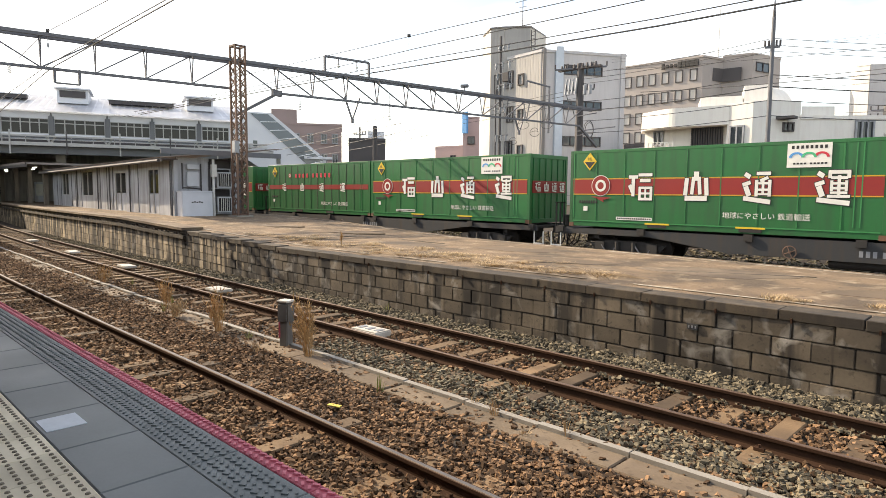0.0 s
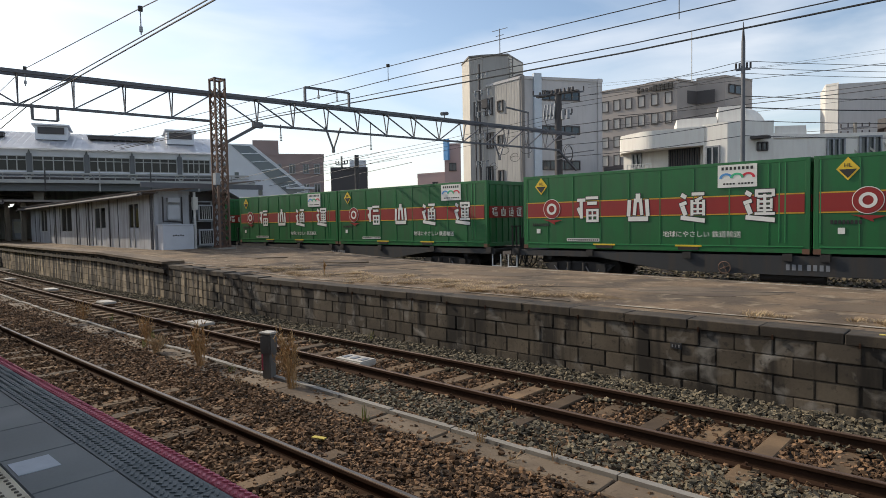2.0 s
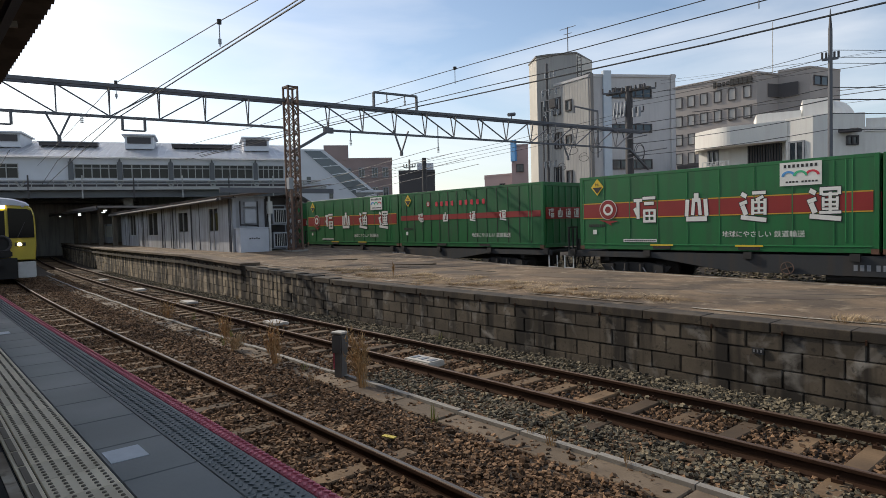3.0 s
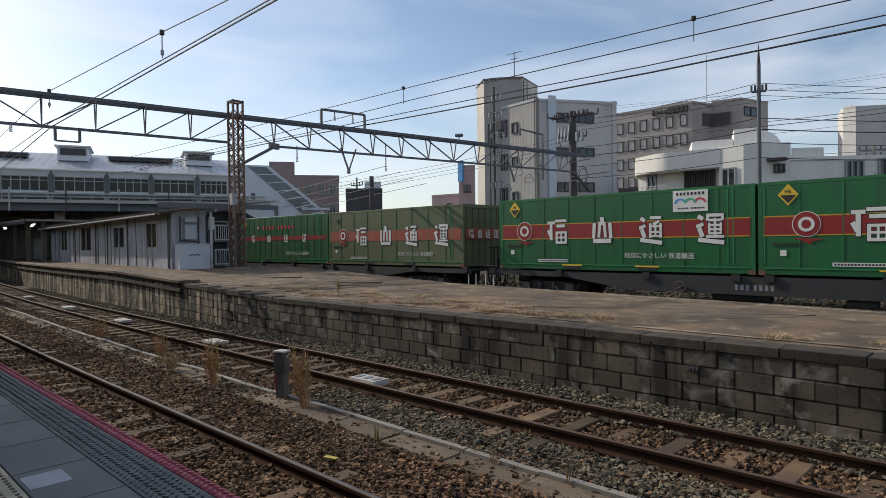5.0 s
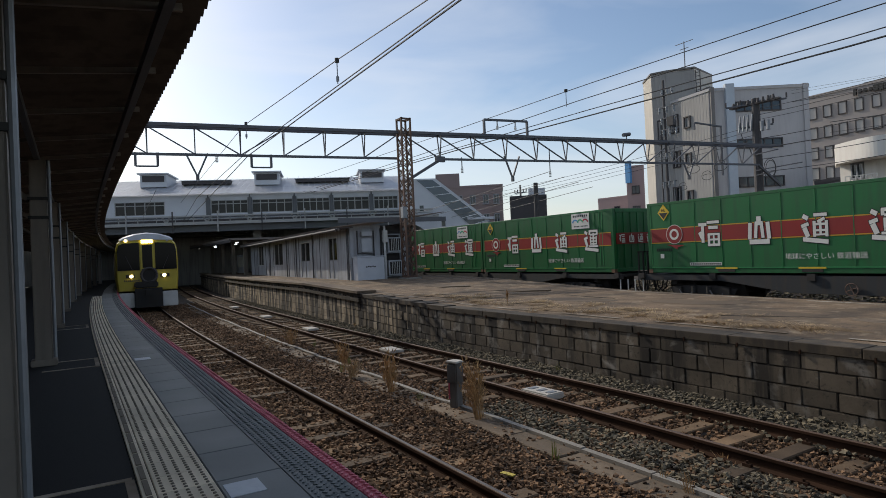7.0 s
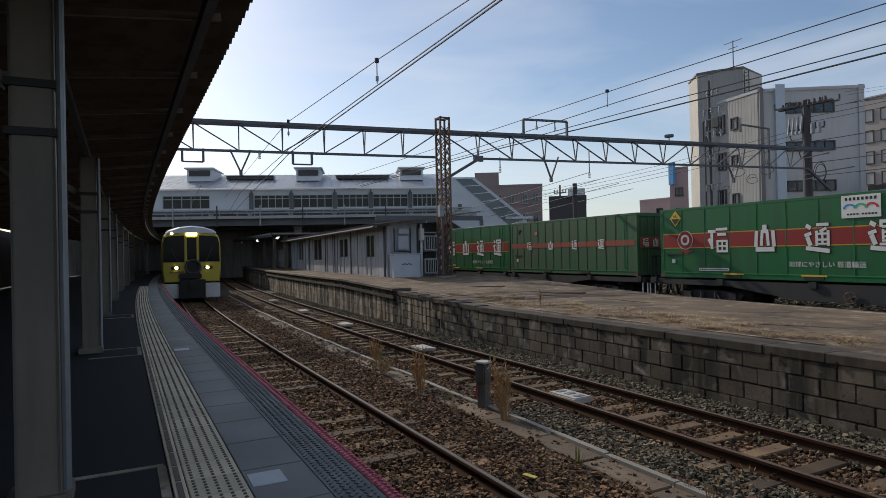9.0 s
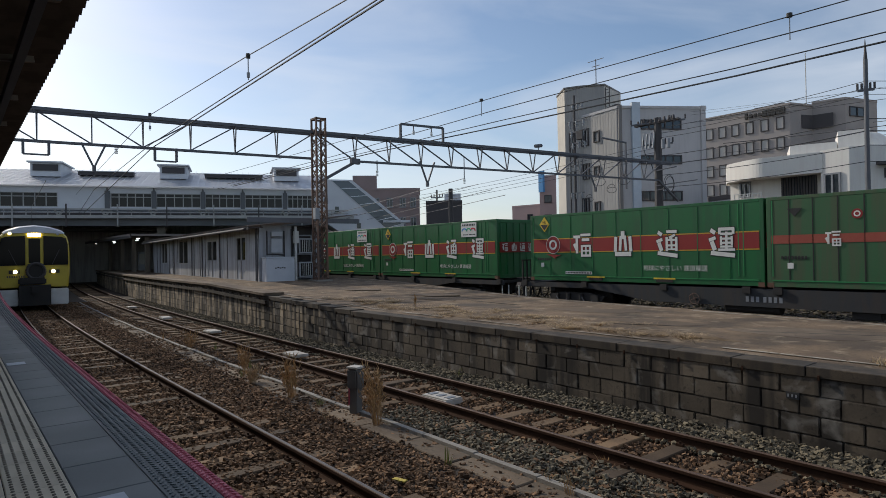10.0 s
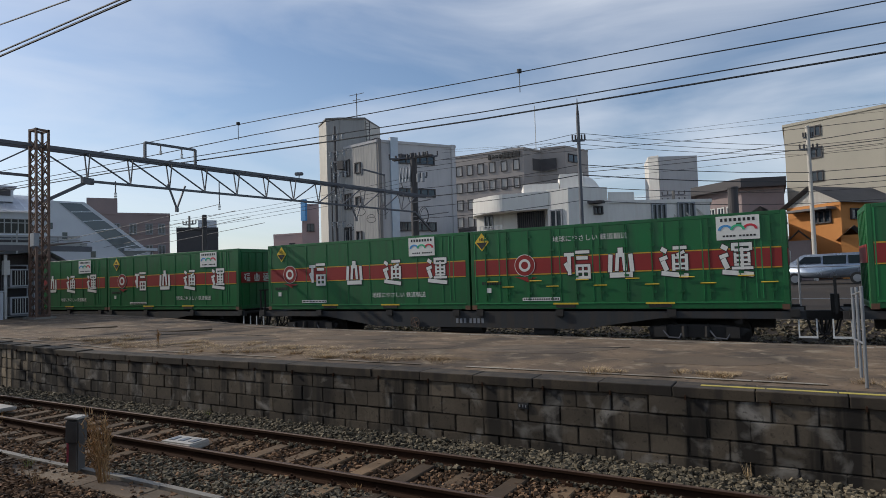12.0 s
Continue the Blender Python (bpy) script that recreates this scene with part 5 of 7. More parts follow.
    for z, a, c in ((10.75, -0.15, 0.8), (9.75, -0.45, 0.95), (9.15, -0.3, 0.9), (8.5, -0.2, 1.0), (7.2, -0.4, 0.6), (5.6, -0.3, 0.7)):
        bm = bmesh.new()
        bar(bm, (x + a, y - 0.1, z), (x + c, y - 0.1, z), 0.06)
        arm = part("cross_arm", bm, TRUSS, t2)
        for u in (0.15, 0.5, 0.85):
            bm = bmesh.new()
            px = x + a + (c - a) * u
            rod(bm, (px, y - 0.12, z - 0.34), (px, y - 0.12, z + 0.02), 0.045, 8, 0.06)
            rod(bm, (px, y - 0.12, z - 0.2), (px, y - 0.12, z - 0.16), 0.085, 8)
            part("insulator", bm, STEEL, arm, "grey ceramic insulator")
    boxed("switch_box", (x + 0.55, y - 0.15, 8.9), (0.42, 0.25, 0.5), CHAR, t2, "dark switch box")
    for k, (cx, cz, r0) in enumerate(((1.9, 6.2, 0.3), (2.7, 5.7, 0.24), (3.5, 6.1, 0.28), (1.2, 5.3, 0.2))):
        bm = bmesh.new()
        tube(bm, [(x + cx + r0 * math.cos(i * 0.45) * (1 + 0.03 * i), y - 0.3, cz + r0 * 0.8 * math.sin(i * 0.45) - 0.012 * i) for i in range(20)], 0.014)
        part("cable_loop", bm, WIRE, t2, "loop of spare cable")
    f2 = thing("stay_frame", "dark angled steel stay frame standing on the portal beam", "frame")
    a, c = beam_at(36.9), beam_at(34.85)
    for p, q in ((a + up * 9.0, c + up * 8.85), (c + up * 8.9, c + up * 6.0), (a + up * 9.0, a + up * 8.6)):
        bm = bmesh.new()
        bar(bm, p, q, 0.085)
        part("bar", bm, TRUSS, f2)


build_portal()


def build_wire(name, label, points, r=0.012):
    w = thing(name, label, "wire", None, "overhead wires")
    bm = bmesh.new()
    tube(bm, points, r)
    part("strand", bm, WIRE, w)
    return w


def sagged(a, b, drop, n=8):
    a, b = Vector(a), Vector(b)
    return [a.lerp(b, i / n) - Vector((0, 0, drop * 4 * (i / n) * (1 - i / n))) for i in range(n + 1)]


# over the near tracks
build_wire("feeder_wire", "thin black feeder wire above the near tracks", [(-60, 8.4, 7.6), (-27, 6.4, 7.98), (-16.3, 6.43, 7.67), (-11, 6.43, 7.43), (-4, 6.43, 7.2), (20, 6.43, 7.0)], 0.014)
build_wire("messenger_wire", "black messenger wire above the second track", [(-60, 8.6, 6.0), (-42, 6.9, 6.4), (-27, 6.5, 6.86), (-14.8, 6.43, 6.98), (-9.5, 6.43, 7.06), (12, 6.43, 7.5)], 0.016)
build_wire("messenger_wire", "black messenger wire above the second track", [(-60, 8.7, 5.8), (-27, 6.55, 6.72), (-14.8, 6.45, 6.9), (-9.5, 6.45, 7.0), (12, 6.45, 7.44)], 0.02)
build_wire("contact_wire", "black contact wire above the near track", [(-70, 6.2, 5.1), (-40, 3.6, 5.15), (-27, 2.9, 5.2)], 0.01)
for x, y, z in ((-16.3, 6.43, 7.63), (-26.6, 6.4, 7.96), (-3.0, 6.43, 7.15)):
    h = thing("wire_insulator", "dark insulator with a drop hook on the feeder wire", "insulator", None, "insulators on the wires")
    bm = bmesh.new()
    rod(bm, (x, y, z - 0.03), (x, y, z + 0.09), 0.06, 10)
    part("body", bm, BLACK, h)
    bm = bmesh.new()
    rod(bm, (x, y, z), (x, y, z - 0.62), 0.016, 5)
    rod(bm, (x, y, z - 0.42), (x, y, z - 0.55), 0.045, 8)
    part("hook", bm, STEEL, h)
# over the freight line
FW = 19.9
build_wire("freight_feeder", "black feeder wire above the freight line", [(-60, FW, 9.9), (-37, FW, 9.6), (-20, FW, 9.42), (-7.8, FW, 9.18), (2.4, FW, 9.07), (24, FW, 9.0)], 0.018)
build_wire("freight_messenger", "black messenger wire above the freight line", [(-60, FW, 8.9), (-36, FW, 8.75), (-21, FW, 8.83), (-10, FW, 8.72), (2.3, FW, 8.52), (24, FW, 8.4)], 0.02)
build_wire("freight_messenger", "black messenger wire above the freight line", [(-60, FW, 8.7), (-36, FW, 8.5), (-20.4, FW, 8.28), (-9.6, FW, 8.03), (2.3, FW, 7.97), (24, FW, 7.95)], 0.02)
build_wire("freight_feeder", "thick black feeder wire above the freight line", [(-60, FW, 8.6), (-31, FW, 8.3), (-20.4, FW, 8.02), (-9.6, FW, 7.78), (2.3, FW, 7.72), (24, FW, 7.7)], 0.03)
for x, z in ((-21.8, 9.44), (-8.0, 9.18), (3.0, 9.07)):
    h = thing("wire_insulator", "dark insulator with a drop hook on the freight feeder", "insulator", None, "insulators on the wires")
    bm = bmesh.new()
    rod(bm, (x, FW, z - 0.02), (x, FW, z + 0.1), 0.085, 10)
    part("body", bm, BLACK, h)
    bm = bmesh.new()
    rod(bm, (x, FW, z), (x, FW, z - 0.7), 0.018, 5)
    part("hook", bm, STEEL, h)


# ---- shed on the island platform ----
def build_shed():
    m = Matrix.Translation((-26.9, 10.95, 1.1)) @ Matrix.Rotation(radians(-3.75), 4, "Z")
    s = thing("platform_shed", "long grey sheet-metal platform office with a low corrugated roof", "shed", m)
    L, D, H = 25.2, 2.9, 2.45
    openings = [(2.7, 1.5, 0.02, 2.1, "door"), (8.0, 2.0, 0.02, 2.05, "door"), (15.0, 2.6, 0.75, 1.5, "window"), (21.0, 1.9, 0.75, 1.5, "window")]
    cuts = sorted((o[0] - o[1] / 2, o[0] + o[1] / 2, o[2], o[2] + o[3]) for o in openings)
    x = 0.0
    for a, b, lo, hi in cuts:
        boxed("front_wall", (-(x + a) / 2, 0.06, H / 2), (a - x, 0.12, H), SHEDWALL, s)
        if lo > 0.1:
            boxed("front_wall", (-(a + b) / 2, 0.06, lo / 2), (b - a, 0.12, lo), SHEDWALL, s)
        boxed("front_wall", (-(a + b) / 2, 0.06, (hi + H) / 2), (b - a, 0.12, H - hi), SHEDWALL, s)
        x = b
    boxed("front_wall", (-(x + L) / 2, 0.06, H / 2), (L - x, 0.12, H), SHEDWALL, s)
    bm = bmesh.new()
    box(bm, (-0.06, 0.82, H / 2 + 0.05), (0.12, 1.4, H + 0.1))
    box(bm, (-L + 0.06, D / 2 + 0.05, H / 2 + 0.1), (0.12, D - 0.2, H + 0.2))
    box(bm, (-L / 2, D - 0.06, H / 2 + 0.1), (L - 0.3, 0.12, H + 0.2))
    part("end_wall", bm, SHEDWALL, s, "grey painted end wall")
    # charcoal back panel: the alcove's shade is put into its colour
    boxed("recess", (-0.7, 2.4, H / 2 + 0.05), (0.1, 1.8, H + 0.1), CHAR, s, "charcoal panel painting the shade of the alcove behind the air conditioners")
    boxed("floor_slab", (-L / 2, D / 2 + 0.05, 0.02), (L - 0.3, D - 0.35, 0.04), CONC, s)
    # battens and pipes
    bm = bmesh.new()
    box(bm, (0, -0.01, H / 2), (0.04, 0.03, H - 0.1))
    bat = mesh_of("batten", bm, SEAM)
    for i in range(17):
        x = 0.45 + i * 1.46 + 0.22 * math.sin(i * 2.3)
        if not any(o[0] - o[1] / 2 - 0.08 < x < o[0] + o[1] / 2 + 0.08 for o in openings):
            shared("batten", bat, s, Matrix.Translation((-x, 0, 0)))
    for x in (0.12, 6.2, 9.9, 12.4, 17.5):
        bm = bmesh.new()
        rod(bm, (-x, -0.06, 0), (-x, -0.06, H), 0.035, 8)
        part("downpipe", bm, SEAM, s, "dark downpipe")
    # windows and doors
    for c, w, lo, h, kind in openings:
        nm = "window" if kind == "window" else "door"
        bm = bmesh.new()
        for dx in (-w / 2 + 0.03, 0, w / 2 - 0.03):
            box(bm, (-c + dx, 0.03, lo + h / 2), (0.06, 0.07, h))
        for z in (lo + 0.03, lo + h - 0.03):
            box(bm, (-c, 0.034, z), (w, 0.07, 0.06))
        fr = part(nm, bm, FRAMEM, s, "grey aluminium " + nm + " frame")
        bm = bmesh.new()
        z0 = lo + (0.95 if kind == "door" else 0)
        box(bm, (-c, 0.05, (z0 + lo + h) / 2), (w - 0.1, 0.012, lo + h - z0 - 0.08))
        part("pane", bm, ROOMGLASS, fr, "dark window glass")
        if kind == "door":
            boxed("panel", (-c, 0.05, lo + 0.5), (w - 0.1, 0.03, 0.9), SHEDWALL, fr)
    # roof
    bm = bmesh.new()
    for i in range(int((L + 1.4) / 0.15)):
        x = 0.7 - i * 0.15
        a = [bm.verts.new(v) for v in ((x, -0.75, H + 0.02), (x - 0.075, -0.75, H + 0.06), (x - 0.15, -0.75, H + 0.02), (x - 0.15, D + 1.7, H + 0.62), (x - 0.075, D + 1.7, H + 0.66), (x, D + 1.7, H + 0.62))]
        bm.faces.new((a[0], a[1], a[4], a[5]))
        bm.faces.new((a[1], a[2], a[3], a[4]))
    bmesh.ops.solidify(bm, geom=bm.faces[:], thickness=0.02)
    part("roof", bm, SHEDROOF, s, "brown-grey corrugated roof sheets")
    boxed("fascia", (-L / 2, -0.68, H - 0.06), (L + 1.3, 0.04, 0.14), CHAR, s)
    boxed("soffit", (-L / 2, -0.33, H - 0.02), (L + 1.2, 0.62, 0.03), CHAR, s)
    boxed("end_fascia", (0.72, 1.95, H + 0.3), (0.04, 5.4, 0.22), TRUSS, s, "grey end fascia")
    bm = bmesh.new()
    rod(bm, (0.4, -0.75, H - 0.1), (-L - 0.5, -0.75, H - 0.16), 0.06, 8)
    part("gutter", bm, CHAR, s)
    # meter box and cables on the end wall
    boxed("meter_box", (0.1, 0.75, 1.62), (0.2, 0.5, 0.62), AIRCON, s, "grey meter box", 0, 0.02)
    boxed("vent_hood", (0.12, 0.75, 2.15), (0.24, 0.5, 0.2), AIRCON, s)
    bm = bmesh.new()
    for y, z0, z1 in ((0.35, 1.2, 2.3), (1.15, 1.1, 2.3), (1.5, 0.2, 2.4)):
        rod(bm, (0.03, y, z0), (0.03, y, z1), 0.03, 6)
    rod(bm, (0.03, 0.35, 1.25), (0.03, 1.15, 1.2), 0.03, 6)
    part("conduit", bm, CHAR, s)
    c = thing("storage_cabinet", "pale grey storage cabinet standing against the shed", "cabinet", m)
    boxed("body", (0.42, 0.72, 0.53), (0.62, 1.3, 1.06), CABINETM, c, "", 0, 0.02)
    boxed("lid", (0.42, 0.72, 1.09), (0.68, 1.36, 0.05), CABINETM, c, "", 0, 0.01)
    bm = bmesh.new()
    for i in range(5):
        box(bm, (0.735, 0.5 + i * 0.1, 0.62 + 0.02 * (i % 2)), (0.01, 0.07, 0.05))
    part("label_bar", bm, BLACK, c)
    for z in (0.15, 1.25):
        a = thing("air_conditioner", "pale air conditioner outdoor unit on a steel rack", "air conditioner", m @ Matrix.Translation((-0.1, 2.15, z)), "outdoor units on the rack")
        boxed("casing", (0, 0.05, 0.36), (0.34, 0.7, 0.7), AIRCON, a, "", 0, 0.02)
        boxed("fan_opening", (0.172, 0.05, 0.36), (0.012, 0.56, 0.58), UNDER, a, "dark fan opening")
        for i in range(5):
            boxed("grille_bar", (0.184, -0.13 + i * 0.09, 0.36), (0.012, 0.022, 0.56), STEELW, a)
    r = thing("steel_rack", "thin steel rack for two outdoor units", "rack", m)
    bm = bmesh.new()
    for x in (-0.3, 0.1):
        for y in (1.7, 2.6):
            bar(bm, (x, y, 0), (x, y, 2.1), 0.04)
        for z in (0.12, 1.22, 2.1):
            bar(bm, (x, 1.7, z), (x, 2.6, z), 0.04)
    part("rail", bm, STEEL, r)
    p = thing("drain_pipe", "white drain pipe and lamp beside the shed", "pipe", m)
    bm = bmesh.new()
    rod(bm, (0.3, 1.6, 0), (0.3, 1.6, 2.5), 0.06, 8)
    part("tube", bm, STEELW, p)
    boxed("box", (0.34, 1.6, 2.0), (0.2, 0.2, 0.55), STEELW, p)


build_shed()


# ---- station over the tracks ----
PALEDARK = pane_glass("blue_grey_glazing", (0.08, 0.1, 0.125))


def build_station():
    m = Matrix.Translation((*P(70, 58), 0)) @ Matrix.Rotation(radians(70), 4, "Z")
    s = thing("station_building", "white elevated station concourse with silver roof and window band", "station", m)
    x0, x1 = -26.0, 9.0
    groups = [(-17.6, -13.6), (-9.7, -6.6), (-6.2, -2.7), (-2.3, 0.6), (1.0, 4.2), (4.7, 6.9)]
    bm = bmesh.new()
    edges = [x0] + [v for g in groups for v in g] + [x1]
    box(bm, ((x0 + x1) / 2, 0.15, 8.02), (x1 - x0, 0.3, 0.5))
    box(bm, ((x0 + x1) / 2, 0.15, 6.25), (x1 - x0, 0.3, 0.7))
    for a, b in zip(edges[0::2], edges[1::2]):
        box(bm, ((a + b) / 2, 0.15, 7.19), (b - a, 0.3, 1.18))
    box(bm, (x1 - 0.15, 6, 7.1), (0.3, 11.6, 2.3))
    box(bm, (x0 + 0.15, 6, 7.1), (0.3, 11.6, 2.3))
    part("wall", bm, STWALL, s, "white wall panels")
    boxed("floor", ((x0 + x1) / 2, 6, 5.75), (x1 - x0, 12, 0.3), CONC, s)
    boxed("inner_wall", ((x0 + x1) / 2, 5, 7.0), (x1 - x0 - 1, 0.2, 2.4), STGREY, s, "dark grey inner wall of the concourse")
    for a, b in groups:
        w = new("window")
        w.parent = s
        n = 5
        bm = bmesh.new()
        for i in range(n + 1):
            box(bm, (a + (b - a) * i / n, 0.06, 7.19), (0.075, 0.12, 1.18))
        for z in (6.62, 7.45, 7.76):
            box(bm, ((a + b) / 2, 0.07, z), (b - a, 0.1, 0.07))
        part("window_frame", bm, FRAMEM, w)
        for i in range(n):
            c = a + (b - a) * (i + 0.5) / n
            bm = bmesh.new()
            box(bm, (c, 0.1, 7.19), ((b - a) / n - 0.07, 0.015, 1.14))
            part("pane", bm, ROOMGLASS, w)
    for a in (-9.95, -6.4, -2.5, 0.8, 4.45):
        bm = bmesh.new()
        box(bm, (a, -0.08, 7.2), (0.36, 0.2, 1.5), 0)
        box(bm, (a, -0.08, 8.1), (0.2, 0.2, 0.3), 0, 0.2)
        part("pier", bm, STGREY, s, "dark grey pier")
    boxed("band", ((x0 + x1) / 2, -0.05, 6.35), (x1 - x0, 0.12, 0.18), STGREY, s, "grey band under the windows")
    boxed("girder", ((x0 + x1) / 2, -0.5, 5.35), (x1 - x0 + 4, 0.35, 0.7), STGREY, s, "dark bridge girder")
    boxed("edge_beam", ((x0 + x1) / 2, -1.22, 5.72), (x1 - x0 + 3, 0.1, 0.26), FRAMEM, s, "pale walkway edge beam")
    # solid charcoal strip puts the shade of the walkway gap into colour
    boxed("shadow_gap", ((x0 + x1) / 2, -0.03, 6.02), (x1 - x0, 0.08, 0.3), CHAR, s, "charcoal strip standing in for the shaded gap behind the walkway")
    # maintenance walkway with rail
    boxed("walkway", ((x0 + x1) / 2, -0.75, 5.75), (x1 - x0 + 3, 0.9, 0.12), CONC, s)
    bm = bmesh.new()
    bar(bm, (x0, -1.15, 6.34), (x1 + 1, -1.15, 6.34), 0.12)
    bar(bm, (x0, -1.15, 6.06), (x1 + 1, -1.15, 6.06), 0.05)
    for i in range(24):
        bar(bm, (x0 + i * 1.5, -1.15, 5.75), (x0 + i * 1.5, -1.15, 6.34), 0.06)
    part("handrail", bm, FRAMEM, s)
    for i in range(9):
        bm = bmesh.new()
        bar(bm, (x0 + 2.2 + i * 3.7, -1.3, 4.9), (x0 + 2.2 + i * 3.7, -1.3, 6.75), 0.1)
        part("walkway_post", bm, CHAR if i % 2 else FRAMEM, s, "upright post on the walkway edge")
    for a in (-13.3, -9.95, -6.4, -2.5, 0.8, 4.45):
        bm = bmesh.new()
        for k in (-1, 1):
            bar(bm, (a, -0.9, 5.75), (a + 0.35 * k, -0.9, 6.4), 0.14)
        part("bracket", bm, FRAMEM, s, "pale V-shaped walkway bracket")
    # roof
    bm = bmesh.new()
    slope = [(-0.7, 8.3), (9.0, 10.75), (18.0, 8.6)]
    lo = [[bm.verts.new((x, y, z)) for y, z in slope] for x in (x0 - 0.5, x1 + 0.3)]
    for k in (0, 1):
        bm.faces.new((lo[0][k], lo[1][k], lo[1][k + 1], lo[0][k + 1]))
    bmesh.ops.solidify(bm, geom=bm.faces[:], thickness=-0.18)
    part("roof", bm, STROOF, s, "silver standing-seam roof")
    bm = bmesh.new()
    for i in range(64):
        x = x0 + i * 0.55
        bar(bm, (x, -0.7, 8.48), (x, 9.0, 10.93), 0.022)
    part("seam", bm, STROOF, s)
    for c in (-15.3, -5.15, 4.9):
        v = new("roof_vent")
        v.parent = s
        bm = bmesh.new()
        slab = [(c - 1.15, 9.5), (c + 1.15, 9.5), (c + 1.15, 10.65), (c - 1.15, 10.65)]
        slab_y(bm, slab, 3.6, 7.5)
        box(bm, (c, 5.5, 10.72), (2.7, 4.4, 0.12))
        part("hood", bm, STWALL, v, "white roof dormer")
        boxed("louvre", (c, 3.55, 10.25), (1.9, 0.08, 0.55), CHAR, v, "dark louvre")
    for a, b in ((-13.0, -8.6), (-2.5, 2.7)):
        bm = bmesh.new()
        box(bm, ((a + b) / 2, 4.9, 9.93), (b - a, 1.1, 0.32))
        part("skylight", bm, CHAR, s, "long dark skylight box")
        boxed("skylight_rim", ((a + b) / 2, 4.9, 10.12), (b - a + 0.2, 1.3, 0.06), STWALL, s)
    # columns below
    for x in (-22, -14, -6, 1.5, 8.0):
        bm = bmesh.new()
        box(bm, (x, 1.5, 2.6), (0.7, 0.7, 6.0))
        part("column", bm, CONC, s)
    # covered stairs
    t = thing("station_stairs", "white covered staircase sloping down from the concourse", "stairs", m)
    bm = bmesh.new()
    slab_y(bm, [(7.5, 5.5), (7.9, 9.2), (10.4, 9.2), (15.4, 5.2), (15.0, 3.0), (11.5, 3.0)], -0.9, 2.4)
    part("enclosure", bm, STWALL, t, "white stair enclosure")
    bm = bmesh.new()
    slab_y(bm, [(8.6, 9.08), (10.1, 9.08), (15.1, 5.1), (13.6, 4.7)], -0.96, -0.9)
    part("skylight_strip", bm, PALEDARK, t, "blue-grey glazed strip")
    bm = bmesh.new()
    for i in range(7):
        u = i / 6
        box(bm, (9.35 + 5.0 * u, -0.98, 9.1 - 4.15 * u), (0.06, 0.05, 0.06))
        bar(bm, (8.6 + 5.0 * u, -0.98, 9.08 - 4.38 * u), (10.1 + 5.0 * u, -0.98, 9.08 - 3.98 * u), 0.05)
    part("glazing_bar", bm, STROOF, t)
    bm = bmesh.new()
    for i in range(4):
        box(bm, (8.0 + i * 1.0, -0.94, 7.2 - i * 0.75), (0.35, 0.05, 0.5))
    part("slot_window", bm, GLASS, t)
    boxed("entry_roof", (14.6, 0.7, 5.35), (2.6, 3.6, 0.22), STWALL, t, "flat white landing roof")
    # added walls and slab that keep daylight out from under the station
    u = thing("wall_undercroft", "added walls that shut out daylight under the station", "wall", None, "", "structure")
    boxed("panel", (-84, 5.5, 3.4), (0.3, 25, 7.4), INFILLM, u)
    boxed("floor_shadow", (-74, 5, 5.1), (14, 26, 0.2), CONC, u, "added slab that keeps the undercroft dark")
    for a, b, z0, z1 in ((-34, -7.4, 0.0, 5.7), (-7.4, -1.2, 4.1, 5.7), (-1.2, 12, 0.0, 5.7)):
        w = boxed("rear_panel", ((a + b) / 2, 12, (z0 + z1) / 2), (b - a, 0.3, z1 - z0), INFILLM, u, "added panel that blocks the sky under the concourse")
        w.matrix_basis = m
    # canopy on the far island platform
    c = thing("island_canopy", "low dark canopy over the far island platform", "canopy")
    boxed("roof", (-63, 14.2, 4.05), (24, 7.0, 0.14), SHEDROOF, c)
    boxed("fascia", (-63, 10.75, 3.95), (24, 0.08, 0.3), CHAR, c)
    for x in (-53, -58, -63, -69):
        bm = bmesh.new()
        box(bm, (x, 12.3 + 0.02 * (-50 - x), 2.5), (0.3, 0.3, 3.0))
        part("post", bm, PILLARM, c)
    for i in range(5):
        q = thing("canopy_lamp", "small lit strip lamp under the far canopy", "lamp", None, "lamps under the canopy")
        boxed("casing", (-52.5 - i * 4.5, 11.6 + 0.9 * (i % 2), 3.86), (0.9, 0.16, 0.08), STEELW, q)
        boxed("tube", (-52.5 - i * 4.5, 11.6 + 0.9 * (i % 2), 3.8), (0.8, 0.07, 0.04), LAMPCOOL, q, "lit white tube")
    h = thing("vending_machine", "pale vending machine under the far canopy", "vending machine")
    boxed("body", (-64, 14.6, 2.0), (1.0, 0.8, 1.8), CABINETM, h, "", 0, 0.03)
    boxed("front", (-63.48, 14.4, 2.2), (0.04, 0.6, 1.0), WHITE, h)


build_station()


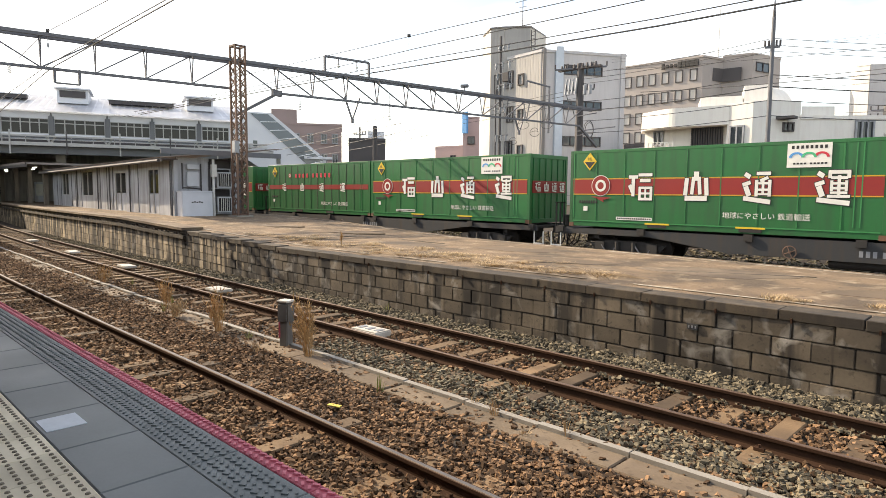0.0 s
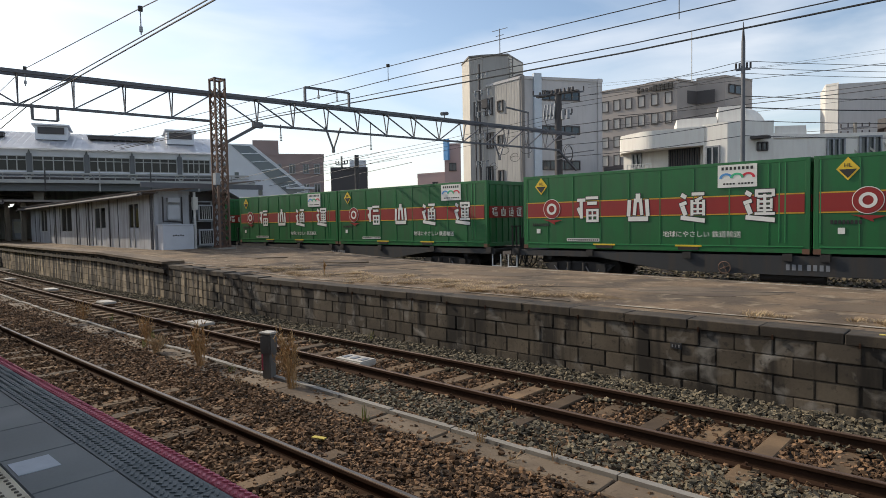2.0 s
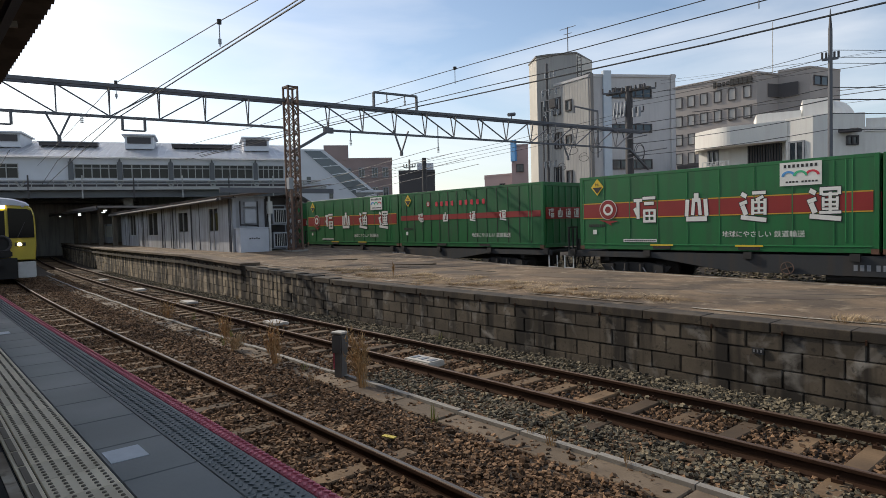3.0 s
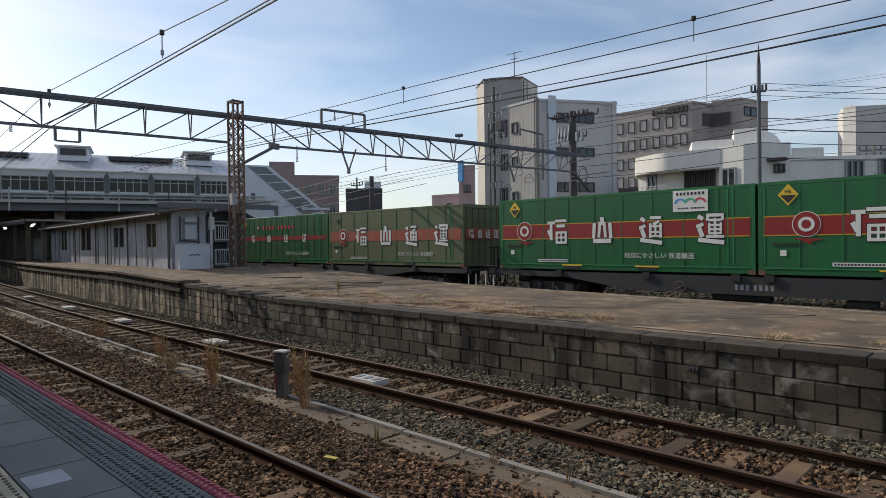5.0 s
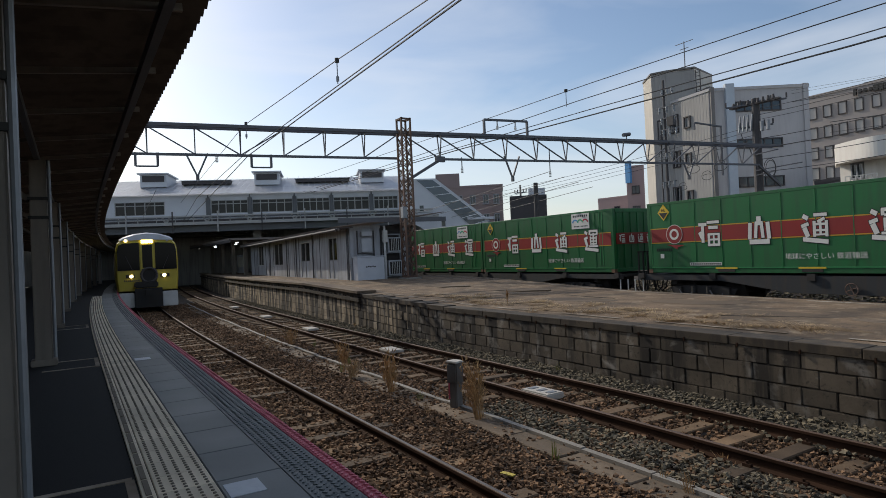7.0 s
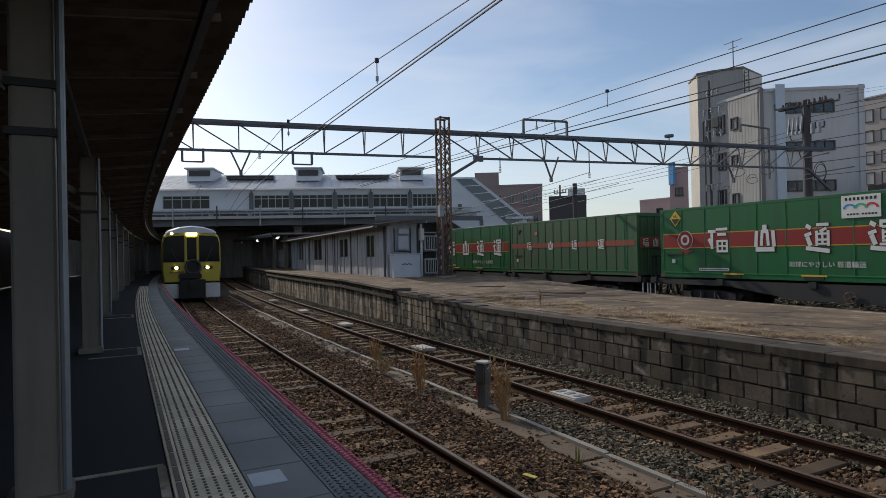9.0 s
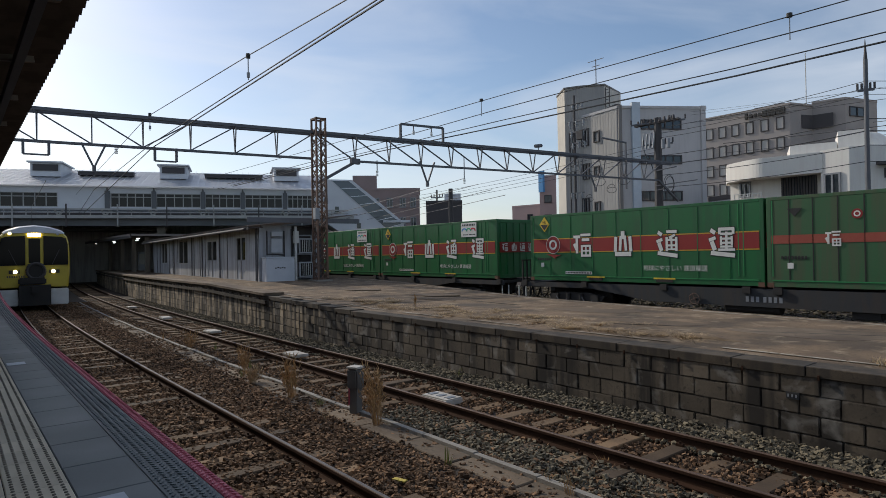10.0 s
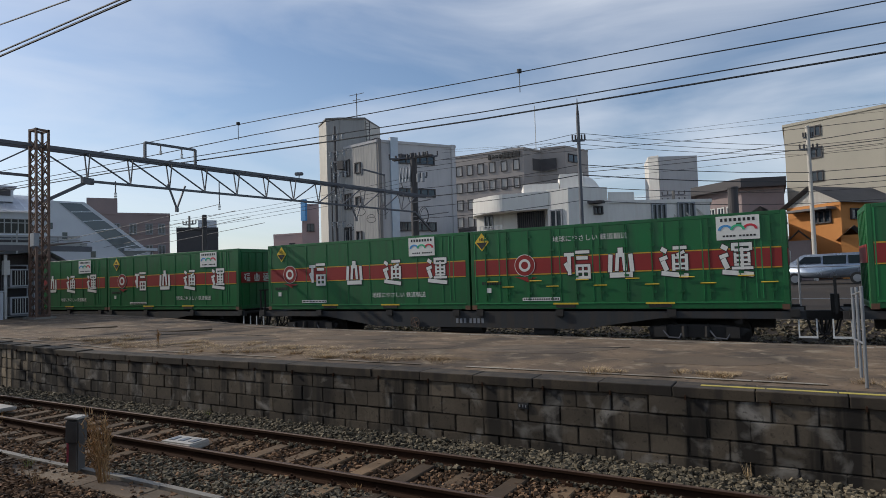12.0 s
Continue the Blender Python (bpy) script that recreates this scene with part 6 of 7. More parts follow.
# ---- yellow train ----
def build_yellow_train():
    x = -34.8
    m = Matrix.Translation((x, 3.22, 0)) @ Matrix.Rotation(curve_turn(x), 4, "Z")
    t = thing("yellow_train", "yellow commuter train standing with lit headlamps at the platform", "train", m)
    sec = [(-1.38, 0.95), (-1.45, 1.6), (-1.45, 2.6), (-1.42, 3.1), (-1.34, 3.4), (-1.1, 3.62), (-0.6, 3.8), (0, 3.86), (0.6, 3.8), (1.1, 3.62), (1.34, 3.4), (1.42, 3.1), (1.45, 2.6), (1.45, 1.6), (1.38, 0.95)]

    def shell(rows, section):
        bm = bmesh.new()
        rings = [[bm.verts.new((xx, y * f, 2.2 + (z - 2.2) * g)) for y, z in section] for xx, f, g in rows]
        for a, b in zip(rings, rings[1:]):
            for i in range(len(section)):
                j = (i + 1) % len(section)
                bm.faces.new((a[i], a[j], b[j], b[i]))
        bm.faces.new(rings[0][::-1])
        bm.faces.new(rings[-1])
        return bm
    part("body", shell(((-19, 1, 1), (-0.45, 1, 1), (-0.12, 0.985, 0.985), (0, 0.94, 0.955)), sec), YTRAIN, t, "yellow car body")
    cap = [(-1.24, 3.55), (-1.08, 3.68), (-0.6, 3.84), (0, 3.91), (0.6, 3.84), (1.08, 3.68), (1.24, 3.55), (0, 3.6)]
    part("roof_panel", shell(((-19.05, 1, 1), (-0.5, 1.01, 1.01), (-0.1, 1.0, 1.0), (0.05, 0.95, 0.965)), cap), CABINETM, t, "cream roof cap")
    for y in (-0.86, 0.86):
        bm = bmesh.new()
        e = 1 if y > 0 else -1
        pts = [(e * 0.36, 2.02), (e * 1.36, 2.02), (e * 1.345, 3.0), (e * 1.28, 3.28), (e * 1.1, 3.36), (e * 0.36, 3.4)]
        prism(bm, [(a, b) for a, b in (pts if e > 0 else pts[::-1])], 0.0, 0.05)
        bmesh.ops.transform(bm, matrix=Matrix(((0, 0, 1, 0.0), (1, 0, 0, 0), (0, 1, 0, 0), (0, 0, 0, 1))), verts=bm.verts)
        w = part("windscreen", bm, DARKGLASS, t, "dark windscreen")
        bm = bmesh.new()
        rod(bm, (0.06, e * 0.7, 2.05), (0.07, e * 1.0, 2.75), 0.014, 5)
        part("wiper", bm, CHAR, w)
    for y in (-0.95, 0.95):
        bm = bmesh.new()
        rod(bm, (0.0, y, 3.52), (0.04, y, 3.5), 0.07, 10)
        part("marker_lamp", bm, LAMPW if y < 0 else CABINETM, t, "roof marker lamp")
    bm = bmesh.new()
    box(bm, (0.03, 0, 2.35), (0.06, 0.62, 1.9))
    d = part("front_door", bm, YTRAIN, t, "yellow front door")
    boxed("pane", (0.065, 0, 2.7), (0.03, 0.46, 1.15), DARKGLASS, d)
    for y in (-0.75, 0.75):
        h = boxed("headlamp_box", (0.02, y * 1.05, 1.72), (0.08, 0.42, 0.16), BLACK, t, "black headlamp housing")
        bm = bmesh.new()
        rod(bm, (0.05, y, 1.72), (0.09, y, 1.72), 0.085, 12)
        part("lens", bm, LAMPW, h, "lit warm headlamp")
    boxed("destination_sign", (0.02, 0, 3.45), (0.06, 0.52, 0.16), LAMPW, t, "lit sign above the door")
    bm = bmesh.new()
    for i in range(20):
        a, b = 2 * math.pi * i / 20, 2 * math.pi * (i + 1) / 20
        rod(bm, (0.12, 0.36 * math.cos(a) + 0.05, 1.75 + 0.36 * math.sin(a)), (0.12, 0.36 * math.cos(b) + 0.05, 1.75 + 0.36 * math.sin(b)), 0.07, 6)
    part("wreath", bm, CHAR, t, "dark round front emblem ring")
    boxed("coupler_hood", (0.2, -0.1, 1.28), (0.3, 1.1, 0.32), UNDER, t, "dark jumper cables and gear", 0, 0.06)
    boxed("emblem_plate", (0.06, 0.05, 1.75), (0.06, 0.66, 0.66), UNDER, t)
    bm = bmesh.new()
    box(bm, (0.1, 0, 0.62), (0.5, 1.25, 0.95))
    box(bm, (0.3, 0, 0.88), (0.4, 0.3, 0.3))
    part("coupler", bm, UNDER, t, "dark coupler gear")
    for y in (-1.0, 1.0):
        boxed("skirt", (-0.15, y, 0.52), (0.5, 0.72, 0.75), STEELW, t, "pale skirt panel", 0, 0.03)
    boxed("underframe", (-9.6, 0, 0.6), (18, 2.3, 0.6), UNDER, t)
    bm = bmesh.new()
    for i in range(8):
        box(bm, (0.03, -1.05 + i * 0.09, 1.5), (0.02, 0.05, 0.09))
    part("number_bars", bm, CHAR, t)


build_yellow_train()


# ---- buildings ----
def on_wall(p, q, u):
    return p[0] + (q[0] - p[0]) * u, p[1] + (q[1] - p[1]) * u


def wall_window(parent, p, q, u0, u1, z0, z1, frame_mat=STEEL, proud=0.06, bars=1, sill=True, glass=GLASS):
    """A window with frame, sill and dark panes on the wall from p to q (outside to the right of the way p to q)."""
    a, b = on_wall(p, q, u0), on_wall(p, q, u1)
    w = math.hypot(b[0] - a[0], b[1] - a[1])
    t = math.atan2(b[1] - a[1], b[0] - a[0])
    m = Matrix.Translation(((a[0] + b[0]) / 2, (a[1] + b[1]) / 2, (z0 + z1) / 2)) @ Matrix.Rotation(t, 4, "Z")
    win = new("window")
    win.parent, win.matrix_basis = parent, m
    h = z1 - z0
    bm = bmesh.new()
    for x in [-w / 2, w / 2] + [-w / 2 + w * i / (bars + 1) for i in range(1, bars + 1)]:
        box(bm, (x, -proud / 2, 0), (0.1, proud + 0.1, h + 0.1))
    for z in (-h / 2, h / 2):
        box(bm, (0, -proud / 2, z), (w, proud + 0.1, 0.1))
    part("window_frame", bm, frame_mat, win)
    bm = bmesh.new()
    box(bm, (0, -0.012, 0), (w - 0.05, 0.03, h - 0.05))
    part("pane", bm, glass, win)
    if sill:
        boxed("window_sill", (0, -proud - 0.05, -h / 2 - 0.06), (w + 0.2, 0.16, 0.08), frame_mat, win)


def u_at(p, q, bearing):
    """Share of the way from p to q at which a wall is met under a bearing from the platform."""
    b = radians(bearing)
    n = (math.cos(b), math.sin(b))
    a0, a1 = p[0] * n[0] + p[1] * n[1], q[0] * n[0] + q[1] * n[1]
    return a0 / (a0 - a1)


def rise(p, q, bearing, slope):
    """Height on a wall at a bearing, from the slope of the sight line."""
    x, y = on_wall(p, q, u_at(p, q, bearing))
    return 2.22 + slope * math.hypot(x, y)


def sight_window(parent, p, q, b0, b1, top, low, frame_mat=CHAR, proud=0.05, bars=0, sill=False, glass=GLASS):
    wall_window(parent, p, q, u_at(p, q, b0), u_at(p, q, b1), rise(p, q, b1, low), rise(p, q, b0, top), frame_mat, proud, bars, sill, glass)


def ribbed(p, q, z0, z1, pitch, out):
    """A folded sheet of upright ribs in front of the wall from p to q."""
    bm = bmesh.new()
    w = math.hypot(q[0] - p[0], q[1] - p[1])
    nx, ny = (q[1] - p[1]) / w, -(q[0] - p[0]) / w
    n = int(w / pitch)
    foot = []
    for i in range(n):
        for f, o in ((0.0, 0.02), (0.25, 0.02), (0.32, out), (0.9, out)):
            x, y = on_wall(p, q, (i + f) / n)
            foot.append((x + nx * o, y + ny * o))
    lo, hi = [bm.verts.new((x, y, z0)) for x, y in foot], [bm.verts.new((x, y, z1)) for x, y in foot]
    for i in range(len(foot) - 1):
        bm.faces.new((lo[i], lo[i + 1], hi[i + 1], hi[i]))
    return bm


def house(name, label, foot, z0, z1, material, category="building"):
    b = thing(name, label, category)
    bm = bmesh.new()
    prism(bm, foot, z0, z1)
    part("wall", bm, material, b)
    bm = bmesh.new()
    c = (sum(p[0] for p in foot) / len(foot), sum(p[1] for p in foot) / len(foot))
    prism(bm, [(c[0] + (x - c[0]) * 1.015, c[1] + (y - c[1]) * 1.015) for x, y in foot], z1, z1 + 0.25)
    part("parapet", bm, material, b)
    return b


def build_town():
    # grey office block with a stair tower
    c1, c2, mid = P(35.54, 58.9), P(28.33, 62.6), P(38.63, 62.3)
    c0 = on_wall(c1, mid, u_at(c1, mid, 40.0))
    foot = [c0, c1, c2, (c2[0] - 8.5, c2[1] + 9), (c0[0] - 4, c0[1] + 10)]
    a = house("office_block", "grey office block with ribbed side and beige stair tower", foot, 0.9, 15.2, GREYR)
    # ribs over the sunlit wall, in a colour that holds its shade
    part("ribbed_cladding", ribbed(c0, c1, 0.9, 15.1, 0.34, 0.03), CLADM, a, "upright ribbed cladding, toned dark to look shaded")
    for b0, b1, top, low in ((38.61, 38.03, 0.1896, 0.1661), (37.52, 37.07, 0.1859, 0.1714), (38.5, 37.99, 0.1357, 0.1133), (37.52, 37.11, 0.1314, 0.1187), (38.62, 38.05, 0.0822, 0.056), (37.5, 37.08, 0.0761, 0.056)):
        sight_window(a, c0, c1, b0, b1, top, low, CHAR, 0.12, 1 if b0 > 38 else 0)
    for top, low in ((0.1994, 0.1808), (0.1447, 0.1288), (0.0898, 0.0741)):
        sight_window(a, c1, c2, 33.55, 30.3, top, low, CHAR, 0.05, 4)
    t = math.atan2(c2[1] - c1[1], c2[0] - c1[0])
    for nm, b0, b1, z1, deep, mt, lb in (("blue_panel", 34.36, 33.69, 15.75, 0.5, PALEBL, "pale blue vertical strip"), ("pilaster", 35.5, 35.22, 15.5, 0.45, HOTELD, "dark corner pilaster"), ("pilaster", 28.72, 28.36, 15.5, 0.3, GREYR, "")):
        e0, e1 = on_wall(c1, c2, u_at(c1, c2, b0)), on_wall(c1, c2, u_at(c1, c2, b1))
        bm = bmesh.new()
        box(bm, ((e0[0] + e1[0]) / 2, (e0[1] + e1[1]) / 2, (z1 + 0.8) / 2), (math.hypot(e1[0] - e0[0], e1[1] - e0[1]), deep, z1 - 0.8), t)
        part(nm, bm, mt, a, lb)
    f0, f1, f2, f3 = P(40.77, 65.6), P(40.1, 62.6), P(38.89, 62.2), P(36.59, 62.2)
    bm = bmesh.new()
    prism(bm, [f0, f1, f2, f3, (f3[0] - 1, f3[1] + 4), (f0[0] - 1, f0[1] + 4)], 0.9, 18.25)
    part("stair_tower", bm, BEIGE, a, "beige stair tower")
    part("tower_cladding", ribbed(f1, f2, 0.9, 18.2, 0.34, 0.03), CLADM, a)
    bm = bmesh.new()
    prism(bm, [(f0[0] - 0.1, f0[1]), (f1[0], f1[1] - 0.12), (f2[0], f2[1] - 0.12), (f3[0] + 0.1, f3[1] - 0.1), (f3[0] - 1, f3[1] + 4), (f0[0] - 1, f0[1] + 4)], 18.25, 18.4)
    part("tower_coping", bm, HOTELD, a, "thin dark coping")
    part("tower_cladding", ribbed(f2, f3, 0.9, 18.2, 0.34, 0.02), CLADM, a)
    sight_window(a, f1, f2, 39.7, 39.4, 0.185, 0.15)
    bm = bmesh.new()
    for i in range(9):
        rx, ry = P(36.35, 61.9)
        bar(bm, (rx - 0.2, ry, 15.2 + 0.32 * i), (rx + 0.25, ry, 15.2 + 0.32 * i), 0.04)
    for dx in (-0.2, 0.25):
        bar(bm, (rx + dx, ry, 15.0), (rx + dx, ry, 18.0), 0.06)
    part("roof_ladder", bm, CHAR, a, "dark roof ladder")
    bm = bmesh.new()
    ax, ay = P(37.3, 66)
    rod(bm, (ax, ay, 18), (ax, ay, 22.0), 0.05, 6)
    for z, l in ((21.9, 1.0), (21.3, 0.5)):
        bar(bm, (ax - l, ay, z), (ax + l, ay, z), 0.05)
    part("aerial", bm, TRUSS, a, "roof aerial")
    bm = bmesh.new()
    for i in range(5):
        q = on_wall(P(36.4, 62.5), P(35.5, 61), i / 4)
        box(bm, (q[0], q[1], 15.7), (0.4, 0.4, 0.7))
    part("roof_unit", bm, CHAR, a)
    # hotel
    h1, far = P(22.06, 88.7), P(28.22, 93.3)
    h0 = on_wall(h1, far, u_at(h1, far, 30.0))
    h2, h3 = P(20.51, 91.8), P(18.3, 91.2)
    h4 = P(16.31, 96.0)
    h = house("hotel_building", "taupe hotel building with rows of square windows", [h0, h1, h2, (h2[0] - 12, h2[1] + 14), (h0[0] + 4, h0[1] + 12)], 0.9, 20.05, HOTELM)
    for row in range(6):
        for b in (29.3, 28.28, 27.29, 26.3, 25.23, 24.13, 23.0):
            wall_window(h, h0, h1, u_at(h0, h1, b), u_at(h0, h1, b - 0.52), 17.22 - row * 2.58, 18.68 - row * 2.58, CHAR, 0.08, 0, False, PANEGREY)
    for i in range(9):
        q = on_wall(h0, h1, u_at(h0, h1, 25.2 - i * 0.33))
        boxed("sign_bar", (q[0] + 0.1, q[1] - 0.2, 19.45), (0.5 if i > 3 else 0.34, 0.25, 0.75 if i > 3 or i == 0 else 0.4), BLACK, h, "", math.atan2(h1[1] - h0[1], h1[0] - h0[0]))
    bm = bmesh.new()
    q0, q1 = on_wall(h0, h1, u_at(h0, h1, 24.8)), on_wall(h0, h1, u_at(h0, h1, 22.5))
    for z in (20.6, 21.0):
        bar(bm, (q0[0] - 1, q0[1] + 3, z), (q1[0] - 1, q1[1] + 3, z), 0.1)
    for i in range(7):
        q = on_wall(q0, q1, i / 6)
        bar(bm, (q[0] - 1, q[1] + 3, 20.2), (q[0] - 1, q[1] + 3, 21.0), 0.08)
    part("roof_rail", bm, TRUSS, h, "low roof rail")
    k = house("hotel_annex", "dark taupe lift block behind the hotel", [h2, h3, h4, (h4[0] - 3, h4[1] + 8), (h2[0] - 3, h2[1] + 9)], 0.9, 20.4, HOTELM)
    sight_window(k, h3, h4, 18.05, 17.1, 0.1885, 0.172, CHAR, 0.08, 1)
    # charcoal box paints the darkness of the balcony recess
    q0, q1 = P(21.25, 90.2), P(20.5, 91.5)
    bm = bmesh.new()
    prism(bm, [q0, q1, P(19.1, 91.0), P(19.1, 92.0), P(20.6, 92.4), P(21.3, 91.2)], 17.2, 18.9)
    part("dark_recess", bm, CHAR, k, "charcoal box standing in for the shaded balcony recess")
    ax, ay = P(20.9, 90)
    w = thing("aerial_mast", "thin white aerial mast on the hotel roof", "aerial")
    bm = bmesh.new()
    rod(bm, (ax, ay, 20), (ax, ay, 26.5), 0.06, 6)
    part("pole", bm, STEELW, w)
    # white house with curved canopy and dome
    w2, w3, w4 = P(18.12, 44.0), P(14.7, 45.1), P(12.3, 46.3)
    r0, r1 = P(24.2, 47.0), P(18.6, 45.4)
    b = house("white_house", "white rendered house with rounded balcony and domed roof block", [P(26.5, 48.5), r0, r1, P(18.2, 46), w3, w4, P(6.3, 49), P(7, 60), P(25, 60)], 0.9, 7.0, WHITEW)
    bm = bmesh.new()
    n = 12
    front = [P(26.75 - 2.9 * i / n, 45.2 + 2.4 * (1 - math.sin(math.pi / 2 * i / n))) for i in range(n + 1)]
    prism(bm, front + [P(19.9, 44.6), P(18.9, 47), P(26.8, 50)], 6.8, 8.05)
    part("balcony", bm, WHITEW, b, "rounded white balcony front")
    bm = bmesh.new()
    prism(bm, [P(20.0, 44.7), w2, w3, P(14.9, 52), P(20.3, 52)], 0.9, 8.15)
    part("front_block", bm, WHITEW, b, "white front block")
    bm = bmesh.new()
    prism(bm, [P(18.83, 46.5), P(16.75, 46.5), P(16.9, 50), P(19.0, 50)], 7.0, 9.5)
    part("upper_block", bm, WHITEW, b, "white upper block")
    bm = bmesh.new()
    q = Vector((*P(16.75, 48.2), 7.95))
    bmesh.ops.create_uvsphere(bm, u_segments=24, v_segments=12, radius=1.0, matrix=Matrix.Translation(q) @ Matrix.Diagonal((1.25, 1.7, 1.55, 1)))
    part("dome", bm, WHITEW, b, "small white dome", True)
    bm = bmesh.new()
    prism(bm, [P(22.1, 46.4), P(18.9, 46.4), P(19.1, 50), P(22.3, 50)], 7.2, 8.85)
    part("roof_block", bm, WHITEW, b)
    bm = bmesh.new()
    prism(bm, [P(14.65, 45.6), P(12.44, 46.5), P(12.4, 50), P(14.6, 50)], 7.0, 7.85)
    part("roof_block", bm, WHITEW, b)
    bm = bmesh.new()
    for i in range(5):
        x, y = P(11.9 - i * 1.15, 46.9 + 0.4 * i)
        bar(bm, (x - 0.5, y, 7.0), (x + 0.45, y, 6.0), 0.12)
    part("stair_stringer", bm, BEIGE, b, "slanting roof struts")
    sight_window(b, r0, r1, 22.66, 20.32, 0.0988, 0.06, CHAR, 0.06, 11)
    sight_window(b, P(20.0, 44.7), w2, 19.71, 18.73, 0.0992, 0.07, STEEL, 0.06, 1)
    sight_window(b, w2, w3, 17.5, 15.6, 0.056, 0.003, STEEL, 0.06, 2)
    sight_window(b, w2, w3, 15.88, 15.19, 0.1014, 0.0903, CHAR, 0.06, 1)
    sight_window(b, P(26.5, 48.5), r0, 25.7, 25.0, 0.094, 0.075, STEEL, 0.06, 1)
    sight_window(b, w4, P(6.3, 49), 11.0, 9.9, 0.1, 0.07, STEEL, 0.1, 2)
    sight_window(b, w4, P(6.3, 49), 8.9, 7.6, 0.1, 0.07, STEEL, 0.1, 2)
    bm = bmesh.new()
    q0, q1 = P(16.3, 44.5), P(14.75, 45.0)
    box(bm, ((q0[0] + q1[0]) / 2, q0[1], 7.05), (q1[0] - q0[0], 0.8, 0.16))
    part("awning", bm, CHAR, b, "dark flat awning")
    q, r = P(26.2, 45.2), P(24.2, 44.6)
    for i in range(7):
        bm = bmesh.new()
        u = on_wall(q, r, i / 6)
        bar(bm, (*u, 4.9), (*u, 5.75), 0.05)
        part("baluster", bm, STEELW, b)
    bm = bmesh.new()
    for z in (5.05, 5.4, 5.75):
        bar(bm, (*q, z), (*r, z), 0.05)
    part("railing", bm, STEELW, b, "white balcony railing")
    # grey low building between office block and white house
    g = house("dark_parking_block", "dark slatted parking block", [P(28.2, 58), P(26.4, 56), P(24.0, 62), P(28, 66)], 0.9, 6.4, CHAR)
    bm = bmesh.new()
    for i in range(5):
        p0, p1 = P(28.2, 57.8), P(26.5, 55.8)
        bar(bm, (*p0, 4.0 + i * 0.55), (*p1, 4.0 + i * 0.55), 0.1)
    part("slat", bm, STEEL, g)
    # white cube tower further off
    c = house("white_cube_tower", "white and grey square tower block", [P(11.16, 90), P(10.32, 89.5), P(10.2, 96), P(11.5, 96)], 0.9, 17.6, WHITEW)
    bm = bmesh.new()
    prism(bm, [P(10.3, 89.6), P(7.2, 91.5), P(7.3, 97), P(10.2, 97)], 0.9, 17.7)
    part("grey_side", bm, GREYR, c, "grey side wall")
    # dark tiled roofs
    r = house("dark_roofed_block", "brown block with a wide dark flat roof", [P(7.4, 66), P(3.9, 62), P(0.8, 63), P(1.0, 75), P(7.4, 78)], 0.9, 9.6, BRICKW)
    bm = bmesh.new()
    prism(bm, [P(7.8, 65.3), P(3.9, 61.0), P(0.6, 62.3), P(0.9, 76), P(7.8, 79)], 9.3, 10.1)
    part("roof_edge", bm, CHAR, r, "dark roof edge")
    for u in (0.1, 0.3, 0.5, 0.7):
        wall_window(r, P(7.4, 66), P(3.9, 62), u, u + 0.13, 6.4, 7.8, STEELW)
    low = house("low_tiled_house", "low house with a grey tiled roof", [P(4.2, 52), P(0.9, 52), P(0.9, 60), P(4.2, 60)], 0.9, 5.6, WHITEW, "house")
    gable(low, P(4.4, 51.5), P(0.7, 51.5), 5.6, 6.7, 7.0)
    # orange house
    g0, g1, g2 = P(0.6, 57.5), P(-3.0, 54.5), P(-6.6, 59.5)
    g3 = (g0[0] + g2[0] - g1[0], g0[1] + g2[1] - g1[1])
    o = house("orange_house", "orange rendered house with grey tiled gable roof", [g0, g1, g2, g3], 0.9, 6.6, ORANGE, "house")
    m0, m1 = on_wall(g0, g1, 0.5), on_wall(g3, g2, 0.5)
    ex, ey = (g2[0] - g1[0]) * 0.08, (g2[1] - g1[1]) * 0.08
    for side0, side1 in ((g0, g3), (g1, g2)):
        lo0, lo1 = on_wall(m0, side0, 1.2), on_wall(m1, side1, 1.2)
        bm = bmesh.new()
        bm.faces.new([bm.verts.new(v) for v in ((m0[0] - ex, m0[1] - ey, 8.3), (m1[0] + ex, m1[1] + ey, 8.3), (lo1[0] + ex, lo1[1] + ey, 6.75), (lo0[0] - ex, lo0[1] - ey, 6.75))])
        bmesh.ops.solidify(bm, geom=bm.faces[:], thickness=0.18)
        part("roof_slope", bm, TILE, o, "grey tiled roof slope")
    bm = bmesh.new()
    bm.faces.new([bm.verts.new(v) for v in ((g0[0], g0[1] - 0.06, 6.85), (g1[0], g1[1] - 0.06, 6.85), (m0[0], m0[1] - 0.06, 8.1))])
    bmesh.ops.solidify(bm, geom=bm.faces[:], thickness=0.08)
    part("gable_end", bm, WHITEW, o, "white gable end")
    sight_window(o, g0, g1, -1.15, -2.35, 0.073, 0.058, CHAR, 0.1, 2)
    sight_window(o, g1, g2, -3.6, -5.6, 0.074, 0.058, CHAR, 0.1, 4)
    a0, a1 = on_wall(g0, g1, 0.04), on_wall(g0, g1, 0.86)
    bm = bmesh.new()
    box(bm, ((a0[0] + a1[0]) / 2, (a0[1] + a1[1]) / 2 - 0.4, 6.45), (math.hypot(a1[0] - a0[0], a1[1] - a0[1]), 1.3, 0.16), math.atan2(a1[1] - a0[1], a1[0] - a0[0]))
    part("awning", bm, TILE, o, "tiled awning")
    s = house("brown_hut", "small brown hut with a tiled roof beside the orange house", [P(1.0, 50), P(-0.9, 50), P(-0.9, 53), P(1.0, 53)], 0.9, 3.7, BRICKW, "hut")
    gable(s, P(1.1, 49.7), P(-1.3, 49.7), 3.7, 4.7, 3.4)
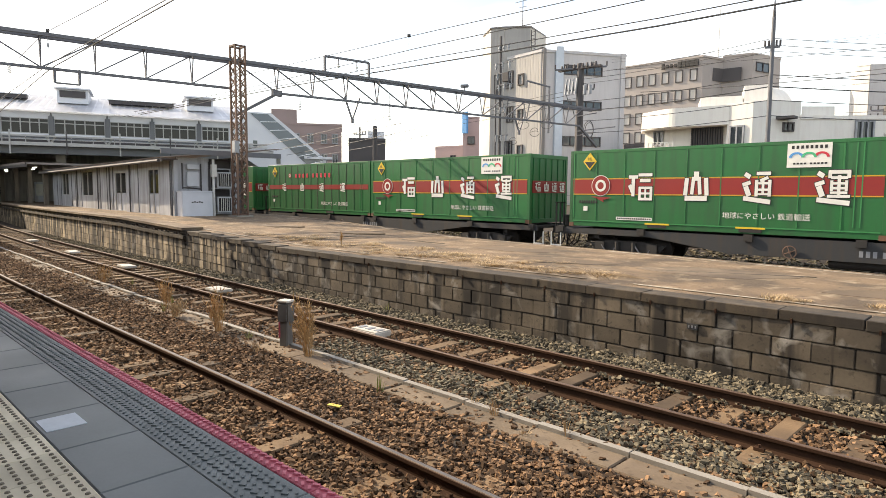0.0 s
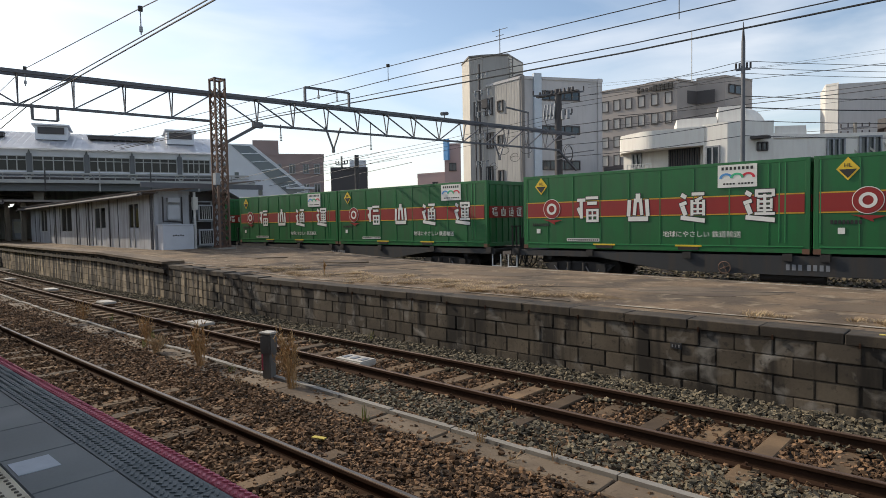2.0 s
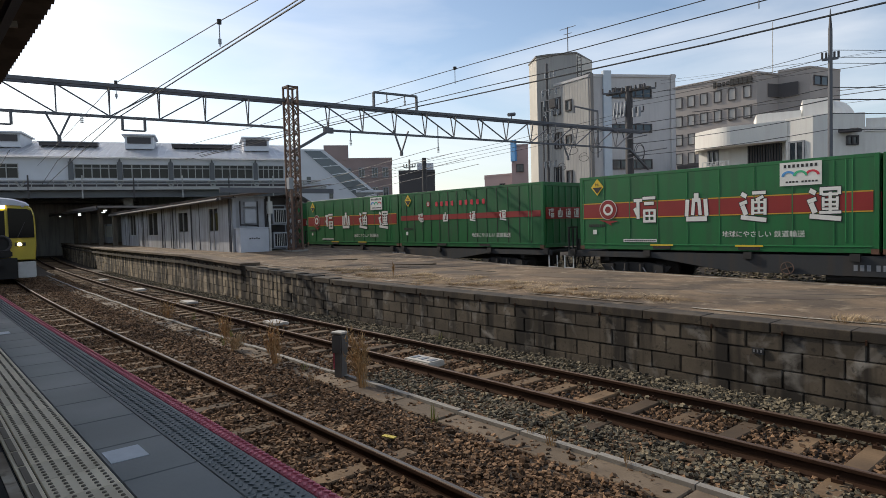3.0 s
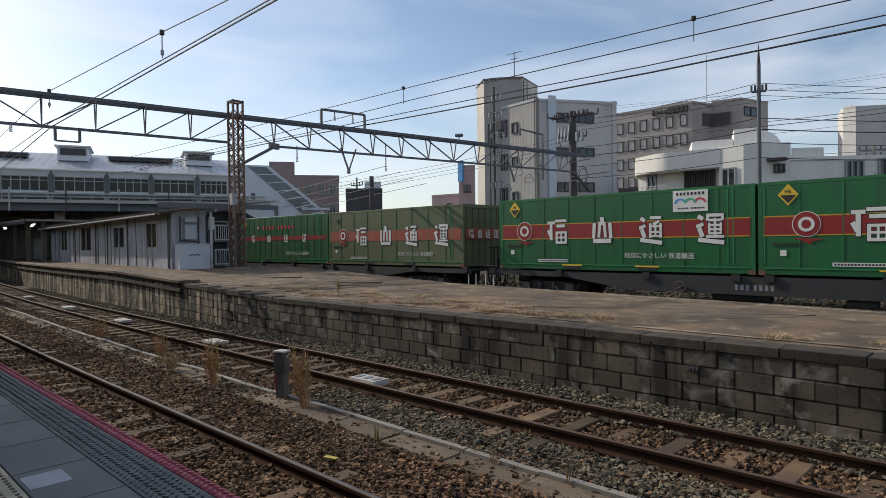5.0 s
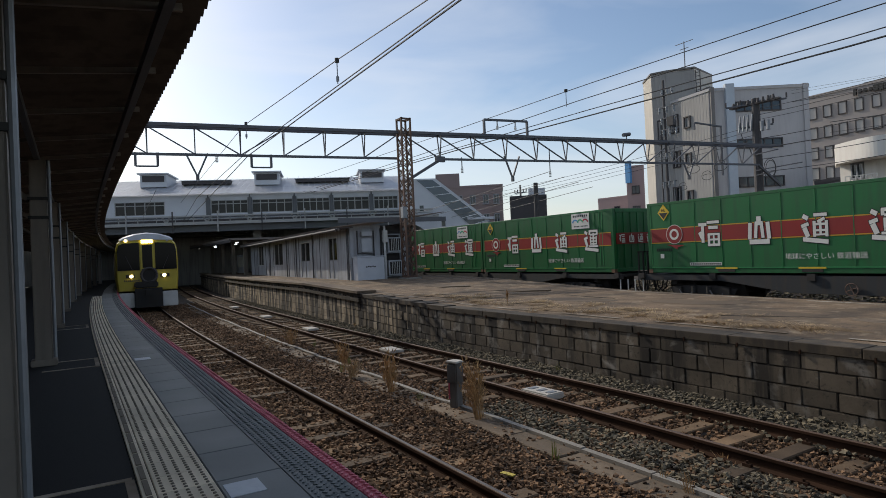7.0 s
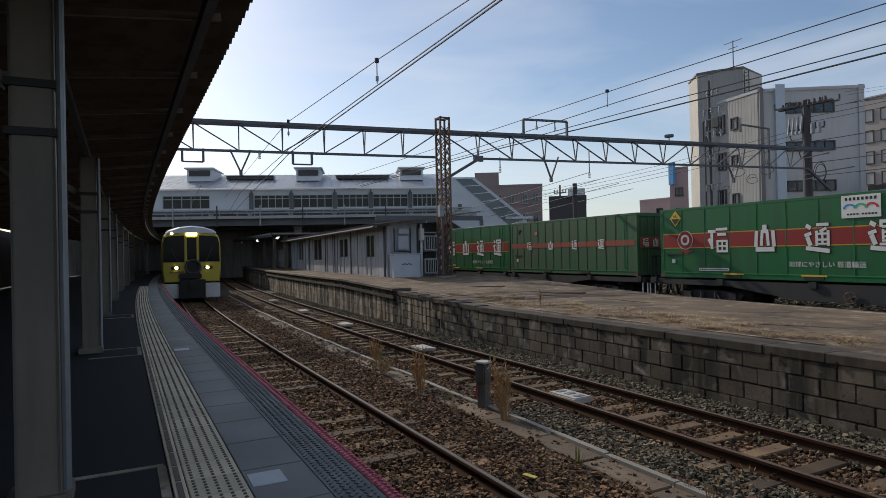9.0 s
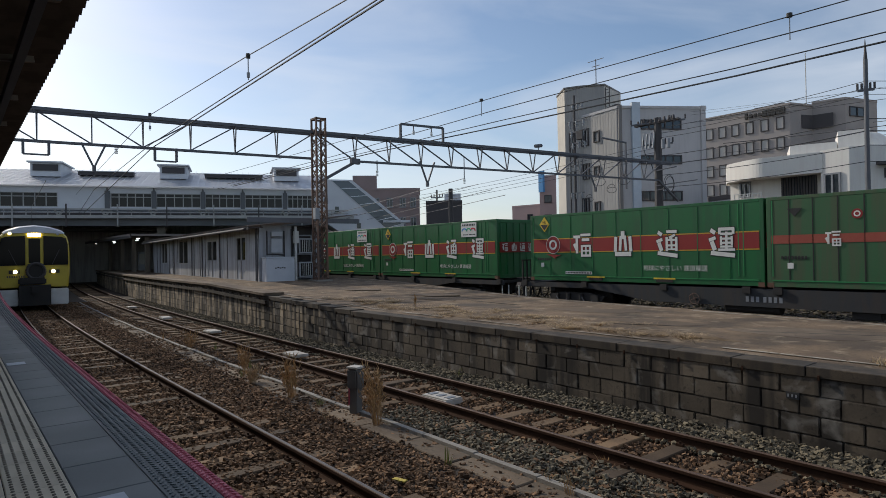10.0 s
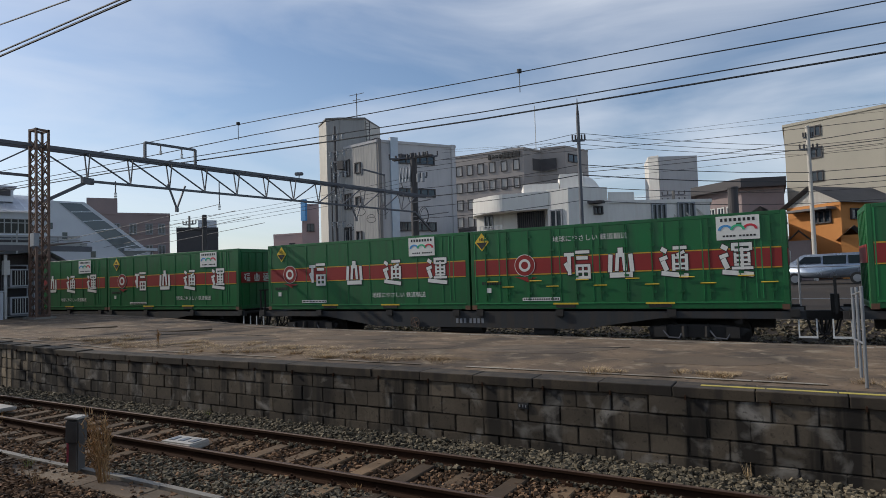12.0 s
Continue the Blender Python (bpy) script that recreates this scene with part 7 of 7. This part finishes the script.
    s = house("orange_outbuilding", "orange outbuilding with a grey lean-to roof", [P(-2.9, 52), P(-4.6, 52), P(-4.6, 57), P(-2.9, 57)], 0.9, 4.0, ORANGE, "house")
    gable(s, P(-2.7, 51.7), P(-4.9, 51.7), 4.0, 4.9, 5.4)
    # large sand-coloured block
    p0, p1, p2 = P(0.57, 70), P(-6.0, 67), P(-16, 66)
    g = house("sand_apartment_block", "large sand-tiled block with small dark windows", [p0, p1, p2, (p2[0], p2[1] + 14), (p0[0], p0[1] + 14)], 0.9, 15.9, SAND)
    for top, low in ((0.1913, 0.1785), (0.1621, 0.1484), (0.1289, 0.1157)):
        sight_window(g, p0, p1, -1.2, -1.95, top, low, CHAR, 0.05, 1)
    # far left blocks
    g = house("mauve_brick_block", "mauve brick block with small windows", [P(59.5, 84), P(53.5, 84), P(53.5, 92), P(59.5, 92)], 0.9, 10.9, BRICKW)
    bm = bmesh.new()
    prism(bm, [P(59.6, 85), P(57.4, 85), P(57.4, 90), P(59.6, 90)], 10.9, 13.0)
    part("lift_block", bm, BRICKW, g)
    for z in (6.0, 8.6):
        for u in (0.3, 0.5, 0.7, 0.86):
            wall_window(g, P(59.5, 84), P(53.5, 84), u, u + 0.08, z, z + 1.2)
    g = house("charcoal_block", "charcoal clad low block", [P(52.9, 60), P(49.6, 60), P(49.6, 68), P(52.9, 68)], 0.9, 7.1, CHAR)
    bm = bmesh.new()
    prism(bm, [P(51.2, 61), P(49.7, 61), P(49.7, 64), P(51.2, 64)], 7.1, 8.1)
    part("roof_hut", bm, STWALL, g)
    g = house("pink_block", "pink rendered block with a blue roof sign", [P(42.5, 90), P(41.0, 90), P(41.0, 98), P(42.5, 98)], 0.9, 12.9, PINKW)
    q0, q1 = P(42.5, 89.6), P(41.8, 89.6)
    boxed("roof_sign", ((q0[0] + q1[0]) / 2, q0[1], 12.2), (q1[0] - q0[0], 0.4, 3.0), BLUEM, g, "blue sign board")
    for z in (6.5, 9.3):
        wall_window(g, P(42.5, 90), P(41.0, 90), 0.3, 0.7, z, z + 1.0, CHAR)
    g = house("pale_pink_block", "pale pink low block", [P(45.0, 95), P(42.4, 92), P(42.4, 99), P(45.0, 101)], 0.9, 9.0, PINKW)
    wall_window(g, P(45.0, 95), P(42.4, 92), 0.55, 0.72, 6.2, 7.8, CHAR)
    # low far skyline closing the view
    rng = random.Random(8)
    for i in range(46):
        b = 104 - i * 3.6 + rng.uniform(-1, 1)
        d = rng.uniform(150, 210)
        wd = rng.uniform(3.0, 3.8)
        mat = rng.choice((GREYR, BEIGE, WHITEW, HOTELM, BRICKW))
        house("distant_block", "pale distant town block", [P(b, d), P(b - wd, d), P(b - wd, d + 15), P(b, d + 15)], 0.9, rng.uniform(5.5, 9.5), mat)["group"] = "distant town blocks"


def gable(parent, p, q, z0, z1, deep):
    """A pitched roof whose ridge runs away from the eaves line p to q."""
    bm = bmesh.new()
    m = ((p[0] + q[0]) / 2, (p[1] + q[1]) / 2)
    a = [bm.verts.new(v) for v in ((*p, z0), (*m, z1), (*q, z0))]
    b = [bm.verts.new((v.co.x, v.co.y + deep, v.co.z)) for v in a]
    bm.faces.new((a[0], a[1], b[1], b[0]))
    bm.faces.new((a[1], a[2], b[2], b[1]))
    bmesh.ops.solidify(bm, geom=bm.faces[:], thickness=0.18)
    part("roof", bm, TILE, parent, "grey tiled roof")


build_town()


# ---- poles and lines in the town ----
SPANS = (((-31, 54, 14.7), (5.2, 47.9, 12.3), 0.01), ((-31, 54, 14.0), (5.1, 47.9, 11.3), 0.02), ((-31, 54, 15.0), (5.1, 47.9, 11.8), 0.01),
         ((-17.7, 59.6, 12.4), (5.1, 47.9, 10.7), 0.026), ((-29, 57, 12.1), (5.0, 47.9, 10.0), 0.03), ((-29, 57, 11.2), (5.0, 47.9, 9.7), 0.014), ((-24, 58, 9.6), (5, 47.9, 7.4), 0.02))


def build_poles():
    def pole(bearing, d, top, r, mat, arms):
        x, y = P(bearing, d)
        t = thing("utility_pole", "tall concrete utility pole with cross arms", "pole", Matrix.Translation((x, y, 0.3)), "utility poles")
        bm = bmesh.new()
        rod(bm, (0, 0, 0), (0, 0, top - 0.3), r * 1.25, 12, r)
        part("shaft", bm, mat, t)
        for z, l in arms:
            bm = bmesh.new()
            box(bm, (0, 0, z - 0.3), (2 * l, 0.12, 0.1), radians(20))
            part("cross_arm", bm, TRUSS, t)
            for i in range(5):
                u = -l + 2 * l * i / 4
                bm = bmesh.new()
                rod(bm, (u * 0.94, u * 0.34, z - 0.25), (u * 0.94, u * 0.34, z + 0.05), 0.055, 6)
                part("insulator", bm, CHAR, t)
        return t
    t = pole(32.15, 44, 11.05, 0.24, CHAR, ((10.75, 1.75), (9.3, 0.95)))
    for i in range(4):
        bm = bmesh.new()
        rod(bm, (-0.98 + i * 0.27, -0.32, 8.75), (-0.86 + i * 0.27, -0.32, 9.75), 0.07, 8, 0.05)
        part("fuse_tube", bm, STEEL, t, "pale fuse tube")
    for i in range(2):
        bm = bmesh.new()
        rod(bm, (0.55 + i * 0.4, -0.3, 8.6), (0.55 + i * 0.4, -0.3, 9.2), 0.12, 10)
        part("transformer", bm, STEEL, t)
    boxed("arm_board", (0, -0.1, 10.42), (3.3, 0.3, 0.1), CHAR, t, "dark arm board")
    for i in range(9):
        bm = bmesh.new()
        rod(bm, (-1.35 + i * 0.33, -0.2, 10.45), (-1.35 + i * 0.33, -0.2, 10.72), 0.11, 8, 0.06)
        part("line_insulator", bm, CHAR, t)
    for r0, dx in ((0.62, 0.95), (0.5, 1.0)):
        bm = bmesh.new()
        tube(bm, [(dx + r0 * 0.62 * math.cos(i * 0.42), -0.35, 6.2 + r0 * math.sin(i * 0.42)) for i in range(16)], 0.022)
        part("cable_loop", bm, WIRE, t)
    for z, x1 in ((7.3, 1.5), (6.3, 2.9), (6.0, 1.2)):
        bm = bmesh.new()
        bar(bm, (0, -0.25, z - 0.1), (x1, -0.3, z), 0.06)
        part("stay_arm", bm, TRUSS, t)
    bm = bmesh.new()
    tube(bm, [(-0.85, -0.35, 8.7), (-0.7, -0.35, 8.2), (-0.35, -0.35, 7.8), (-0.2, -0.3, 7.2)], 0.03)
    part("cable", bm, WIRE, t)
    t = pole(16.95, 37, 11.4, 0.1, TRUSS, ((9.9, 0.35),))
    bm = bmesh.new()
    rod(bm, (0, 0, 11.0), (0, 0, 12.1), 0.1, 8, 0.015)
    part("spike", bm, CHAR, t)
    pole(-1.1, 49, 11.7, 0.12, BEIGE, ((10.9, 0.3), (10.1, 0.55)))
    pole(-24, 52, 11.7, 0.17, CONC, ((10.3, 0.9),))
    pole(9.2, 62, 9.6, 0.14, CONC, ((9.2, 1.0), (8.6, 1.0), (8.0, 0.8)))
    pole(50.6, 40, 6.4, 0.14, CHAR, ())
    pole(51.9, 66, 9.0, 0.1, CONC, ((8.2, 0.7),))
    x, y = P(4.5, 40)
    t = thing("chimney_post", "thick rust-brown steel post behind the freight line", "post", Matrix.Translation((x, y, 0.6)))
    bm = bmesh.new()
    rod(bm, (0, 0, 0), (0, 0, 6.3), 0.28, 14)
    part("shaft", bm, CHAR, t)
    bm = bmesh.new()
    rod(bm, (0, 0, 6.2), (0, 0, 6.3), 0.32, 14)
    part("cap", bm, CHAR, t)
    bm = bmesh.new()
    rod(bm, (0, 0, 3.1), (0, 0, 3.4), 0.29, 14)
    part("band", bm, YELM, t, "yellow band")
    lines = [((44, 32.15), (37, 16.95), (49, -1.1), (52, -24), z, r) for z, r in ((10.35, 0.016), (10.0, 0.016), (9.7, 0.014), (8.5, 0.022), (7.9, 0.03), (7.2, 0.02), (6.4, 0.02))]
    for *spots, z, r in lines:
        pts = []
        for (d0, b0), (d1, b1) in zip(spots, spots[1:]):
            a, b = (*P(b0, d0), z), (*P(b1, d1), z)
            pts += sagged(a, b, 0.16, 6)
        build_wire("power_line", "thin black distribution line strung between poles", pts, r)
    # long straight spans passing high over the town
    for a, b, r in (SPANS):
        build_wire("power_line", "thin grey distribution line spanning over the town", sagged(a, b, 0.3, 10), r)
    for z in (9.4, 9.1, 8.8, 8.5):
        build_wire("power_line", "thin black distribution line strung between poles", sagged((*P(60, 75), z - 1.2), (*P(32.15, 44), z), 0.5, 8), 0.014)
    for k in range(4):
        build_wire("power_line", "thin black line running along the railway", sagged((-25, 21.5 + k, 6.2 - 0.25 * k), (-110, 40 + 4 * k, 6.5), 0.5, 8), 0.016)


build_poles()


# ---- parked car and fences beyond the freight line ----
def build_car():
    x, y = P(-1.75, 40)
    c = thing("parked_van", "silver-blue people carrier parked beyond the tracks", "car", Matrix.Translation((x, y, 1.165)))
    bm = bmesh.new()
    outline = [(-2.35, 0.35), (-2.3, 0.85), (-1.75, 1.05), (-1.05, 1.62), (1.9, 1.68), (2.3, 1.1), (2.33, 0.35)]
    slab_y(bm, outline, -0.85, 0.85)
    bmesh.ops.bevel(bm, geom=bm.edges[:], offset=0.07, segments=2, affect="EDGES")
    part("body", bm, CARM, c, "", True)
    for a, b in (((-1.35, 1.15), (-0.2, 1.5)), ((-0.1, 1.1), (0.95, 1.53)), ((1.05, 1.1), (1.95, 1.53))):
        bm = bmesh.new()
        top = -0.95 if a[0] < -1 else a[0]
        slab_y(bm, [(a[0], a[1]), (b[0], a[1]), (b[0], b[1]), (top, b[1])], -0.875, -0.84)
        part("side_window", bm, GLASS, c)
    for wx in (-1.45, 1.4):
        w = new("wheel")
        w.parent = c
        bm = bmesh.new()
        rod(bm, (wx, -0.88, 0.32), (wx, -0.66, 0.32), 0.32, 20)
        part("tyre", bm, TYRE, w)
        bm = bmesh.new()
        rod(bm, (wx, -0.9, 0.32), (wx, -0.87, 0.32), 0.2, 14)
        part("rim", bm, STEEL, w)
    f = thing("rail_fence", "thin steel post and rail fence beyond the freight line", "fence")
    for i in range(21):
        bm = bmesh.new()
        rod(bm, (-22 + i * 2.0, 27.5, 0.55), (-22 + i * 2.0, 27.5, 2.5), 0.035, 6)
        part("post", bm, STEEL, f)
    for z in (0.95, 2.15):
        bm = bmesh.new()
        rod(bm, (-22, 27.5, z), (18, 27.5, z), 0.02, 6)
        part("rail", bm, STEEL, f)
    g = thing("platform_barrier", "pale grey tubular barrier at the end of the island platform", "barrier")
    for i in range(3):
        bm = bmesh.new()
        y = 8.75 + i * 0.75
        rod(bm, (0.66, y, 0.8), (0.66, y, 1.96 - 0.03 * i), 0.018, 8)
        part("post", bm, STEEL, g)
    for z in (1.3, 1.9):
        bm = bmesh.new()
        rod(bm, (0.66, 8.75, z), (0.66, 10.25, z - 0.1), 0.014, 8)
        part("rail", bm, STEEL, g)


build_car()


# ---- small things between the tracks ----
def tuft(name, label, x, y, z, height, count, spread_r, lean, material, seed):
    """Stems from one root that fan out, the tall ones carrying a feathery plume."""
    rng = random.Random(seed)
    t = thing(name, label, "plant", Matrix.Translation((x, y, z)))
    bm = bmesh.new()
    thin = 0.002 if height < 0.12 else 0.0026
    for _ in range(count):
        a = rng.uniform(0, 6.283)
        b = Vector((math.cos(a), math.sin(a), 0)) * rng.uniform(0, spread_r * (0.8 if height < 0.12 else 0.35))
        h = height * rng.uniform(0.45, 1.0)
        out = a + rng.uniform(-1.5, 1.5)
        r = spread_r * rng.uniform(0.1, 0.8)
        tip = b + Vector((math.cos(out) * r + lean[0] * h, math.sin(out) * r + lean[1] * h, h))
        mid = b.lerp(tip, 0.5) + Vector((0, 0, h * 0.14))
        w = Vector((-math.sin(out), math.cos(out), 0)) * rng.uniform(0.8, 1.8) * thin
        v = [bm.verts.new(q) for q in (b - w, b + w, mid + w * 0.9, mid - w * 0.9)]
        tp = bm.verts.new(tip)
        bm.faces.new(v)
        bm.faces.new((v[3], v[2], tp))
        if height > 0.35:
            for k in range(9):
                f = rng.uniform(-0.25, 1.0)
                q = mid.lerp(tip, f) if f > 0 else mid.lerp(b, -f)
                d = Vector((rng.uniform(-0.06, 0.06), rng.uniform(-0.06, 0.06), rng.uniform(0.01, 0.08))) + (tip - mid) * 0.12
                side = Vector((rng.uniform(-1, 1), rng.uniform(-1, 1), 0.3)) * 0.009
                bm.faces.new([bm.verts.new(q + s) for s in (-side, side, d)])
    part("foliage", bm, material, t)
    return t


def build_small():
    p = thing("marker_post", "grey concrete marker post with a box head between the tracks", "post", Matrix.Translation((-8.15, 4.82, -0.18)) @ Matrix.Rotation(0.3, 4, "Z"))
    boxed("post", (0, 0, 0.3), (0.15, 0.14, 0.6), PEDES, p, "", 0, 0.012)
    boxed("head", (0.0, 0.0, 0.56), (0.2, 0.18, 0.3), PEDES, p, "grey box head", 0, 0.02)
    boxed("cap", (0, 0, 0.735), (0.21, 0.19, 0.03), BOXM, p, "pale cap", 0, 0.008)
    boxed("red_mark", (-0.06, -0.08, 0.3), (0.022, 0.012, 0.24), PINK, p, "faded red mark")
    b = thing("track_box", "flat off-white equipment box lying in the second track", "box", Matrix.Translation((-7.72, 6.12, -0.02)) @ Matrix.Rotation(0.05, 4, "Z"))
    boxed("body", (0, 0, -0.03), (0.62, 0.36, 0.1), BOXM, b, "", 0, 0.02)
    bm = bmesh.new()
    for x in (-0.2, 0.0, 0.2):
        box(bm, (x, 0.0, 0.024), (0.09, 0.16, 0.012))
    part("lid_plate", bm, STEEL, b)
    for x in (-13.4, -19.4, -25.2, -32.0):
        q = thing("track_box", "flat off-white equipment box lying in the second track", "box", Matrix.Translation((x, 6.3 + curve_y(x), -0.03)))
        boxed("body", (0, 0, 0), (0.66, 0.36, 0.07), BOXM, q, "", 0, 0.02)
    # weeds
    tuft("dry_weed", "tall rust-brown dry weed leaning beside the marker post", -7.35, 4.7, -0.18, 0.85, 62, 0.2, (-0.38, 0.1), RUSTWEED, 1)
    tuft("dry_weed", "tall straw-coloured dry weed between the tracks", -9.8, 4.55, -0.18, 0.8, 58, 0.22, (-0.12, 0.0), RUSTWEED, 2)
    tuft("dry_weed", "rust-brown dry weed between the tracks", -12.6, 4.8, -0.18, 0.62, 40, 0.2, (0, 0), RUSTWEED, 3)
    tuft("dry_weed", "thin dry weed between the tracks", -11.4, 4.5, -0.18, 0.4, 50, 0.2, (0.1, 0), STRAW, 4)
    tuft("green_weed", "small yellow-green weed in the ballast", -10.6, 4.9, -0.18, 0.26, 30, 0.12, (0, 0), WEED, 5)
    tuft("dry_weed", "dry weed clump between the tracks", -17.2, 5.1, -0.18, 0.5, 40, 0.26, (0, 0), RUSTWEED, 6)
    rng = random.Random(21)
    for i in range(26):
        x = rng.uniform(-20, 2.5)
        y = rng.choice((rng.uniform(4.3, 5.2), rng.uniform(4.3, 5.2), rng.uniform(7.6, 8.0), rng.uniform(5.0, 7.0)))
        tuft("weed_sprig", "thin dry sprig growing in the ballast", x, y, -0.17, rng.uniform(0.12, 0.3), 16, 0.12, (rng.uniform(-0.3, 0.3), 0), rng.choice((STRAW, RUSTWEED, WEED)), 30 + i)["group"] = "sprigs in the ballast"
    # dry grass on the island platform
    for i in range(190):
        if i < 120:
            x = rng.uniform(-17.8, -5.0)
            y = 9.3 - 0.012 * x + 0.18 * math.sin(x * 1.9) + rng.gauss(0, 0.2)
        elif i < 165:
            x = rng.choice((-15.2, -13.4, -11.0, -9.2, -8.0)) + rng.gauss(0, 0.5)
            y = 10.1 + 0.3 * math.sin(x * 2.7) + rng.gauss(0, 0.2)
        else:
            x = rng.choice((-2.6, -1.0, 0.9)) + rng.gauss(0, 0.25)
            y = 9.1 + rng.gauss(0, 0.15)
        small = 0.16 if i >= 165 else rng.uniform(0.18, 0.4)
        tuft("dry_grass", "flat tuft of dry straw grass on the paving", x, y, paving_z(x, y) - 0.004, rng.uniform(0.03, 0.085), 100, small, (rng.uniform(-0.6, 0.6), 0), STRAW, 80 + i)["group"] = "dry grass on the island platform"
    for i in range(16):
        x = -17.2 + i * 0.78 + rng.uniform(-0.25, 0.25)
        y = 9.32 - 0.012 * x + 0.18 * math.sin(x * 1.9) + rng.uniform(-0.1, 0.1)
        q = thing("soil_mat", "low mat of earth and matted straw on the paving", "soil", None, "soil mats on the island platform", "stuff")
        bm = bmesh.new()
        n, w, d = 16, rng.uniform(0.5, 0.85), rng.uniform(0.12, 0.24)
        base = [bm.verts.new((x + w * f * math.cos(6.283 * k / n), y + d * f * math.sin(6.283 * k / n), paving_z(x, y) + 0.002)) for k in range(n) for f in (rng.uniform(0.75, 1.1),)]
        crest = [bm.verts.new((x + (v.co.x - x) * 0.55, y + (v.co.y - y) * 0.55, paving_z(x, y) + rng.uniform(0.018, 0.045))) for v in base]
        for k in range(n):
            bm.faces.new((base[k], base[(k + 1) % n], crest[(k + 1) % n], crest[k]))
        bm.faces.new(crest)
        part("mat", bm, SOILM, q)
    tuft("weed_stalk", "single dry stalk on the island platform", -13.2, 9.6, isle_z(-13.2) + 0.02, 0.4, 10, 0.03, (0, 0), RUSTWEED, 7)
    # concrete patches and boards lying on the island platform
    for x, y, w, d, a in ((-3.9, 11.3, 2.6, 0.05, 0.45), (-6.4, 10.6, 2.2, 0.04, 0.4), (-15.5, 11.2, 3.2, 0.06, 0.25), (-13.8, 12.2, 4.0, 0.06, -0.08)):
        q = thing("paving_joint", "thin dark crack line in the island paving", "joint", None, "", "structure")
        boxed("crack", (x, y, paving_z(x, y) + 0.001), (w, d, 0.008), MORTAR, q, "", a)
    # yellow leaves of paint on sleepers
    for x, y in ((-2.3, 3.75), (-5.4, 3.72)):
        q = thing("paint_mark", "yellow paint mark on ballast beside the rail", "marking", None, "yellow marks")
        boxed("mark", (x, y, -0.118), (0.16, 0.06, 0.012), YELLOWLINE, q, "", 0.3)


build_small()


# ---- motion of the train ----
def head_x(t):
    """Where the front end of the first wagon's leading container stands."""
    drift = np.interp(t, (0.0, 4.0, 7.0, 9.0, 10.5, 12.0), (0.0, -0.03, -0.16, -0.05, 0.18, 0.3))
    return 6.57 + 19.81 * t + float(drift)


SHIFT = {6: -0.15, 9: -0.25, 10: 0.25}  # slack in the couplings
TIMES = (0.0, 2.0, 4.0, 5.5, 7.0, 8.0, 9.0, 10.5, 12.0)


def motions():
    for w, k in wagons:
        walk(w, [(t, pose(head_x(t) - PITCH * k + SHIFT.get(k, 0.0) - 9.45, TRACK_Y, 0)) for t in TIMES])
    for c, k, slot in containers:
        x = -CL / 2 if slot == 0 else -CL * 1.5 - 0.08
        walk(c, [(t, pose(head_x(t) - PITCH * k + SHIFT.get(k, 0.0) + x, TRACK_Y, 1.1)) for t in TIMES])


motions()
